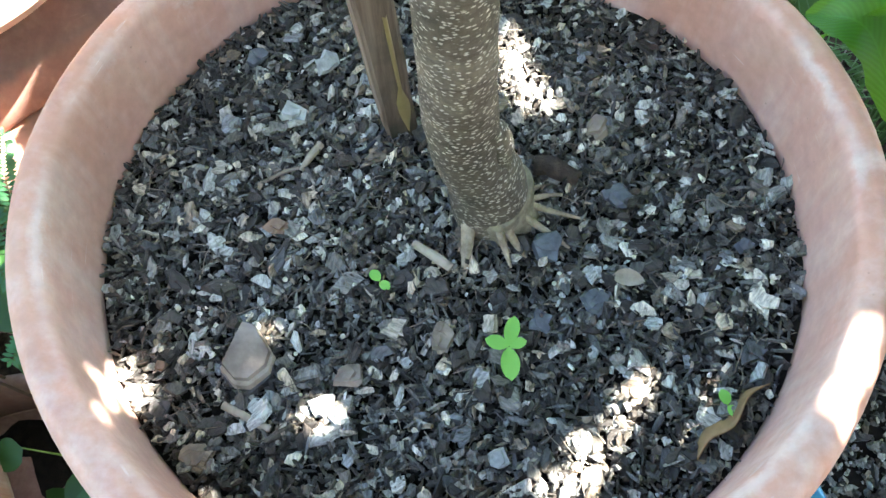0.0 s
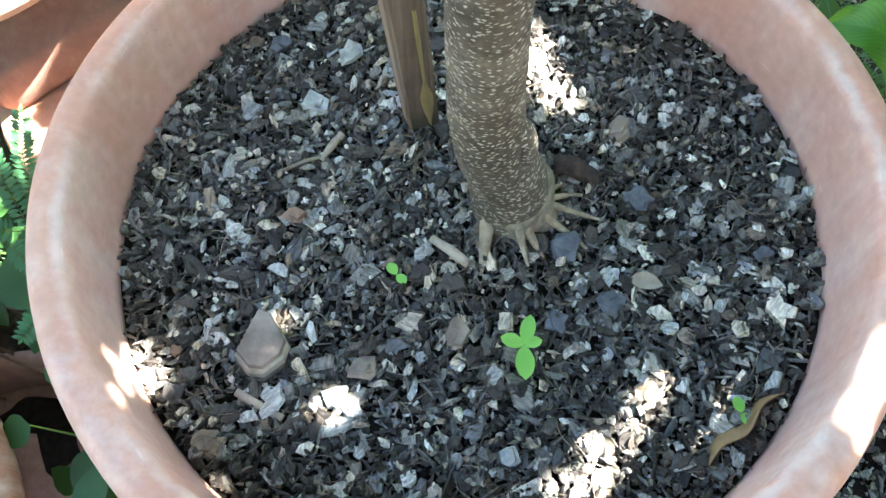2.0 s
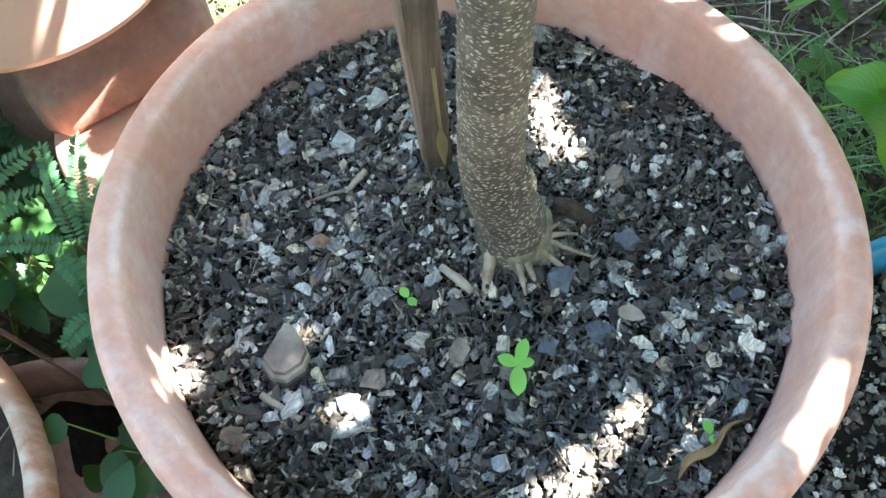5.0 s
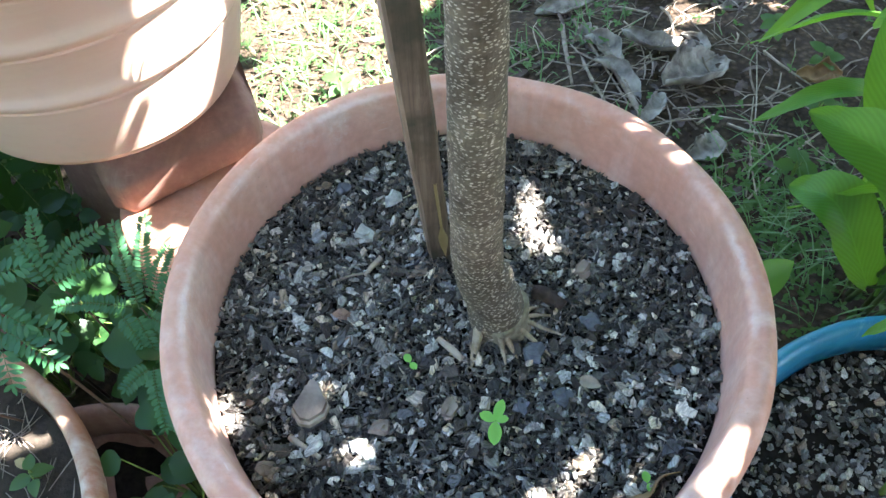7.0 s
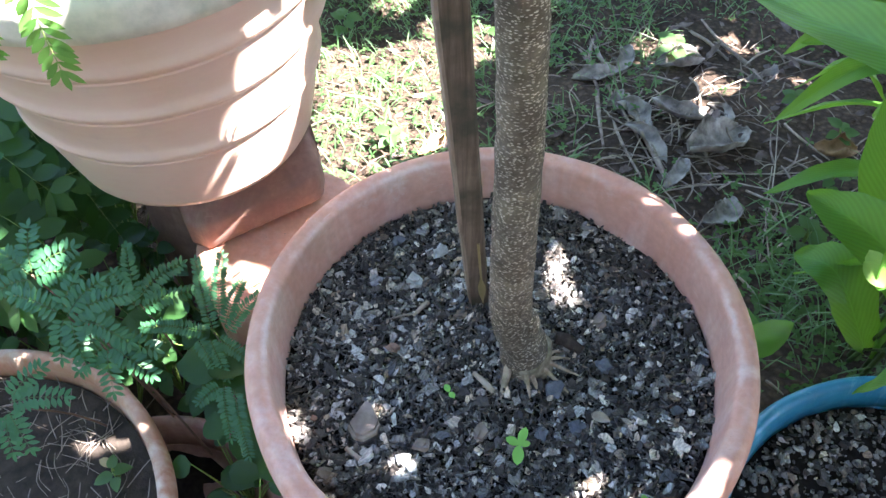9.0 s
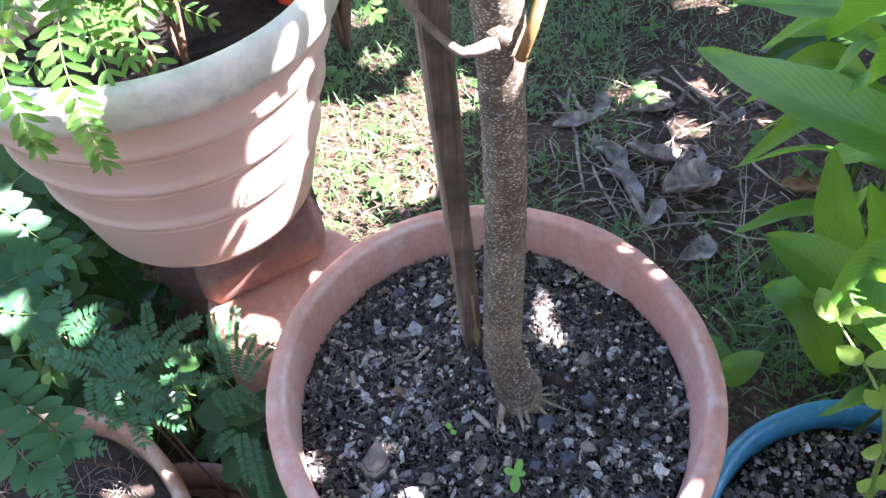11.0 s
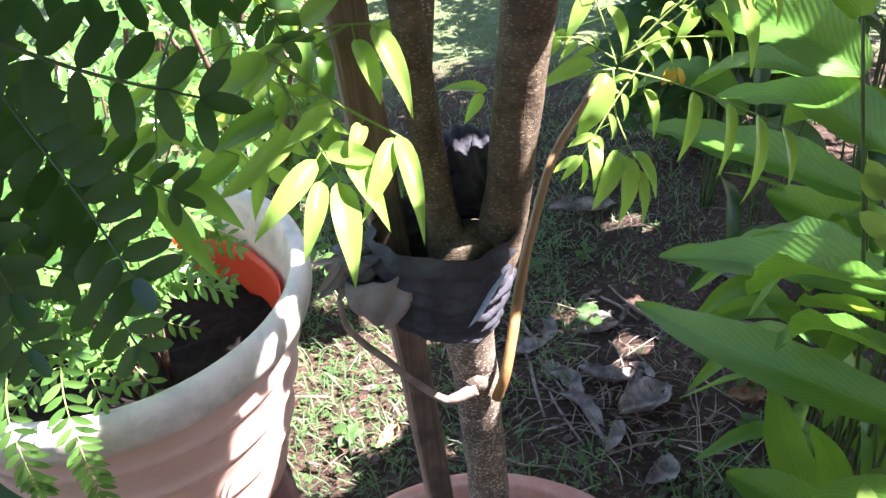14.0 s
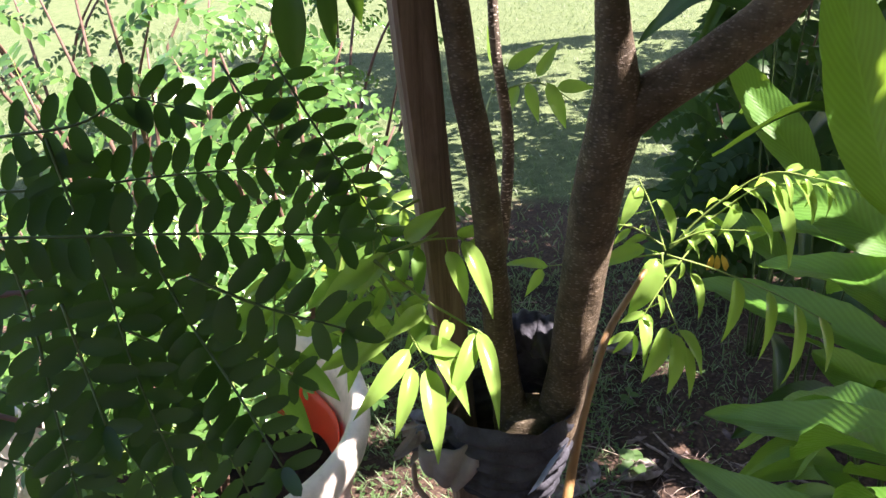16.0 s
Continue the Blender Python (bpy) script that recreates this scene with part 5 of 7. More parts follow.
# lower tips of that shrub, in the paler leaf colour for sun
feather_plant("feathery_shrub", (-0.72, -0.30), [(line, (0.45, -0.35, 0.8)) for line in LOW_FRONDS], LEAF_FERN, STEM_RED, "feathery shrub, leaflets in a paler blue-green for sun", (0.0195, 0.0092), 0.0074, "shrub", spread=74, full=0.6, rows=8,
    trunk=[([(-0.72, -0.30, 0.40), (-0.66, -0.28, 0.80), (-0.47, -0.22, 1.08), (-0.31, -0.17, 1.11)], [0.006, 0.005, 0.003, 0.0012])])


# ---- leaves of the potted tree ----
def tree_leaves(rachises, leaflets, material, facing, stem_r=0.0008, droop=0.25, arch=0.0):
    """Compound leaves: thin green rachises, each carrying the leaflets that start nearest to it."""
    o = TREE.location
    made = []
    for pts in rachises:
        bm = bmesh.new()
        tube(bm, local(pts, o), [stem_r * 1.3, stem_r, stem_r * 0.6], 6, 6)
        made.append((part("rachis", bm, STEM_GREEN, TREE), bend([Vector(p) for p in pts], 6)))
    for base, tip, width in leaflets:
        b, t = Vector(base), Vector(tip)
        near = min(made, key=lambda m: min((q - b).length for q in m[1]))
        foot = min(near[1], key=lambda q: (q - b).length)
        bm = bmesh.new()
        uv = bm.loops.layers.uv.new("uv")
        tube(bm, [foot - o, b - o], [0.0004, 0.0004], 4)
        d = t - b
        blade(bm, b - o, d + Vector((0, 0, (droop * 0.4 + arch) * d.length)), facing, d.length * 1.12, width * 0.9, 12, rng.uniform(0.25, 0.6), droop + arch * 1.5 + rng.uniform(0, 0.7), 0.36, 0.035, 1.25, rng.uniform(-0.6, 0.6), uv, 2, 0.8)
        part("leaflet", bm, material, near[0])


rng = random.Random(21)
LEFT_LEAFLETS = [((-0.085, -0.029, 1.393), (-0.104, -0.061, 1.37), 0.014), ((-0.076, -0.035, 1.381), (-0.091, -0.072, 1.352), 0.014), ((-0.074, -0.041, 1.372), (-0.074, -0.072, 1.346), 0.012),
                 ((-0.065, -0.04, 1.371), (-0.055, -0.076, 1.335), 0.0165), ((-0.06, -0.032, 1.38), (-0.043, -0.059, 1.353), 0.014), ((-0.071, -0.032, 1.384), (-0.044, -0.044, 1.373), 0.013),
                 ((-0.053, -0.022, 1.393), (-0.054, -0.039, 1.382), 0.01), ((-0.037, -0.024, 1.386), (-0.043, -0.056, 1.356), 0.013), ((-0.035, -0.023, 1.387), (-0.022, -0.06, 1.348), 0.013)]
LEFT_UPPER = [((-0.079, -0.003, 1.438), (-0.052, -0.002, 1.449), 0.014), ((-0.054, -0.002, 1.43), (-0.042, -0.022, 1.405), 0.012), ((-0.045, 0.002, 1.435), (-0.029, -0.024, 1.399), 0.013),
              ((-0.067, -0.02, 1.402), (-0.081, -0.043, 1.386), 0.012), ((-0.097, -0.013, 1.428), (-0.116, -0.04, 1.407), 0.016), ((-0.09, -0.005, 1.43), (-0.105, -0.02, 1.40), 0.015)]
tree_leaves([[(-0.075, 0.05, 1.44), (-0.097, 0.012, 1.44), (-0.098, -0.01, 1.428)], [(-0.097, -0.012, 1.429), (-0.07, -0.017, 1.407), (-0.044, -0.022, 1.392), (-0.033, -0.024, 1.386)],
             [(-0.098, -0.008, 1.427), (-0.083, -0.021, 1.396), (-0.065, -0.035, 1.368)], [(-0.098, -0.008, 1.427), (-0.069, 0.003, 1.434), (-0.043, 0.007, 1.434)]],
            LEFT_LEAFLETS + LEFT_UPPER, LEAF_LIME, (0.3, -0.65, 0.7), arch=0.4)
RIGHT_LOW = [((0.181, 0.228, 1.269), (0.178, 0.192, 1.224), 0.016), ((0.208, 0.217, 1.264), (0.207, 0.178, 1.218), 0.014), ((0.229, 0.206, 1.258), (0.23, 0.158, 1.203), 0.015), ((0.247, 0.195, 1.252), (0.252, 0.161, 1.22), 0.012),
             ((0.112, 0.248, 1.278), (0.1, 0.213, 1.231), 0.026), ((0.099, 0.225, 1.235), (0.103, 0.19, 1.198), 0.016), ((0.121, 0.214, 1.223), (0.11, 0.179, 1.184), 0.02), ((0.128, 0.211, 1.219), (0.13, 0.172, 1.18), 0.018),
             ((0.133, 0.212, 1.223), (0.15, 0.18, 1.198), 0.014), ((0.137, 0.203, 1.211), (0.142, 0.168, 1.18), 0.012), ((0.101, 0.254, 1.286), (0.064, 0.236, 1.26), 0.018)]
RIGHT_HIGH = [((0.213, 0.278, 1.345), (0.227, 0.235, 1.282), 0.016), ((0.232, 0.273, 1.348), (0.247, 0.246, 1.318), 0.013), ((0.197, 0.272, 1.319), (0.214, 0.243, 1.289), 0.014), ((0.187, 0.276, 1.321), (0.176, 0.257, 1.294), 0.014),
              ((0.247, 0.267, 1.346), (0.262, 0.247, 1.334), 0.01), ((0.165, 0.274, 1.304), (0.149, 0.255, 1.278), 0.014), ((0.098, 0.298, 1.33), (0.088, 0.273, 1.294), 0.016), ((0.115, 0.291, 1.319), (0.13, 0.264, 1.288), 0.014),
              ((0.08, 0.287, 1.301), (0.063, 0.267, 1.276), 0.012), ((0.011, 0.268, 1.256), (-0.031, 0.256, 1.254), 0.014), ((0.006, 0.266, 1.254), (-0.003, 0.245, 1.233), 0.013), ((0.146, 0.255, 1.259), (0.156, 0.225, 1.229), 0.012)]
tree_leaves([[(0.121, 0.249, 1.282), (0.165, 0.235, 1.274), (0.214, 0.214, 1.262), (0.256, 0.189, 1.248)], [(0.117, 0.25, 1.282), (0.119, 0.232, 1.25), (0.135, 0.207, 1.216)],
             [(0.126, 0.264, 1.28), (0.164, 0.271, 1.31), (0.203, 0.274, 1.34), (0.25, 0.262, 1.348)], [(0.121, 0.259, 1.28), (0.109, 0.278, 1.315), (0.096, 0.291, 1.341)],
             [(0.122, 0.267, 1.273), (0.067, 0.269, 1.263), (0.011, 0.268, 1.257)]], RIGHT_LOW + RIGHT_HIGH, LEAF_LIME, (0.3, -0.5, 0.8), arch=0.42)
BROAD_LEAFLETS = [((-0.16, -0.018, 1.364), (-0.128, -0.037, 1.335), 0.0148), ((-0.174, -0.016, 1.351), (-0.147, -0.044, 1.31), 0.0161), ((-0.123, 0.033, 1.393), (-0.147, 0.012, 1.367), 0.0141), ((-0.1, 0.005, 1.389), (-0.131, -0.015, 1.365), 0.0154), ((-0.096, 0.02, 1.39), (-0.111, 0.002, 1.368), 0.0135), ((-0.139, 0.052, 1.42), (-0.133, 0.024, 1.383), 0.0129), ((-0.106, 0.026, 1.417), (-0.122, 0.005, 1.391), 0.0129), ((-0.148, 0.03, 1.41), (-0.165, 0.006, 1.38), 0.0141), ((-0.163, 0.016, 1.374), (-0.183, -0.003, 1.351), 0.0148), ((-0.088, 0.03, 1.422), (-0.084, 0.008, 1.391), 0.0109), ((-0.078, 0.036, 1.411), (-0.075, 0.015, 1.383), 0.0109), ((-0.13, 0.007, 1.359), (-0.154, -0.012, 1.336), 0.0141), ((-0.175, 0.003, 1.394), (-0.19, -0.02, 1.364), 0.0141), ((-0.072, 0.01, 1.375), (-0.08, -0.01, 1.349), 0.0116)]
tree_leaves([[(-0.065, 0.043, 1.418), (-0.097, 0.031, 1.406), (-0.129, 0.035, 1.414), (-0.155, 0.026, 1.405)], [(-0.097, 0.031, 1.406), (-0.117, 0.02, 1.393), (-0.137, -0.0, 1.368)], [(-0.129, 0.035, 1.414), (-0.156, 0.013, 1.387), (-0.173, -0.015, 1.352)]], BROAD_LEAFLETS, LEAF_MID, (0.3, -0.65, 0.7), arch=0.3)
tree_leaves([[(-0.03, 0.1, 1.45), (-0.045, 0.25, 1.42), (-0.046, 0.37, 1.40), (-0.03, 0.385, 1.43)], [(-0.046, 0.37, 1.40), (0.0, 0.385, 1.405), (0.04, 0.38, 1.385)]],
            [((-0.03, 0.385, 1.42), (0.005, 0.39, 1.44), 0.016), ((-0.01, 0.385, 1.405), (0.0, 0.37, 1.37), 0.015), ((0.01, 0.385, 1.405), (0.03, 0.37, 1.36), 0.018), ((-0.02, 0.38, 1.405), (-0.035, 0.365, 1.37), 0.015),
             ((0.02, 0.385, 1.40), (0.055, 0.38, 1.40), 0.016), ((-0.04, 0.38, 1.42), (-0.05, 0.385, 1.46), 0.014), ((0.0, 0.39, 1.41), (0.02, 0.395, 1.44), 0.014)], LEAF_LIME, (0, -0.8, 0.5))
# upper leaflets of the tree take the same darkened leaf colour
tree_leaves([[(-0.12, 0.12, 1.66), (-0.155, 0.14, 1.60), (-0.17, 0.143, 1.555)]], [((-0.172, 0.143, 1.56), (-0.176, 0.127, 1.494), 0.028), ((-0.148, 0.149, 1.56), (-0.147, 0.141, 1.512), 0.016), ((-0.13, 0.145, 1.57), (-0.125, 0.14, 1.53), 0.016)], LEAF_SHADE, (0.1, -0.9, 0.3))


def pinnate(pts, pairs, length, width, material=LEAF_LIME, facing=(0.15, -0.85, 0.4), hang=0.7, arch=0.3):
    """A compound leaf whose lance-shaped leaflets hang in pairs from the rachis."""
    line = bend([Vector(p) for p in pts], 8)
    total = len(line) - 1
    few = []
    for i in range(pairs):
        u = 0.25 + 0.75 * i / (pairs - 1)
        x = u * total
        a = min(int(x), total - 1)
        p = line[a].lerp(line[a + 1], x - a)
        d = (line[a + 1] - line[a]).normalized()
        out = Vector(facing).cross(d).normalized()
        for s in (-1, 1):
            way = (d * rng.uniform(0.35, 0.7) + out * s * rng.uniform(0.5, 0.9) + Vector((0, 0, -hang * rng.uniform(0.6, 1.2))) + Vector(facing) * rng.uniform(-0.25, 0.25)).normalized()
            few.append((p + way * 0.002, p + way * length * rng.uniform(0.75, 1.1), width * rng.uniform(0.8, 1.15)))
    few.append((line[-1], line[-1] + ((line[-1] - line[-3]).normalized() + Vector((0, 0, -0.5 * hang))).normalized() * length, width))
    tree_leaves([pts], few, material, facing, arch=arch)


pinnate([(-0.137, 0.056, 1.418), (-0.102, 0.062, 1.412), (-0.068, 0.068, 1.408), (-0.048, 0.066, 1.398)], 5, 0.030, 0.0085)
pinnate([(-0.135, 0.07, 1.40), (-0.142, 0.06, 1.37), (-0.15, 0.045, 1.345)], 3, 0.032, 0.0105)
pinnate([(-0.15, 0.10, 1.43), (-0.118, 0.113, 1.412), (-0.09, 0.112, 1.395)], 5, 0.028, 0.0085)
pinnate([(-0.12, 0.055, 1.40), (-0.115, 0.035, 1.375), (-0.118, 0.01, 1.352)], 3, 0.032, 0.0105)
pinnate([(-0.13, 0.05, 1.42), (-0.11, 0.02, 1.405), (-0.085, 0.0, 1.392)], 4, 0.026, 0.0085)
pinnate([(-0.165, 0.06, 1.42), (-0.17, 0.02, 1.40), (-0.165, -0.02, 1.375)], 4, 0.030, 0.0095)
pinnate([(0.15, 0.262, 1.29), (0.12, 0.235, 1.262), (0.09, 0.205, 1.225)], 5, 0.030, 0.008, facing=(0.3, -0.5, 0.8), arch=0.42)
pinnate([(0.12, 0.26, 1.285), (0.09, 0.27, 1.30), (0.06, 0.275, 1.30)], 4, 0.028, 0.0085, facing=(0.3, -0.5, 0.8), arch=0.42)
pinnate([(0.125, 0.262, 1.285), (0.155, 0.262, 1.30), (0.19, 0.255, 1.305)], 4, 0.024, 0.007, facing=(0.3, -0.5, 0.8), arch=0.42)
pinnate([(0.13, 0.266, 1.285), (0.165, 0.275, 1.32), (0.21, 0.278, 1.352), (0.255, 0.262, 1.352)], 7, 0.034, 0.0075, hang=1.1, facing=(0.3, -0.5, 0.8), arch=0.42)
bm = bmesh.new()
tube(bm, local([(0.012, 0.018, 1.135), (0.02, 0.022, 1.165), (0.032, 0.07, 1.205), (0.043, 0.11, 1.225), (0.06, 0.16, 1.25), (0.081, 0.2, 1.263), (0.1, 0.232, 1.275)], TREE.location), [0.0042, 0.004, 0.0042, 0.0036, 0.0036, 0.003, 0.0022], 10, 6, 0.15)
part("side_shoot", bm, VINE, TREE, "slender yellow-brown shoot")
bm = bmesh.new()
for b, t in (((0.17, 0.262, 1.275), (0.172, 0.245, 1.24)), ((0.166, 0.262, 1.275), (0.16, 0.25, 1.25)), ((0.174, 0.262, 1.275), (0.185, 0.247, 1.252))):
    blade(bm, Vector(b) - TREE.location, Vector(t) - Vector(b), (0, -0.8, 0.5), 0.020, 0.006, 5, 0.4, 1.3, wave=0.1)
part("withered_leaflet", bm, plain("yellowed_leaf", (0.55, 0.36, 0.03), (0.70, 0.52, 0.08), 60, 0.6), TREE, "yellowed withered leaflet")


# ---- feathery growth between the pots ----
rng = random.Random(31)


def fern(foot, centre, pinnae, label, leaf, gap):
    """A twice-divided leaf on a thin stalk: pinnae spread from the centre to their tips."""
    z = ground_z(*foot)
    fronds = []
    for a, b in pinnae:
        a, b = Vector(a), Vector(b)
        mid = a.lerp(b, 0.5) + Vector((0, 0, 0.10 * (b - a).length))
        fronds.append(([a, mid, b - Vector((0, 0, 0.04 * (b - a).length))], (0.15 + rng.uniform(-0.2, 0.2), -0.5 + rng.uniform(-0.2, 0.2), 0.85)))
    c = Vector(centre)
    trunk = [([(foot[0], foot[1], z), (foot[0] * 0.5 + c.x * 0.5, foot[1] * 0.5 + c.y * 0.5, z * 0.35 + c.z * 0.65), centre], [0.002, 0.0014, 0.0008])]
    return feather_plant("fern_like_weed", foot, fronds, LEAF_FERN, STEM_RED, label, (leaf[0] * 1.3, gap * 0.98), gap * 0.85, "weed", "feathery weeds between the pots", spread=80, trunk=trunk, full=0.9, rib=0.0005)


FERNY = "low feathery weed with rows of tiny blue-green leaflets"
fern((-0.5, 0.13), (-0.491, 0.1048, 0.4863), [((-0.4961, 0.1124, 0.4924), (-0.5176, 0.1623, 0.5298)), ((-0.49, 0.1117, 0.4908), (-0.4447, 0.1583, 0.5138)), ((-0.4863, 0.098, 0.4809), (-0.4252, 0.1307, 0.4916)), ((-0.4914, 0.097, 0.4812), (-0.5292, 0.1311, 0.511))], FERNY, (0.0118, 0.0052), 0.0068)
fern((-0.4, 0.11), (-0.3825, 0.086, 0.4689), [((-0.3835, 0.0842, 0.4679), (-0.4204, 0.1605, 0.5258)), ((-0.3704, 0.0955, 0.473), (-0.3584, 0.1465, 0.505)), ((-0.3777, 0.0804, 0.4642), (-0.3341, 0.0651, 0.446)), ((-0.3933, 0.0848, 0.4701), (-0.476, 0.075, 0.4786)), ((-0.3869, 0.0773, 0.4639), (-0.3588, 0.0416, 0.4348)), ((-0.3789, 0.1019, 0.4789), (-0.3871, 0.172, 0.5274)), ((-0.3663, 0.0888, 0.4678), (-0.3325, 0.139, 0.4953)), ((-0.4031, 0.0754, 0.4656), (-0.3695, 0.0433, 0.4379))], FERNY, (0.0098, 0.0042), 0.0046)
fern((-0.47, 0.03), (-0.4551, -0.0146, 0.664), [((-0.457, -0.0142, 0.6646), (-0.4305, 0.022, 0.684)), ((-0.4545, -0.0147, 0.6638), (-0.3981, 0.0183, 0.6756)), ((-0.438, -0.0135, 0.6616), (-0.3897, -0.0232, 0.6462)), ((-0.4601, -0.0173, 0.6631), (-0.4572, -0.0503, 0.6404)), ((-0.4521, -0.0183, 0.661), (-0.4307, -0.0517, 0.6346)), ((-0.4631, -0.0134, 0.6662), (-0.5156, -0.0056, 0.6811)), ((-0.4611, -0.011, 0.6675), (-0.456, 0.017, 0.6853))], FERNY, (0.0125, 0.0058), 0.0062)
fern((-0.42, 0.0), (-0.4165, -0.0258, 0.6343), [((-0.4146, -0.0261, 0.6338), (-0.3676, -0.0425, 0.6143)), ((-0.4173, -0.0282, 0.6329), (-0.4054, -0.065, 0.606)), ((-0.4135, -0.0218, 0.6365), (-0.3687, -0.0203, 0.6293)), ((-0.4205, -0.0273, 0.6341), (-0.4436, -0.0536, 0.6207))], FERNY, (0.0125, 0.0058), 0.0062)
fern((-0.34, 0.03), (-0.3379, 0.0109, 0.4788), [((-0.3411, 0.013, 0.4808), (-0.3241, -0.0398, 0.4422)), ((-0.3278, 0.0097, 0.4761), (-0.2993, -0.0534, 0.4286)), ((-0.3448, 0.0099, 0.4794), (-0.3683, -0.0111, 0.4696))], FERNY, (0.0098, 0.004), 0.0046)
fern((-0.5, 0.0), (-0.5161, -0.0975, 0.5956), [((-0.5154, -0.0933, 0.5983), (-0.4605, -0.0776, 0.5988)), ((-0.5159, -0.1016, 0.5929), (-0.4889, -0.1291, 0.5694)), ((-0.5183, -0.1056, 0.5906), (-0.506, -0.1365, 0.5676)), ((-0.5147, -0.0896, 0.6007), (-0.4895, -0.0566, 0.6182))], FERNY, (0.0125, 0.0058), 0.0066)
fern((-0.54, 0.08), (-0.5253, 0.0327, 0.6567), [((-0.5254, 0.0351, 0.6583), (-0.5367, 0.0749, 0.687)), ((-0.5231, 0.0366, 0.6589), (-0.487, 0.0657, 0.6718)), ((-0.5223, 0.0315, 0.6553), (-0.4794, 0.0451, 0.6566)), ((-0.5268, 0.028, 0.6538), (-0.5569, 0.0132, 0.6494)), ((-0.5287, 0.0323, 0.657), (-0.5559, 0.0459, 0.6711))], FERNY, (0.0135, 0.0062), 0.007)


def broad_weed(name, foot, leaves, material, label, category="weed", group="", stem=STEM_GREEN, lift=0.0):
    o = Vector((foot[0], foot[1], (foot[2] if len(foot) > 2 else ground_z(*foot)) - 0.004))
    plant = thing(name, o, label, category, group)
    for tip, length, width, facing in leaves:
        t = Vector(tip)
        flat = Vector((t.x - o.x, t.y - o.y, 0))
        d = (flat.normalized() if flat.length > 0.004 else Vector((0.3, -0.9, 0))) + Vector((0, 0, rng.uniform(-0.15, 0.25)))
        b = t - d.normalized() * length
        bm = bmesh.new()
        tube(bm, [Vector((0, 0, 0)), (b - o) * 0.6 + Vector((0, 0, 0.01)), b - o], [0.0016, 0.0012, 0.0007], 5, 4)
        part("stem", bm, stem, plant)
        bm = bmesh.new()
        blade(bm, b - o, d, facing, length, width, 8, 0.2, 0.35, 0.36, 0.02, 1.0, rng.uniform(-0.3, 0.3), cols=2, full=0.75)
        part("leaf", bm, material, plant)
    return plant


HEART = [((-0.34, 0.02, 0.42), 0.075, 0.07, (0, -0.3, 1)), ((-0.40, 0.03, 0.41), 0.075, 0.068, (0.1, -0.3, 1)), ((-0.37, -0.02, 0.37), 0.07, 0.066, (0, -0.4, 1)), ((-0.30, -0.05, 0.36), 0.07, 0.06, (0.2, -0.4, 1)),
         ((-0.44, 0.05, 0.43), 0.07, 0.06, (0, -0.3, 1)), ((-0.33, 0.06, 0.44), 0.06, 0.055, (0.2, 0, 1))]
broad_weed("heart_leaf_weed", (-0.37, 0.06), HEART, LEAF_HEART, "weed with broad heart-shaped leaves, coloured dark for shade")
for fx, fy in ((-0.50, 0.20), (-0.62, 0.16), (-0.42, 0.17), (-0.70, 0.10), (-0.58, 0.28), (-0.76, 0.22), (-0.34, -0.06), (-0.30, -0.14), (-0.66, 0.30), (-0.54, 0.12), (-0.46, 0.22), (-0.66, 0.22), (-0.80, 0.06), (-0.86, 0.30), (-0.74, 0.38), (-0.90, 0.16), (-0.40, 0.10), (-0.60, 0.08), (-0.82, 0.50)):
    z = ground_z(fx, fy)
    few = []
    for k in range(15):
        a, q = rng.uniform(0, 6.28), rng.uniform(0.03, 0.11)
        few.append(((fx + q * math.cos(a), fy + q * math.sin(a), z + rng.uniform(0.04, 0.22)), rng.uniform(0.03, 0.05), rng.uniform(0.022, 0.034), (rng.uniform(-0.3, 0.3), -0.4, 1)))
    broad_weed("leafy_weed", (fx, fy), few, LEAF_HEART, "small-leaved weed, its green darkened for deep shade", group="weeds under the planter")


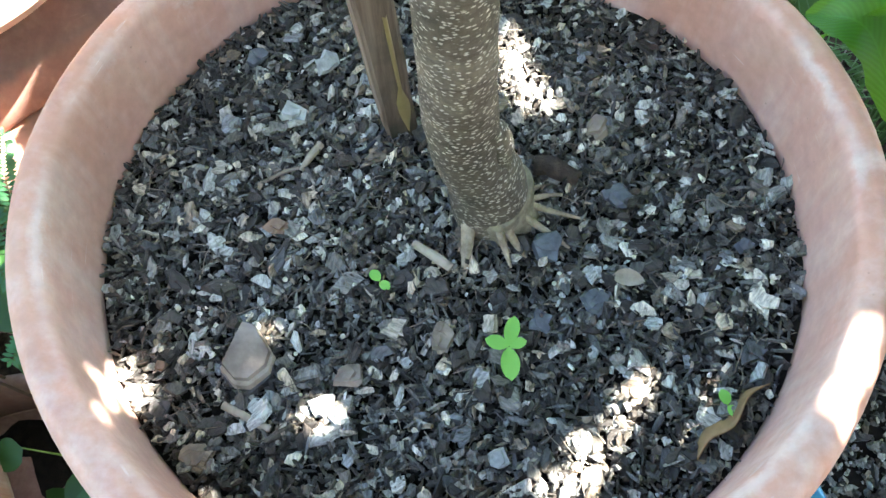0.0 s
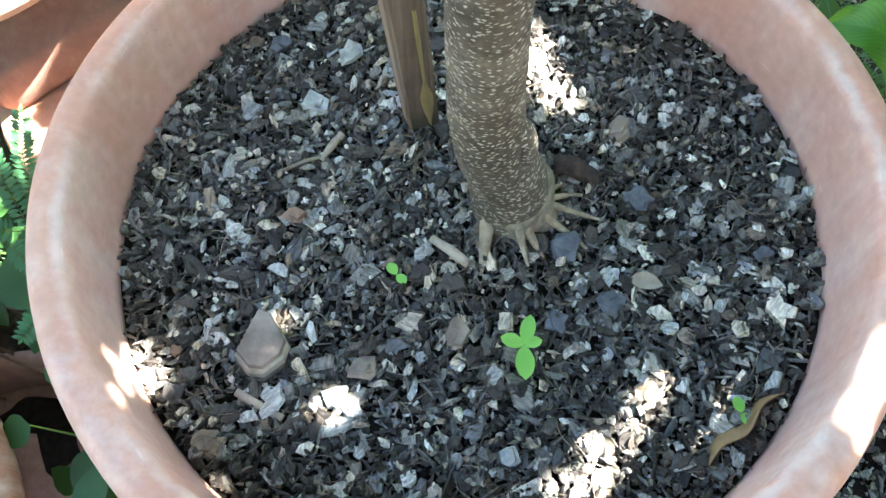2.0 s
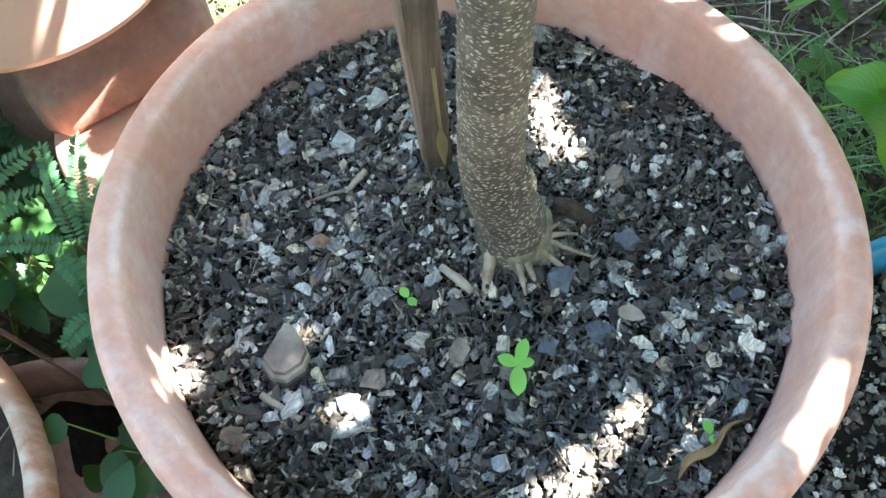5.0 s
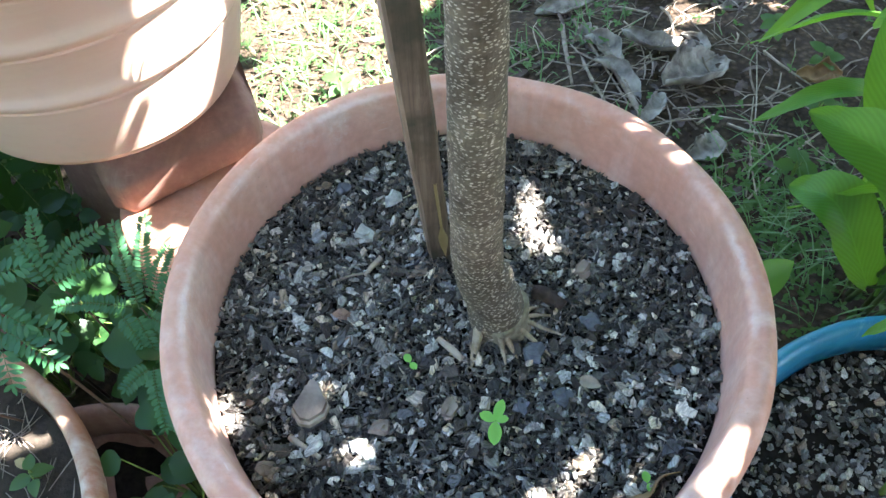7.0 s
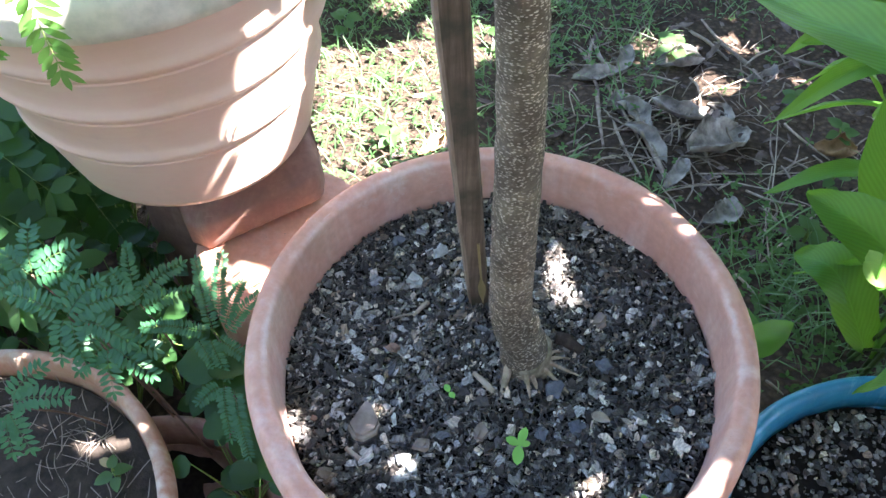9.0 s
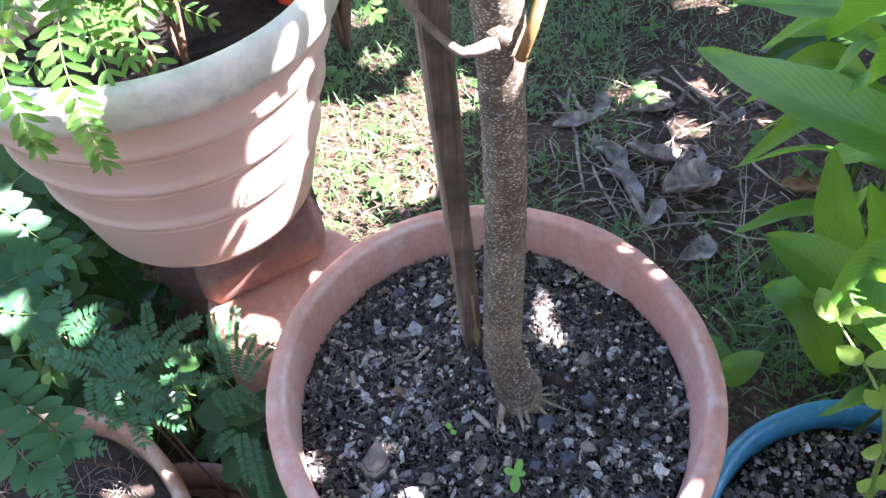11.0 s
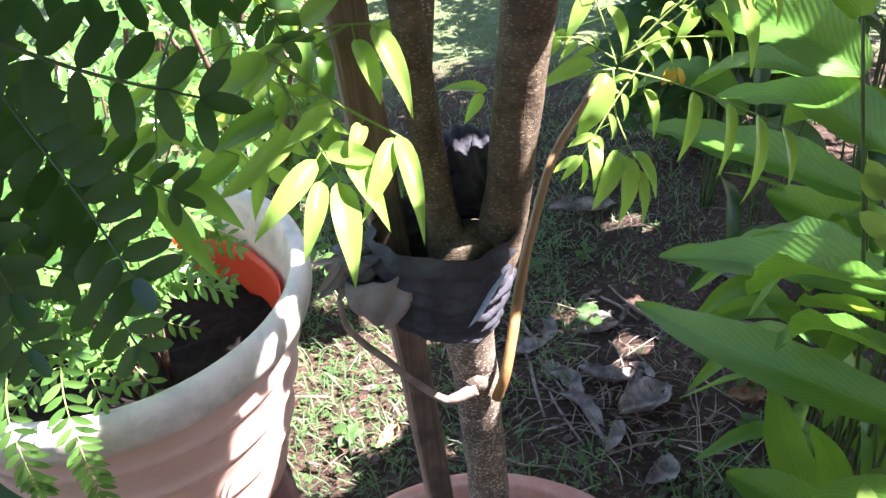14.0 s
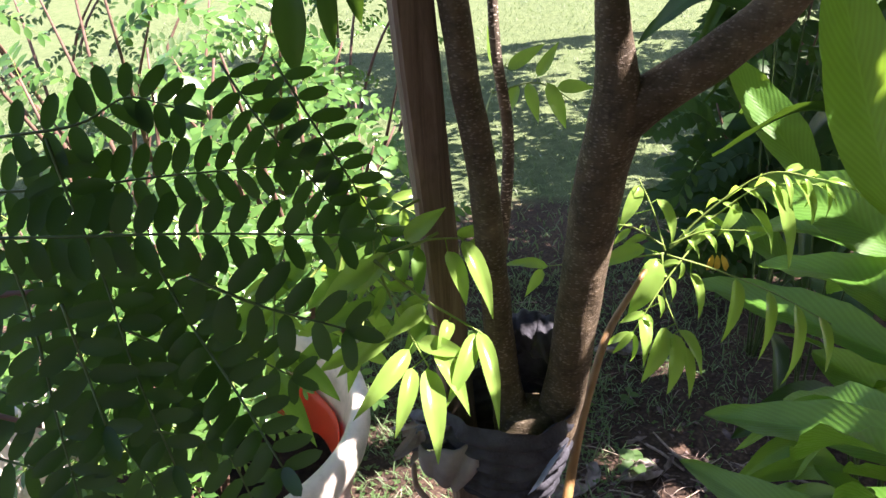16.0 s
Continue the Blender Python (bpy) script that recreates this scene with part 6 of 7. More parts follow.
# ---- the bush in the ribbed planter ----
def build_planter_bush():
    c = Vector((-0.478, 0.372, 0.822))
    fronds, trunk = [], []
    for k in range(10):
        a = 2.2 * k + 0.3
        q = Vector((c.x + 0.03 + 0.03 * math.cos(a), c.y - 0.05 + 0.03 * math.sin(a), c.z - 0.01))
        top = Vector((c.x - 0.03 + 0.12 * math.cos(a), c.y - 0.03 + 0.11 * math.sin(a), c.z + rng.uniform(0.22, 0.46)))
        trunk.append(([q, q.lerp(top, 0.5) + Vector((0, 0, 0.02)), top], [0.0035, 0.0025, 0.0012]))
        for j in range(15):
            u = 0.36 + 0.64 * j / 14
            p = q.lerp(top, u) + Vector((0, 0, 0.02 * math.sin(3 * u)))
            b = rng.uniform(0, 6.28)
            d = Vector((math.cos(b), math.sin(b), rng.uniform(-0.1, 0.5)))
            r = rng.uniform(0.09, 0.14)
            fronds.append(([p, p + d * r * 0.5 + Vector((0, 0, 0.015)), p + d * r - Vector((0, 0, 0.03))], (rng.uniform(-0.4, 0.5), -0.5, 0.8)))
    # two fronds that hang over the rim
    fronds += [([(-0.45, 0.25, 1.04), (-0.405, 0.13, 1.035), (-0.384, 0.085, 0.99), (-0.375, 0.070, 0.945)], (0.3, -0.9, 0.3)),
               ([(-0.48, 0.20, 1.05), (-0.435, 0.09, 1.05), (-0.415, 0.052, 1.01), (-0.41, 0.045, 0.985)], (0.1, -0.9, 0.3)),
               ([(-0.43, 0.28, 0.96), (-0.42, 0.22, 0.985), (-0.39, 0.19, 0.965)], (0.2, -0.7, 0.7))]
    feather_plant("planter_bush", (c.x + 0.05, c.y - 0.05, c.z), fronds, LEAF_BUSH, STEM_RED, "sunlit feathery bush growing in the ribbed planter", (0.027, 0.0086), 0.0128, "shrub", trunk=trunk, hang=0.12, full=0.6)


build_planter_bush()


# ---- rounded shrub and pieces in the blue pot ----
def build_rounded_shrub():
    o = Vector((0.47, 0.0, 0.345))
    plant = thing("rounded_leaf_shrub", o, "young shrub with pale green rounded leaves in the blue pot", "shrub")
    stems = [[(0.47, 0.0, 0.34), (0.44, 0.01, 0.55), (0.40, 0.03, 0.70), (0.355, 0.11, 0.735)], [(0.44, 0.01, 0.55), (0.42, 0.06, 0.72), (0.415, 0.13, 0.79)], [(0.47, 0.0, 0.34), (0.47, 0.08, 0.7), (0.45, 0.17, 0.97), (0.385, 0.26, 1.13)],
             [(0.45, 0.17, 0.97), (0.42, 0.22, 1.07), (0.39, 0.235, 1.10)]]
    for pts in stems:
        bm = bmesh.new()
        tube(bm, local(pts, o), [0.0035, 0.0025, 0.0012], 7, 6)
        part("stem", bm, STEM_GREEN, plant)
        line = bend(local(pts, o), 10)
        for i in range(len(line) // 3, len(line), 5):
            for s in (-1, 1):
                d = (line[min(i + 1, len(line) - 1)] - line[i - 1]).normalized()
                out = Vector((s * 0.9, -0.25 + rng.uniform(-0.5, 0.5), 0.35)) + d * rng.uniform(0.3, 1.2)
                bm = bmesh.new()
                blade(bm, line[i], out, (-0.2, -0.7, 0.7), rng.uniform(0.028, 0.042), rng.uniform(0.018, 0.024), 7, 0.2, 0.3, 0.5, 0, 1, rng.uniform(-0.4, 0.4), cols=2, full=0.62)
                part("leaf", bm, LEAF_SHRUB, plant)
        bm = bmesh.new()
        blade(bm, line[-1], line[-1] - line[-3], (-0.2, -0.7, 0.7), 0.04, 0.022, 7, 0.2, 0.2, 0.5, cols=2, full=0.62)
        part("leaf", bm, LEAF_SHRUB, plant)


build_rounded_shrub()


# ---- ground cover and litter ----
def litter_leaf(place, length, width, turn, curl, material, label, wave=0.16, name="dry_leaf"):
    x, y = place
    z = ground_z(x, y) + 0.012
    ob = thing(name, (x, y, z), label, "dry leaf", "dry leaves on the soil")
    bm = bmesh.new()
    rows, cols = 26, 8
    p, way, grid = Vector((0, 0, 0)), turn - curl * 0.5, []
    for i in range(rows + 1):
        u = i / rows
        half = width * 0.5 * (math.sin(math.pi * (0.04 + 0.93 * u)) ** 0.6) * (1 + 2 * wave * noise.noise((u * 5, length * 50, x * 9)))
        d = Vector((math.cos(way), math.sin(way), 0))
        side = Vector((-d.y, d.x, 0))
        tight = 1.75 + 0.9 * noise.noise((u * 3, x * 20, y * 20))
        row = []
        for k in range(cols + 1):
            s = 2 * k / cols - 1
            ragged = 1 + 0.22 * noise.noise((u * 16, s * 2, x * 30)) * abs(s)
            q = p + side * half * math.sin(s * tight) * ragged + Vector((0, 0, half * (1 - math.cos(s * tight)) * 0.9))
            row.append(bm.verts.new(q + Vector((0, 0, 0.10 * width * noise.noise((u * 7 + x * 11, s * 1.5, 2))))))
        grid.append(row)
        p = p + d * length / rows + Vector((0, 0, 0.25 * length / rows * math.sin(3.1 * u + x * 9)))
        way += curl / rows
    centre = grid[rows // 2][cols // 2].co.copy()
    for a, b in zip(grid, grid[1:]):
        for k in range(cols):
            bm.faces.new((a[k], a[k + 1], b[k + 1], b[k]))
    low = min(v.co.z for v in bm.verts)
    for v in bm.verts:
        v.co -= Vector((centre.x, centre.y, low + 0.012))
    leaf = part("blade", bm, material, ob)
    leaf.modifiers.new("thickness", "SOLIDIFY").thickness = 0.0012
    return ob


for p, l, w, t, c, m in (((0.375, 0.905), 0.17, 0.085, 0.75, 0.9, DRY_LEAF), ((0.300, 1.00), 0.17, 0.045, 0.1, 2.3, DRY_LEAF), ((0.305, 1.235), 0.14, 0.055, 0.5, 0.8, DRY_LEAF), ((0.370, 0.665), 0.11, 0.05, 1.0, 1.9, DRY_LEAF), ((0.20, 1.0), 0.13, 0.05, 2.1, 1.0, DRY_LEAF),
                         ((0.10, 1.16), 0.12, 0.05, 0.3, 1.2, DRY_LEAF), ((0.34, 1.9), 0.26, 0.07, 0.35, 0.8, DRY_LEAF), ((0.50, 1.19), 0.12, 0.03, 0.8, 1.4, DRY_LEAF), ((0.285, 0.79), 0.11, 0.035, 1.2, 0.7, DRY_LEAF), ((0.61, 0.905), 0.09, 0.05, 0.0, 0.6, DRY_BROWN),
                         ((-0.25, 0.85), 0.10, 0.035, 1.2, 1.0, DRY_BROWN), ((0.70, 1.45), 0.22, 0.05, 2.7, 0.9, DRY_LEAF), ((0.225, 0.90), 0.15, 0.035, 2.2, 0.6, DRY_LEAF), ((0.17, 1.25), 0.11, 0.04, 1.5, 1.4, DRY_LEAF), ((0.15, 1.05), 0.10, 0.03, 1.3, 0.9, DRY_LEAF), ((0.39, 1.04), 0.08, 0.03, 2.3, 0.8, DRY_LEAF)):
    litter_leaf(p, l, w, t, c, m, "curled dry grey-brown leaf lying on bare soil")


def stalk(a, b, r, material, label):
    pa, pb = Vector((*a, ground_z(*a) + 0.006)), Vector((*b, ground_z(*b) + 0.008))
    ob = thing("dry_stalk", pa, label, "dry stalk", "dry stalks on the soil")
    bm = bmesh.new()
    mid = pa.lerp(pb, 0.5)
    mid = Vector((mid.x + rng.uniform(-0.015, 0.015), mid.y + rng.uniform(-0.015, 0.015), ground_z(mid.x, mid.y) + 0.012))
    tube(bm, local([pa, mid, pb], pa), [r, r * 0.9, r * 0.6], 6, 6, 0.3)
    part("stalk", bm, material, ob)


for a, b, r in (((0.082, 1.35), (0.103, 1.117), 0.005), ((0.103, 1.117), (0.127, 0.879), 0.006), ((0.175, 1.092), (0.268, 0.745), 0.009), ((0.091, 1.311), (0.135, 1.194), 0.006), ((0.05, 1.3), (0.16, 1.02), 0.003), ((0.33, 1.395), (0.419, 1.269), 0.005), ((0.47, 1.25), (0.36, 1.45), 0.005),
                ((0.418, 0.538), (0.681, 0.832), 0.002), ((0.422, 0.552), (0.510, 1.027), 0.0016), ((0.438, 0.539), (0.476, 0.839), 0.0018), ((0.05, 0.847), (0.621, 1.32), 0.0018), ((0.55, 1.3), (0.75, 1.2), 0.005), ((-0.1, 1.2), (-0.02, 0.95), 0.003), ((0.10, 1.2), (0.24, 0.80), 0.003), ((0.14, 1.0), (0.21, 0.77), 0.004), ((0.32, 0.80), (0.56, 0.83), 0.0016)):
    stalk(a, b, r, TWIG if r > 0.0026 else DRY_WOOD, "pale dry stalk lying across the soil")

bm = bmesh.new()
for k in range(520):
    x, y = (rng.uniform(-0.75, 1.1), rng.uniform(0.42, 2.4)) if k < 200 else (rng.gauss(0.25, 0.25), rng.gauss(0.95, 0.3))
    if x < 0 and rng.random() < 0.5:
        continue
    a, l = rng.uniform(0, 6.28), rng.uniform(0.02, 0.13)
    z = ground_z(x, y) + rng.uniform(0.002, 0.012)
    p, q = Vector((x, y, z)), Vector((x + l * math.cos(a), y + l * math.sin(a), ground_z(x + l * math.cos(a), y + l * math.sin(a)) + rng.uniform(0.002, 0.02)))
    r = rng.choice((0.0008, 0.001, 0.0014, 0.0022))
    tube(bm, [p, p.lerp(q, 0.5) + Vector((rng.uniform(-0.1, 0.1) * l, rng.uniform(-0.1, 0.1) * l, 0.004)), q], [r, r, r * 0.6], 4, 3)
tagged(new("twig_litter", finish("twig_litter", bm, TWIG)), "scattered thin grey twigs and straw on the soil", "litter", kind="stuff")
bm = bmesh.new()
for k in range(70):
    x, y = rng.gauss(0.22, 0.28), rng.gauss(0.95, 0.32)
    if y < 0.4:
        continue
    a, l = rng.uniform(0, 6.28), rng.uniform(0.03, 0.16)
    q = (x + l * math.cos(a), y + l * math.sin(a))
    p, q = Vector((x, y, ground_z(x, y) + rng.uniform(0.004, 0.02))), Vector((*q, ground_z(*q) + rng.uniform(0.004, 0.025)))
    r = rng.choice((0.0008, 0.0012, 0.0016, 0.0026))
    tube(bm, [p, p.lerp(q, 0.5) + Vector((rng.uniform(-0.12, 0.12) * l, rng.uniform(-0.12, 0.12) * l, 0.006)), q], [r, r, r * 0.5], 4, 3)
tagged(new("straw_litter", finish("straw_litter", bm, DRY_WOOD)), "pale dry straw strewn over the bare soil", "litter", kind="stuff")

bm = bmesh.new()
for k in range(230):
    x, y = rng.gauss(0.25, 0.32), rng.gauss(1.05, 0.38)
    if y < 0.45:
        continue
    z = ground_z(x, y) + 0.006
    d = Vector((rng.gauss(0, 1), rng.gauss(0, 1), rng.uniform(-0.1, 0.3)))
    blade(bm, (x, y, z), d, (rng.gauss(0, 0.4), rng.gauss(0, 0.4), 1), rng.uniform(0.015, 0.07), rng.uniform(0.006, 0.022), 5, rng.uniform(0, 0.8), rng.uniform(-0.5, 1.5), 0.5, 0.15, cols=1, full=0.5)
tagged(new("leaf_litter", finish("leaf_litter", bm, DRY_DARK)), "torn bits of dry brown and grey leaf", "litter", kind="stuff")

bm = bmesh.new()
for k in range(2600):
    x, y = rng.uniform(-0.9, 1.2), rng.uniform(0.35, 2.4)
    flake(bm, (x, y, ground_z(x, y) + 0.004), rng.choice((0.004, 0.006, 0.008, 0.012)), rng, 0.7, 0.8)
tagged(new("soil_crumbs", finish("soil_crumbs", bm, DIRT, False)), "loose crumbs and clods of brown soil", "soil", kind="stuff")


def grass(name, n, spot, material, label, high, wide):
    bm = bmesh.new()
    made = 0
    while made < n:
        x, y = spot()
        a = rng.uniform(0, 6.28)
        d = Vector((math.cos(a) * 0.6, math.sin(a) * 0.6, 1))
        blade(bm, (x, y, ground_z(x, y) - 0.004), d, (math.cos(a), math.sin(a), 0.2), rng.uniform(*high), rng.uniform(*wide), 3, 0.3, rng.uniform(-1.6, -0.4), 0.3)
        made += 1
    tagged(new(name, finish(name, bm, material)), label, "grass", kind="stuff")


def tufty():
    while True:
        x, y = rng.uniform(-1.1, 0.25), rng.uniform(0.62, 2.3)
        if noise.noise((x * 4, y * 4, 2)) > -0.12 - 0.5 * (x < -0.2):
            return x, y


def sparse():
    while True:
        x, y = rng.uniform(-0.1, 1.2), rng.uniform(0.35, 3.2)
        if noise.noise((x * 5, y * 5, 5)) > 0.24 - 0.22 * (y > 1.5) - 0.25 * (x > 0.42 and y < 0.85):
            return x, y


grass("grass_tufts", 4600, tufty, GRASS, "uneven green grass and low weeds in sun", (0.02, 0.085), (0.002, 0.0055))
grass("sparse_grass", 520, sparse, GRASS, "thin grass seedlings on bare soil", (0.012, 0.06), (0.0015, 0.004))
grass("rough_grass", 5200, lambda: (rng.uniform(-1.0, 0.75), rng.uniform(1.45, 2.7)), GRASS, "rough green grass where the bed meets the lawn", (0.02, 0.07), (0.002, 0.005))
grass("lawn", 20000, lambda: (rng.uniform(-4.5, 4.0), 2.5 + 7.1 * rng.random() ** 1.4), LAWN, "mown sunlit lawn behind the garden bed", (0.03, 0.07), (0.005, 0.012))


def creeping(n, spot, label):
    bm = bmesh.new()
    for k in range(n):
        x, y = spot()
        z = ground_z(x, y) + rng.uniform(0.002, 0.03)
        for j in range(5):
            a = rng.uniform(0, 6.28)
            blade(bm, (x, y, z), (math.cos(a), math.sin(a), rng.uniform(0, 0.5)), (0, 0, 1), rng.uniform(0.006, 0.016), rng.uniform(0.004, 0.008), 3, 0.15, 0.3, 0.5, full=0.6)
    tagged(new("ground_cover", finish("ground_cover", bm, LEAF_WEED)), label, "weed", kind="stuff")


creeping(2000, tufty, "creeping small-leaved weeds on sunny ground")
creeping(420, sparse, "scattered seedlings and creeping weeds on soil")
creeping(420, lambda: (rng.gauss(0.48, 0.10), rng.gauss(0.49, 0.12)), "dense creeping weeds beside the blue pot")
grass("verge_grass", 260, lambda: (rng.gauss(0.46, 0.09), rng.gauss(0.46, 0.11)), GRASS, "long thin grass blades between the pots", (0.03, 0.13), (0.0015, 0.004))

for x, y, n, s in ((0.285, 1.27, 5, 0.06), (0.54, 1.05, 5, 0.04), (0.57, 0.77, 6, 0.035), (0.50, 0.60, 6, 0.04), (-0.35, 0.84, 6, 0.04), (0.15, 1.55, 5, 0.04), (-0.15, 1.3, 6, 0.05), (0.62, 0.95, 5, 0.04), (-0.6, 1.35, 6, 0.05), (0.30, 1.6, 5, 0.035)):
    z = ground_z(x, y)
    few = []
    for k in range(n):
        a = 6.28 * k / n + rng.uniform(-0.3, 0.3)
        few.append(((x + s * math.cos(a), y + s * math.sin(a), z + rng.uniform(0.03, 0.06)), s * 0.9, s * 0.62, (0, -0.2, 1)))
    broad_weed("broadleaf_weed", (x, y), few, LEAF_WEED, "small broad-leaved weed rooted in bare soil", group="weeds in the bed")
# a single leaf beside the rim
broad_weed("broadleaf_weed", (0.335, 0.22), [((0.385, 0.255, 0.425), 0.10, 0.045, (0, -0.5, 1)), ((0.30, 0.30, 0.40), 0.08, 0.04, (0, -0.4, 1))], LEAF_GINGER, "weed with one pointed green leaf between the pots")


# ---- shrubs behind ----
def back_shrub(foot, high, wide, n, material, label, leaf=(0.05, 0.022), lean=(0, 0)):
    z = ground_z(*foot)
    fronds, trunk = [], []
    for k in range(5):
        a = 1.26 * k + foot[0]
        top = (foot[0] + lean[0] + wide * 0.5 * math.cos(a), foot[1] + lean[1] + wide * 0.5 * math.sin(a), z + high * rng.uniform(0.7, 1.0))
        trunk.append(([(foot[0], foot[1], z), (foot[0] * 0.6 + top[0] * 0.4, foot[1] * 0.6 + top[1] * 0.4, z + high * 0.5), top], [0.014, 0.009, 0.003]))
        for j in range(n // 5):
            u = rng.uniform(0.25, 1.0)
            p = Vector((foot[0], foot[1], z)).lerp(Vector(top), u)
            b = rng.uniform(0, 6.28)
            d = Vector((math.cos(b), math.sin(b), rng.uniform(-0.2, 0.5)))
            r = rng.uniform(0.16, 0.34)
            fronds.append(([p, p + d * r * 0.5 + Vector((0, 0, 0.04)), p + d * r - Vector((0, 0, 0.05))], (rng.uniform(-0.4, 0.5), -0.5, 0.8)))
    feather_plant("background_shrub", foot, fronds, material, STEM_RED, label, leaf, 0.03, "shrub", "shrubs behind the bed", trunk=trunk, full=0.6)


BACK = "tall feathery shrub in sun behind the bed"
for f, h, w, n in (((-1.15, 1.75), 1.5, 0.9, 40), ((-1.75, 2.5), 1.7, 1.0, 40), ((-0.75, 2.7), 1.15, 0.7, 30), ((-2.2, 1.3), 1.5, 1.0, 35), ((-1.2, 4.2), 1.6, 1.2, 40), ((-2.8, 3.8), 1.9, 1.3, 40), ((-1.3, 0.7), 1.0, 0.6, 25), ((-0.62, 1.55), 1.35, 0.55, 45), ((-0.95, 1.2), 1.3, 0.5, 40), ((-0.9, 2.0), 1.5, 0.6, 40)):
    back_shrub(f, h, w, n, LEAF_BUSH if f[0] > -1.25 else LEAF_WEED, BACK)

for f, h, w in (((0.80, 2.3), 1.0, 0.38), ((1.0, 2.85), 1.25, 0.5)):
    back_shrub(f, h, w, 70, LEAF_HEART, "low dark green shrub between ginger and lawn", (0.085, 0.036))
SIDE = "dense dark green shrub added to darken the edge of the bed"
# added to block sky light, mostly out of view; low ones fill dark ground
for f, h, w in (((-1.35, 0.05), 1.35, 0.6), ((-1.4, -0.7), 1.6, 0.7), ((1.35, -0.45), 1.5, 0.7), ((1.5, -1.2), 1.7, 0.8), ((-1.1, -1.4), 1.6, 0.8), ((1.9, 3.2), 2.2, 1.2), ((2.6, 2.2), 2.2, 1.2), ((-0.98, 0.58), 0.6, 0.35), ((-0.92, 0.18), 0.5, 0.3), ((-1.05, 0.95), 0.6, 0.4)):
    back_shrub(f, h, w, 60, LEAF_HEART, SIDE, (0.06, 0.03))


# ---- small things on the potting mix ----
def on_soil(x, y, lift=0.0):
    return Vector((x, y, soil_z(x, y) + lift))


def seedling(x, y, leaves, label, high=0.012):
    o = on_soil(x, y, -0.002)
    plant = thing("seedling", o, label, "seedling", "seedlings in the pot")
    POTTED.append(plant)
    bm = bmesh.new()
    tube(bm, [(0, 0, 0), (0.001, 0, high * 0.6), (0, 0, high)], [0.0009, 0.0008, 0.0007], 6, 4)
    part("stem", bm, STEM_GREEN, plant)
    for dx, dy, l, w in leaves:
        bm = bmesh.new()
        blade(bm, (0, 0, high), (dx, dy, 0.12), (0, 0, 1), l, w, 7, 0.12, 0.25, 0.52, cols=2, full=0.6)
        part("leaf", bm, LEAF_SEED, plant)


seedling(0.0303, -0.0834, [(-0.9, 0.35, 0.0135, 0.0085), (0.25, 1, 0.0185, 0.0085), (0.95, 0.3, 0.0105, 0.0065), (0.02, -1, 0.0195, 0.0105)], "bright green seedling with four oval leaves on the mix", 0.014)
seedling(-0.0408, -0.0384, [(-0.6, 0.8, 0.009, 0.0065), (0.6, -0.6, 0.008, 0.006)], "tiny green sprout with two round leaves", 0.006)
seedling(0.1436, -0.1177, [(-0.2, 0.9, 0.009, 0.0065), (0.4, -0.7, 0.008, 0.006)], "tiny green sprout with two round leaves", 0.007)


def build_bark_piece():
    o = on_soil(-0.1127, -0.0858, 0.004)
    ob = thing("bark_piece", o, "large wedge-shaped piece of layered grey bark on the mix", "bark piece")
    POTTED.append(ob)
    outline = [(-0.003, 0.021), (0.004, 0.019), (0.0155, 0.001), (0.013, -0.008), (0.002, -0.0165), (-0.007, -0.0155), (-0.0155, -0.006)]
    for k, (z0, z1, s) in enumerate(((-0.006, 0.0, 1.0), (0.0, 0.0045, 0.97), (0.0045, 0.0085, 0.86))):
        bm = bmesh.new()
        low = [bm.verts.new((x * s, (y + 0.002 * k) * s, z0 + 0.15 * y)) for x, y in outline]
        top = [bm.verts.new((x * s * 0.95, (y + 0.002 * k) * s * 0.95, z1 + 0.15 * y + 0.0012 * noise.noise((x * 200, y * 200, k)))) for x, y in outline]
        bm.faces.new(top)
        for i in range(7):
            j = (i + 1) % 7
            bm.faces.new((low[i], low[j], top[j], top[i]))
        part("bark_layer", bm, (GREY_BARK, DRY_WOOD, TWIG)[k], ob, smooth=False)


build_bark_piece()


def loose(name, points, radii, material, label, category):
    o = on_soil(points[0][0], points[0][1])
    ob = thing(name, o, label, category)
    POTTED.append(ob)
    bm = bmesh.new()
    tube(bm, [on_soil(x, y, h) - o for x, y, h in points], radii, 7, 5, 0.35, points[0][0] * 70)
    part(name + "_body", bm, material, ob)
    return ob


loose("wood_stick", [(-0.0211, -0.0150, 0.004), (-0.0097, -0.0238, 0.005), (0.0005, -0.0317, 0.004)], [0.0026, 0.0034, 0.003], DRY_WOOD, "split pale wood stick lying on the mix", "stick")
loose("wood_stick", [(-0.1246, -0.1080, 0.003), (-0.1118, -0.1152, 0.003), (-0.0982, -0.1222, 0.003)], [0.0022, 0.0026, 0.002], DRY_WOOD, "mossy splinter of wood lying on the mix", "stick")
loose("wood_stick", [(-0.0785, 0.0571, 0.004), (-0.0850, 0.0479, 0.004), (-0.0906, 0.0387, 0.003)], [0.0022, 0.0024, 0.0018], DRY_WOOD, "short pale splinter of wood on the mix", "stick")
loose("twig", [(-0.1168, 0.0298, 0.002), (-0.1002, 0.0371, 0.004), (-0.0907, 0.0408, 0.003)], [0.001, 0.0012, 0.0009], TWIG, "thin brown twig lying on the mix", "twig")
loose("twig", [(-0.0524, 0.0498, 0.003), (-0.0430, 0.0600, 0.004), (-0.0373, 0.0684, 0.005)], [0.0012, 0.0013, 0.0012], CLOTH, "thin dark twig leaning at the stake's foot", "twig")
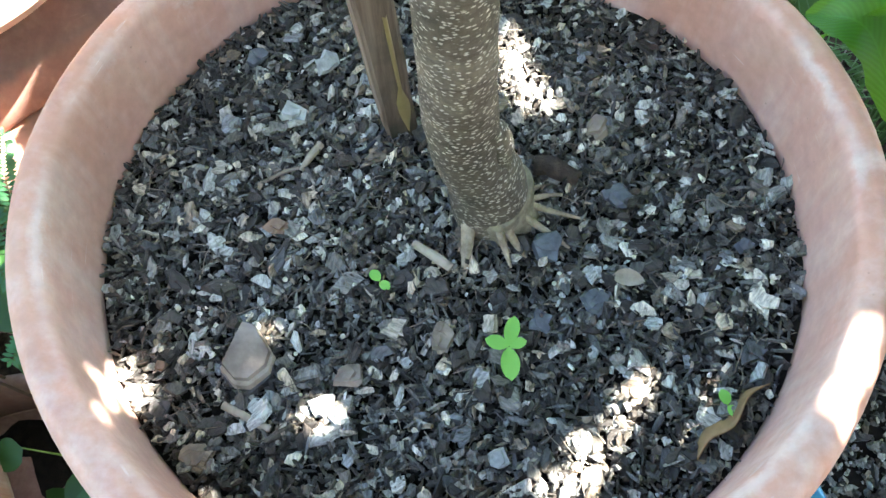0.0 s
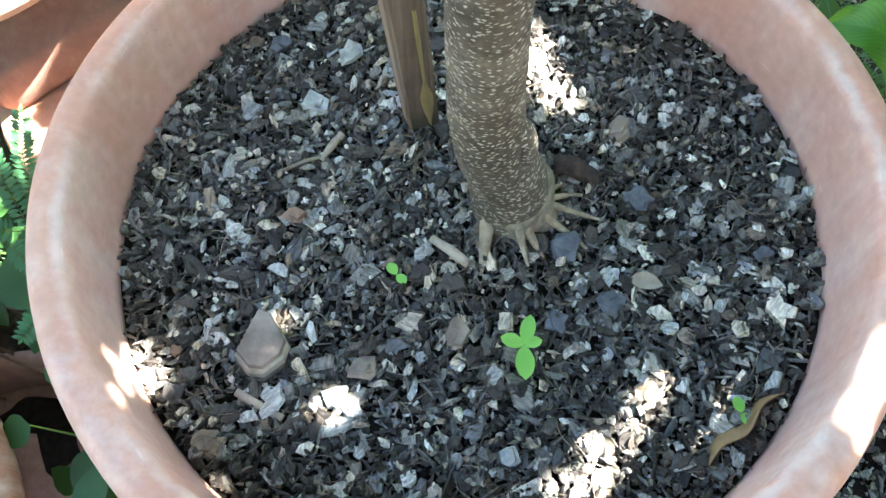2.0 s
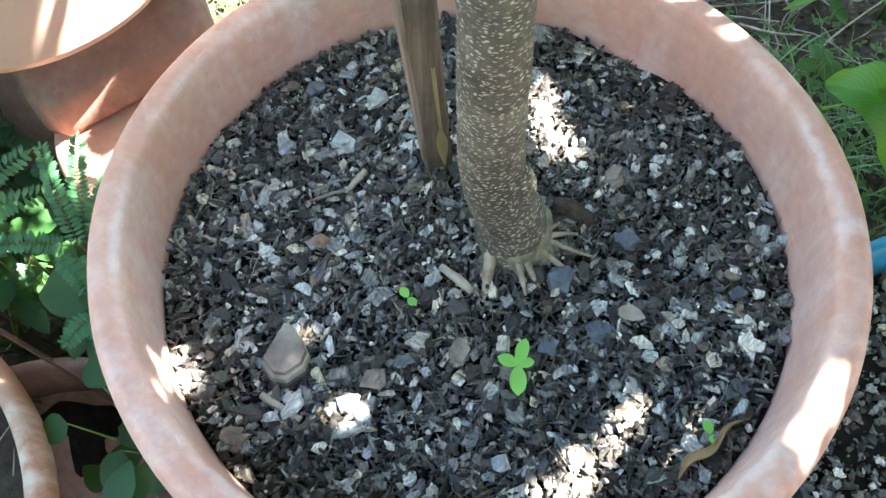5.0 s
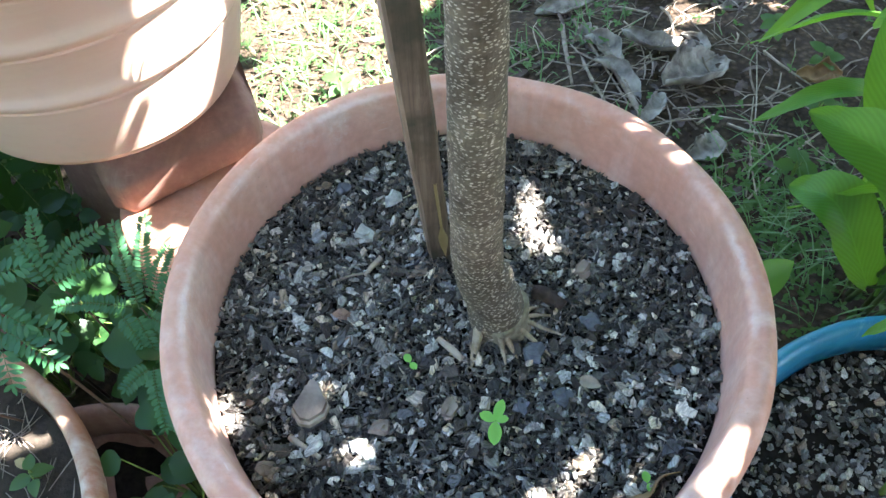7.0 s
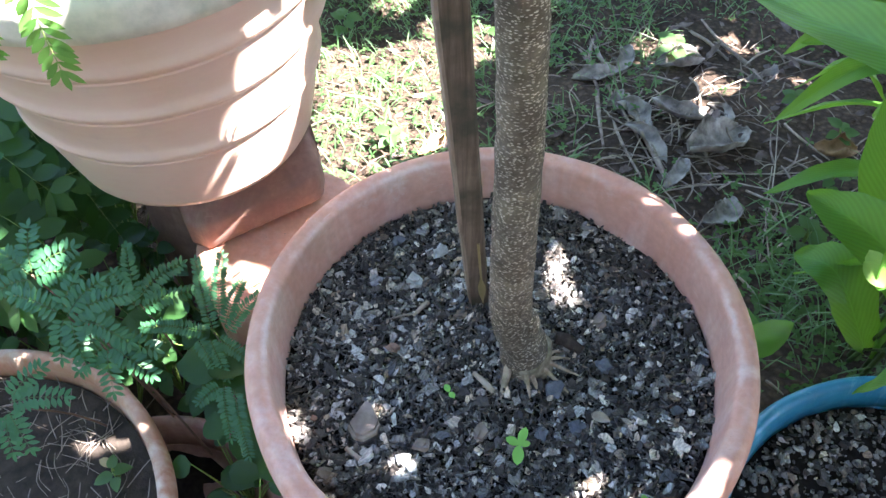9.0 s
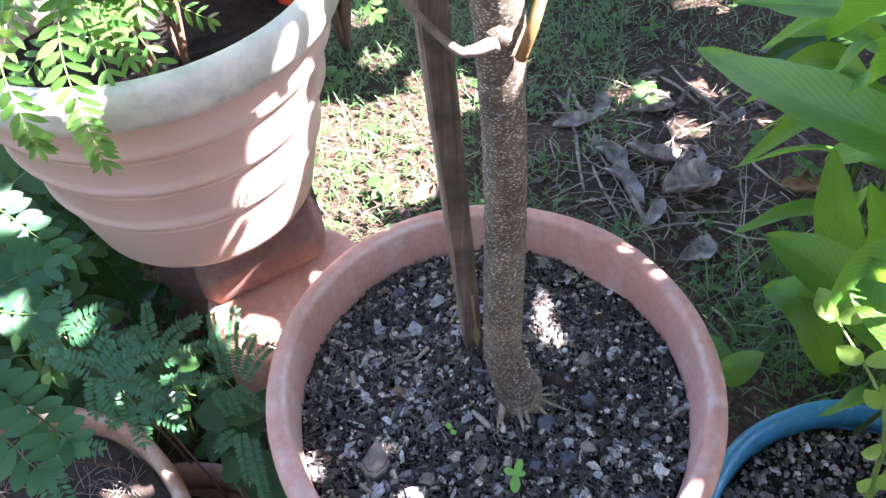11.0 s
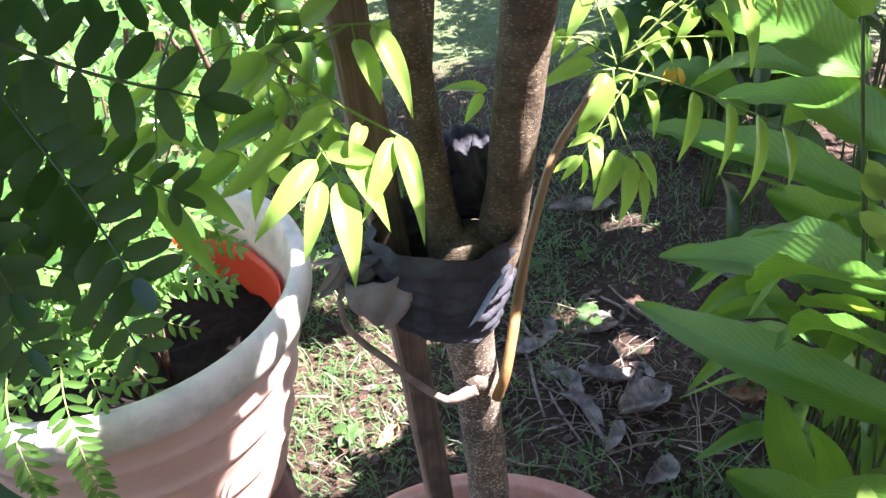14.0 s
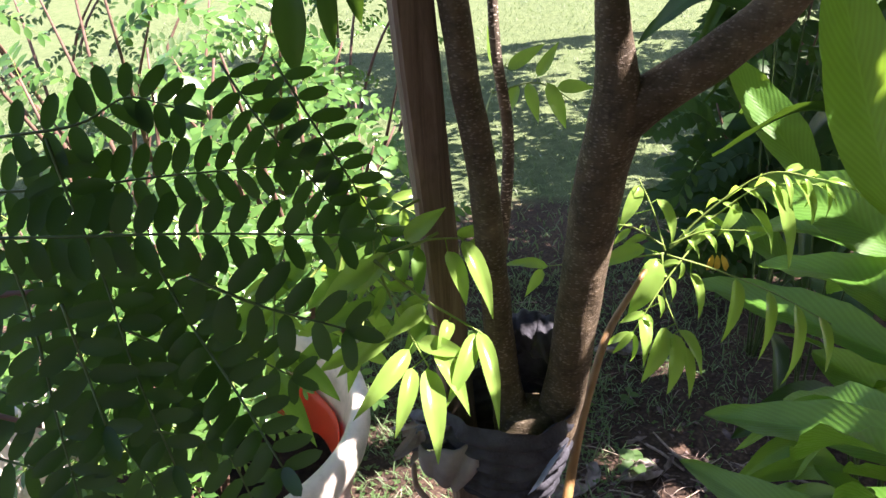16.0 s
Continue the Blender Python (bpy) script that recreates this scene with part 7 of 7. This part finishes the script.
loose("twig", [(0.1325, 0.1956, 0.003), (0.1419, 0.1829, 0.004), (0.1455, 0.1690, 0.003)], [0.001, 0.0012, 0.0009], DRY_WOOD, "pale straw-like twig on the mix", "twig")
loose("wood_block", [(0.0534, 0.0349, 0.005), (0.0646, 0.0320, 0.006), (0.0794, 0.0242, 0.004)], [0.006, 0.0066, 0.005], DARK_BARK, "chunk of dark bark half sunk behind the trunk", "bark piece")


def build_dry_leaf():
    o = on_soil(0.1377, -0.1266, 0.004)
    ob = thing("dry_leaf", o, "curled dry brown leaf lying on the mix", "dry leaf")
    POTTED.append(ob)
    bm = bmesh.new()
    line = bend([on_soil(x, y, h) - o for x, y, h in ((0.1219, -0.1450, 0.003), (0.1293, -0.1335, 0.006), (0.1428, -0.1252, 0.006), (0.1525, -0.1133, 0.008), (0.1667, -0.1073, 0.005))], 6)
    rows = []
    for i, p in enumerate(line):
        u = i / (len(line) - 1)
        w = 0.0012 + 0.0075 * math.sin(math.pi * u ** 1.5) ** 0.8
        a = 0.5 + 2.2 * u
        s = Vector((math.cos(a) * 0.5, -math.sin(a) * 0.6, 0.8))
        rows.append([bm.verts.new(p + s * w * k + Vector((0, 0, 0.0015 * math.sin(9 * u + k)))) for k in (-1, -0.5, 0, 0.5, 1)])
    for a, b in zip(rows, rows[1:]):
        for k in range(4):
            bm.faces.new((a[k], a[k + 1], b[k + 1], b[k]))
    leaf = part("blade", bm, DRY_BROWN, ob)
    leaf.modifiers.new("thickness", "SOLIDIFY").thickness = 0.0008
    ob = thing("dry_leaf", on_soil(0.1001, -0.0422, 0.003), "small folded yellow-brown dry leaf on the mix", "dry leaf")
    POTTED.append(ob)
    bm = bmesh.new()
    blade(bm, (-0.008, 0.002, 0.001), (1, -0.3, 0.2), (0, -0.3, 1), 0.019, 0.010, 6, 0.9, 0.3, cols=2)
    part("blade", bm, DRY_WOOD, ob)


build_dry_leaf()

# marked pieces: pale, blue-grey and rusty flakes that lie in known spots
PALE = plain("pale_flake", (0.20, 0.205, 0.195), (0.46, 0.465, 0.43), 120, 0.8)
SLATE = plain("slate_flake", (0.05, 0.055, 0.065), (0.13, 0.138, 0.155), 120, 0.55)
RUST = plain("rusty_flake", (0.13, 0.085, 0.06), (0.27, 0.18, 0.125), 120, 0.8)


def chip_mesh(name, size, seed, material, flat=0.3, long=1.0):
    bm = bmesh.new()
    shape = random.Random(seed)
    flake(bm, (0, 0, 0), size, shape, flat, 0.12, long)
    # a thinner sheet of the same bark split off on top
    flake(bm, (0.10 * size * shape.uniform(-1, 1), 0.10 * size * shape.uniform(-1, 1), size * flat * 0.55), size * shape.uniform(0.6, 0.85), shape, flat * 0.5, 0.08, long)
    return finish(name, bm, material, False)


def chip(mesh, x, y, lift, turn, parent):
    ob = new("bark_chip", mesh)
    ob.parent = parent
    ob.location = on_soil(x, y, lift) - parent.location
    ob.rotation_euler = turn
    return ob


for k, (x, y, s, m, long) in enumerate(((-0.0773, 0.1187, 0.016, PALE, 1.25), (-0.1233, 0.1268, 0.015, SLATE, 1.2), (0.1714, -0.0236, 0.012, SLATE, 1.2), (-0.0614, -0.1163, 0.013, PALE, 1.0), (-0.0717, -0.1115, 0.017, PALE, 1.1), (-0.0580, -0.0946, 0.015, TWIG, 1.2),
                                        (-0.1108, -0.0638, 0.010, PALE, 1.1), (-0.1029, -0.0008, 0.016, RUST, 1.3), (-0.0988, 0.0803, 0.018, PALE, 1.2), (-0.1605, -0.0861, 0.008, RUST, 1.0), (0.0228, -0.1417, 0.012, PALE, 1.2), (0.0569, -0.0197, 0.017, SLATE, 1.3),
                                        (0.1008, 0.0127, 0.016, SLATE, 1.5), (0.0495, -0.0663, 0.014, SLATE, 1.6), (-0.0074, -0.0734, 0.016, TWIG, 1.2), (0.0816, -0.0562, 0.013, SLATE, 1.5), (-0.1377, -0.1350, 0.015, TWIG, 1.3), (0.0952, 0.0618, 0.02, TWIG, 1.2))):
    chip(chip_mesh("marked_chip", s, 100 + k, m, 0.28, long), x, y, 0.004, (rng.gauss(0, 0.2), rng.gauss(0, 0.2), rng.uniform(0, 6.28)), MIX)

shapes = [chip_mesh("bark_chip", 1.0, 300 + k, CHIP_ONE, rng.uniform(0.10, 0.24), rng.choice((1.0, 1.2, 1.4, 1.8))) for k in range(30)]
placed = 0
while placed < 290:
    r, a = 0.198 * math.sqrt(rng.random()), rng.uniform(0, 6.28)
    x, y = r * math.cos(a), r * math.sin(a)
    if math.hypot(x - 0.028, y - 0.009) < 0.03:
        continue
    s = rng.choice((0.007, 0.008, 0.009, 0.010, 0.0115, 0.013, 0.0145))
    ob = chip(shapes[placed % 30], x, y, 0.0025, (rng.gauss(0, 0.28), rng.gauss(0, 0.28), rng.uniform(0, 6.28)), MIX)
    ob.scale = (s, s, s)
    placed += 1

bm = bmesh.new()
for k in range(15000):
    r, a = 0.2035 * math.sqrt(rng.random()), rng.uniform(0, 6.28)
    x, y = r * math.cos(a), r * math.sin(a)
    flake(bm, on_soil(x, y, rng.uniform(-0.003, 0.0015)) - MIX.location, 0.0014 + 0.0035 * rng.random() ** 1.5, rng, rng.uniform(0.2, 0.7), 0.8, rng.choice((1, 1.3, 2.0, 3.0, 4.0)))
for k in range(2600):
    r, a = 0.2035 * math.sqrt(rng.random()), rng.uniform(0, 6.28)
    flake(bm, on_soil(r * math.cos(a), r * math.sin(a), rng.uniform(-0.001, 0.003)) - MIX.location, rng.uniform(0.0014, 0.0024), rng, 0.6, 0.5, rng.uniform(4, 9))
tagged(part("crumb_layer", bm, CHIP_FINE, MIX, smooth=False), kind="stuff")

bm = bmesh.new()
for k in range(5400):
    r, a = 0.2035 * math.sqrt(rng.random()), rng.uniform(0, 6.28)
    x, y = r * math.cos(a), r * math.sin(a)
    s = 0.0024 + 0.0074 * rng.random() ** 2.1
    flake(bm, on_soil(x, y, rng.uniform(-0.0035, 0.0035)) - MIX.location, s, rng, rng.uniform(0.10, 0.30), 0.5, rng.choice((1.1, 1.4, 1.8, 2.4)))
tagged(part("flake_layer", bm, CHIP_MANY, MIX, smooth=False), kind="stuff")

bm = bmesh.new()
for k in range(380):
    r, a = 0.2 * math.sqrt(rng.random()), rng.uniform(0, 6.28)
    p = on_soil(r * math.cos(a), r * math.sin(a), rng.uniform(0.0, 0.003)) - MIX.location
    b, l = rng.uniform(0, 6.28), rng.uniform(0.006, 0.022)
    d = Vector((math.cos(b), math.sin(b), rng.uniform(-0.1, 0.25))) * l
    tube(bm, [p, p + d * 0.5 + Vector((rng.uniform(-1, 1), rng.uniform(-1, 1), 0.8)) * l * 0.12, p + d], [0.00035, 0.0003, 0.0002], 4, 3)
tagged(part("fibre_mat", bm, TWIG, MIX), kind="stuff")

bm = bmesh.new()
for k in range(44):
    r, a = 0.195 * math.sqrt(rng.random()), rng.uniform(0, 6.28)
    p = on_soil(r * math.cos(a), r * math.sin(a), 0.003) - MIX.location
    bmesh.ops.create_icosphere(bm, subdivisions=2, radius=rng.uniform(0.0009, 0.0018), matrix=Matrix.Translation(p))
tagged(part("bead_scatter", bm, PERLITE, MIX), kind="stuff")

# the same mix, in its shaded copy, in the blue pot; straw in the old one
blue_mix = thing("potting_mix", (0.524, -0.042, 0.345), "bark flakes covering the soil of the blue pot", "potting mix")
bm = bmesh.new()
for k in range(5200):
    r, a = 0.222 * math.sqrt(rng.random()), rng.uniform(0, 6.28)
    s = 0.003 + 0.009 * rng.random() ** 2.0
    flake(bm, (r * math.cos(a), r * math.sin(a), rng.uniform(0.0, 0.006)), s, rng, rng.uniform(0.15, 0.5), 0.4, rng.choice((1, 1, 1.4, 2.0)))
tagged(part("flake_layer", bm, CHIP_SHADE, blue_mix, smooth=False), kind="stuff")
for k in range(110):
    r, a = 0.215 * math.sqrt(rng.random()), rng.uniform(0, 6.28)
    ob = new("bark_chip", shapes[k % 30])
    ob.parent = blue_mix
    ob.location = (r * math.cos(a), r * math.sin(a), 0.007)
    ob.rotation_euler = (rng.gauss(0, 0.28), rng.gauss(0, 0.28), rng.uniform(0, 6.28))
    q = rng.uniform(0.007, 0.012)
    ob.scale = (q, q, q)
bm = bmesh.new()
for k in range(420):
    r, a = 0.225 * math.sqrt(rng.random()), rng.uniform(0, 6.28)
    p = Vector((-0.61 + r * math.cos(a), -0.225 + r * math.sin(a), 0.405 + rng.uniform(-0.004, 0.012)))
    b, l = rng.uniform(0, 6.28), rng.uniform(0.015, 0.07)
    d = Vector((math.cos(b), math.sin(b), rng.uniform(-0.1, 0.15))) * l
    tube(bm, [p, p + d * 0.5 + Vector((rng.uniform(-1, 1), rng.uniform(-1, 1), 0.6)) * l * 0.15, p + d], [0.0007, 0.0006, 0.0004], 4, 3)
tagged(new("straw_litter", finish("straw_litter", bm, TWIG)), "brown straw and rootlets on the dry soil", "litter", kind="stuff")
broad_weed("broadleaf_weed", (-0.46, -0.10, 0.41), [((-0.44, -0.09, 0.425), 0.025, 0.016, (0, 0, 1)), ((-0.48, -0.12, 0.425), 0.025, 0.016, (0, 0, 1)), ((-0.445, -0.125, 0.43), 0.022, 0.014, (0, 0, 1)), ((-0.47, -0.08, 0.43), 0.022, 0.014, (0, 0, 1))], LEAF_WEED, "small green weed in the dry soil")
yellow = thing("fallen_leaf", (-0.478, -0.088, 0.42), "small fallen yellow leaf on dry soil", "leaf")
bm = bmesh.new()
blade(bm, (-0.01, 0, 0), (1, -0.2, 0), (0, 0, 1), 0.024, 0.012, 6, 0.3, 0.3, cols=2)
part("blade", bm, RESIN, yellow)

# lean the pot and all that stands in it
for ob in POTTED:
    ob.matrix_world = LEAN @ Matrix.Translation(ob.location)
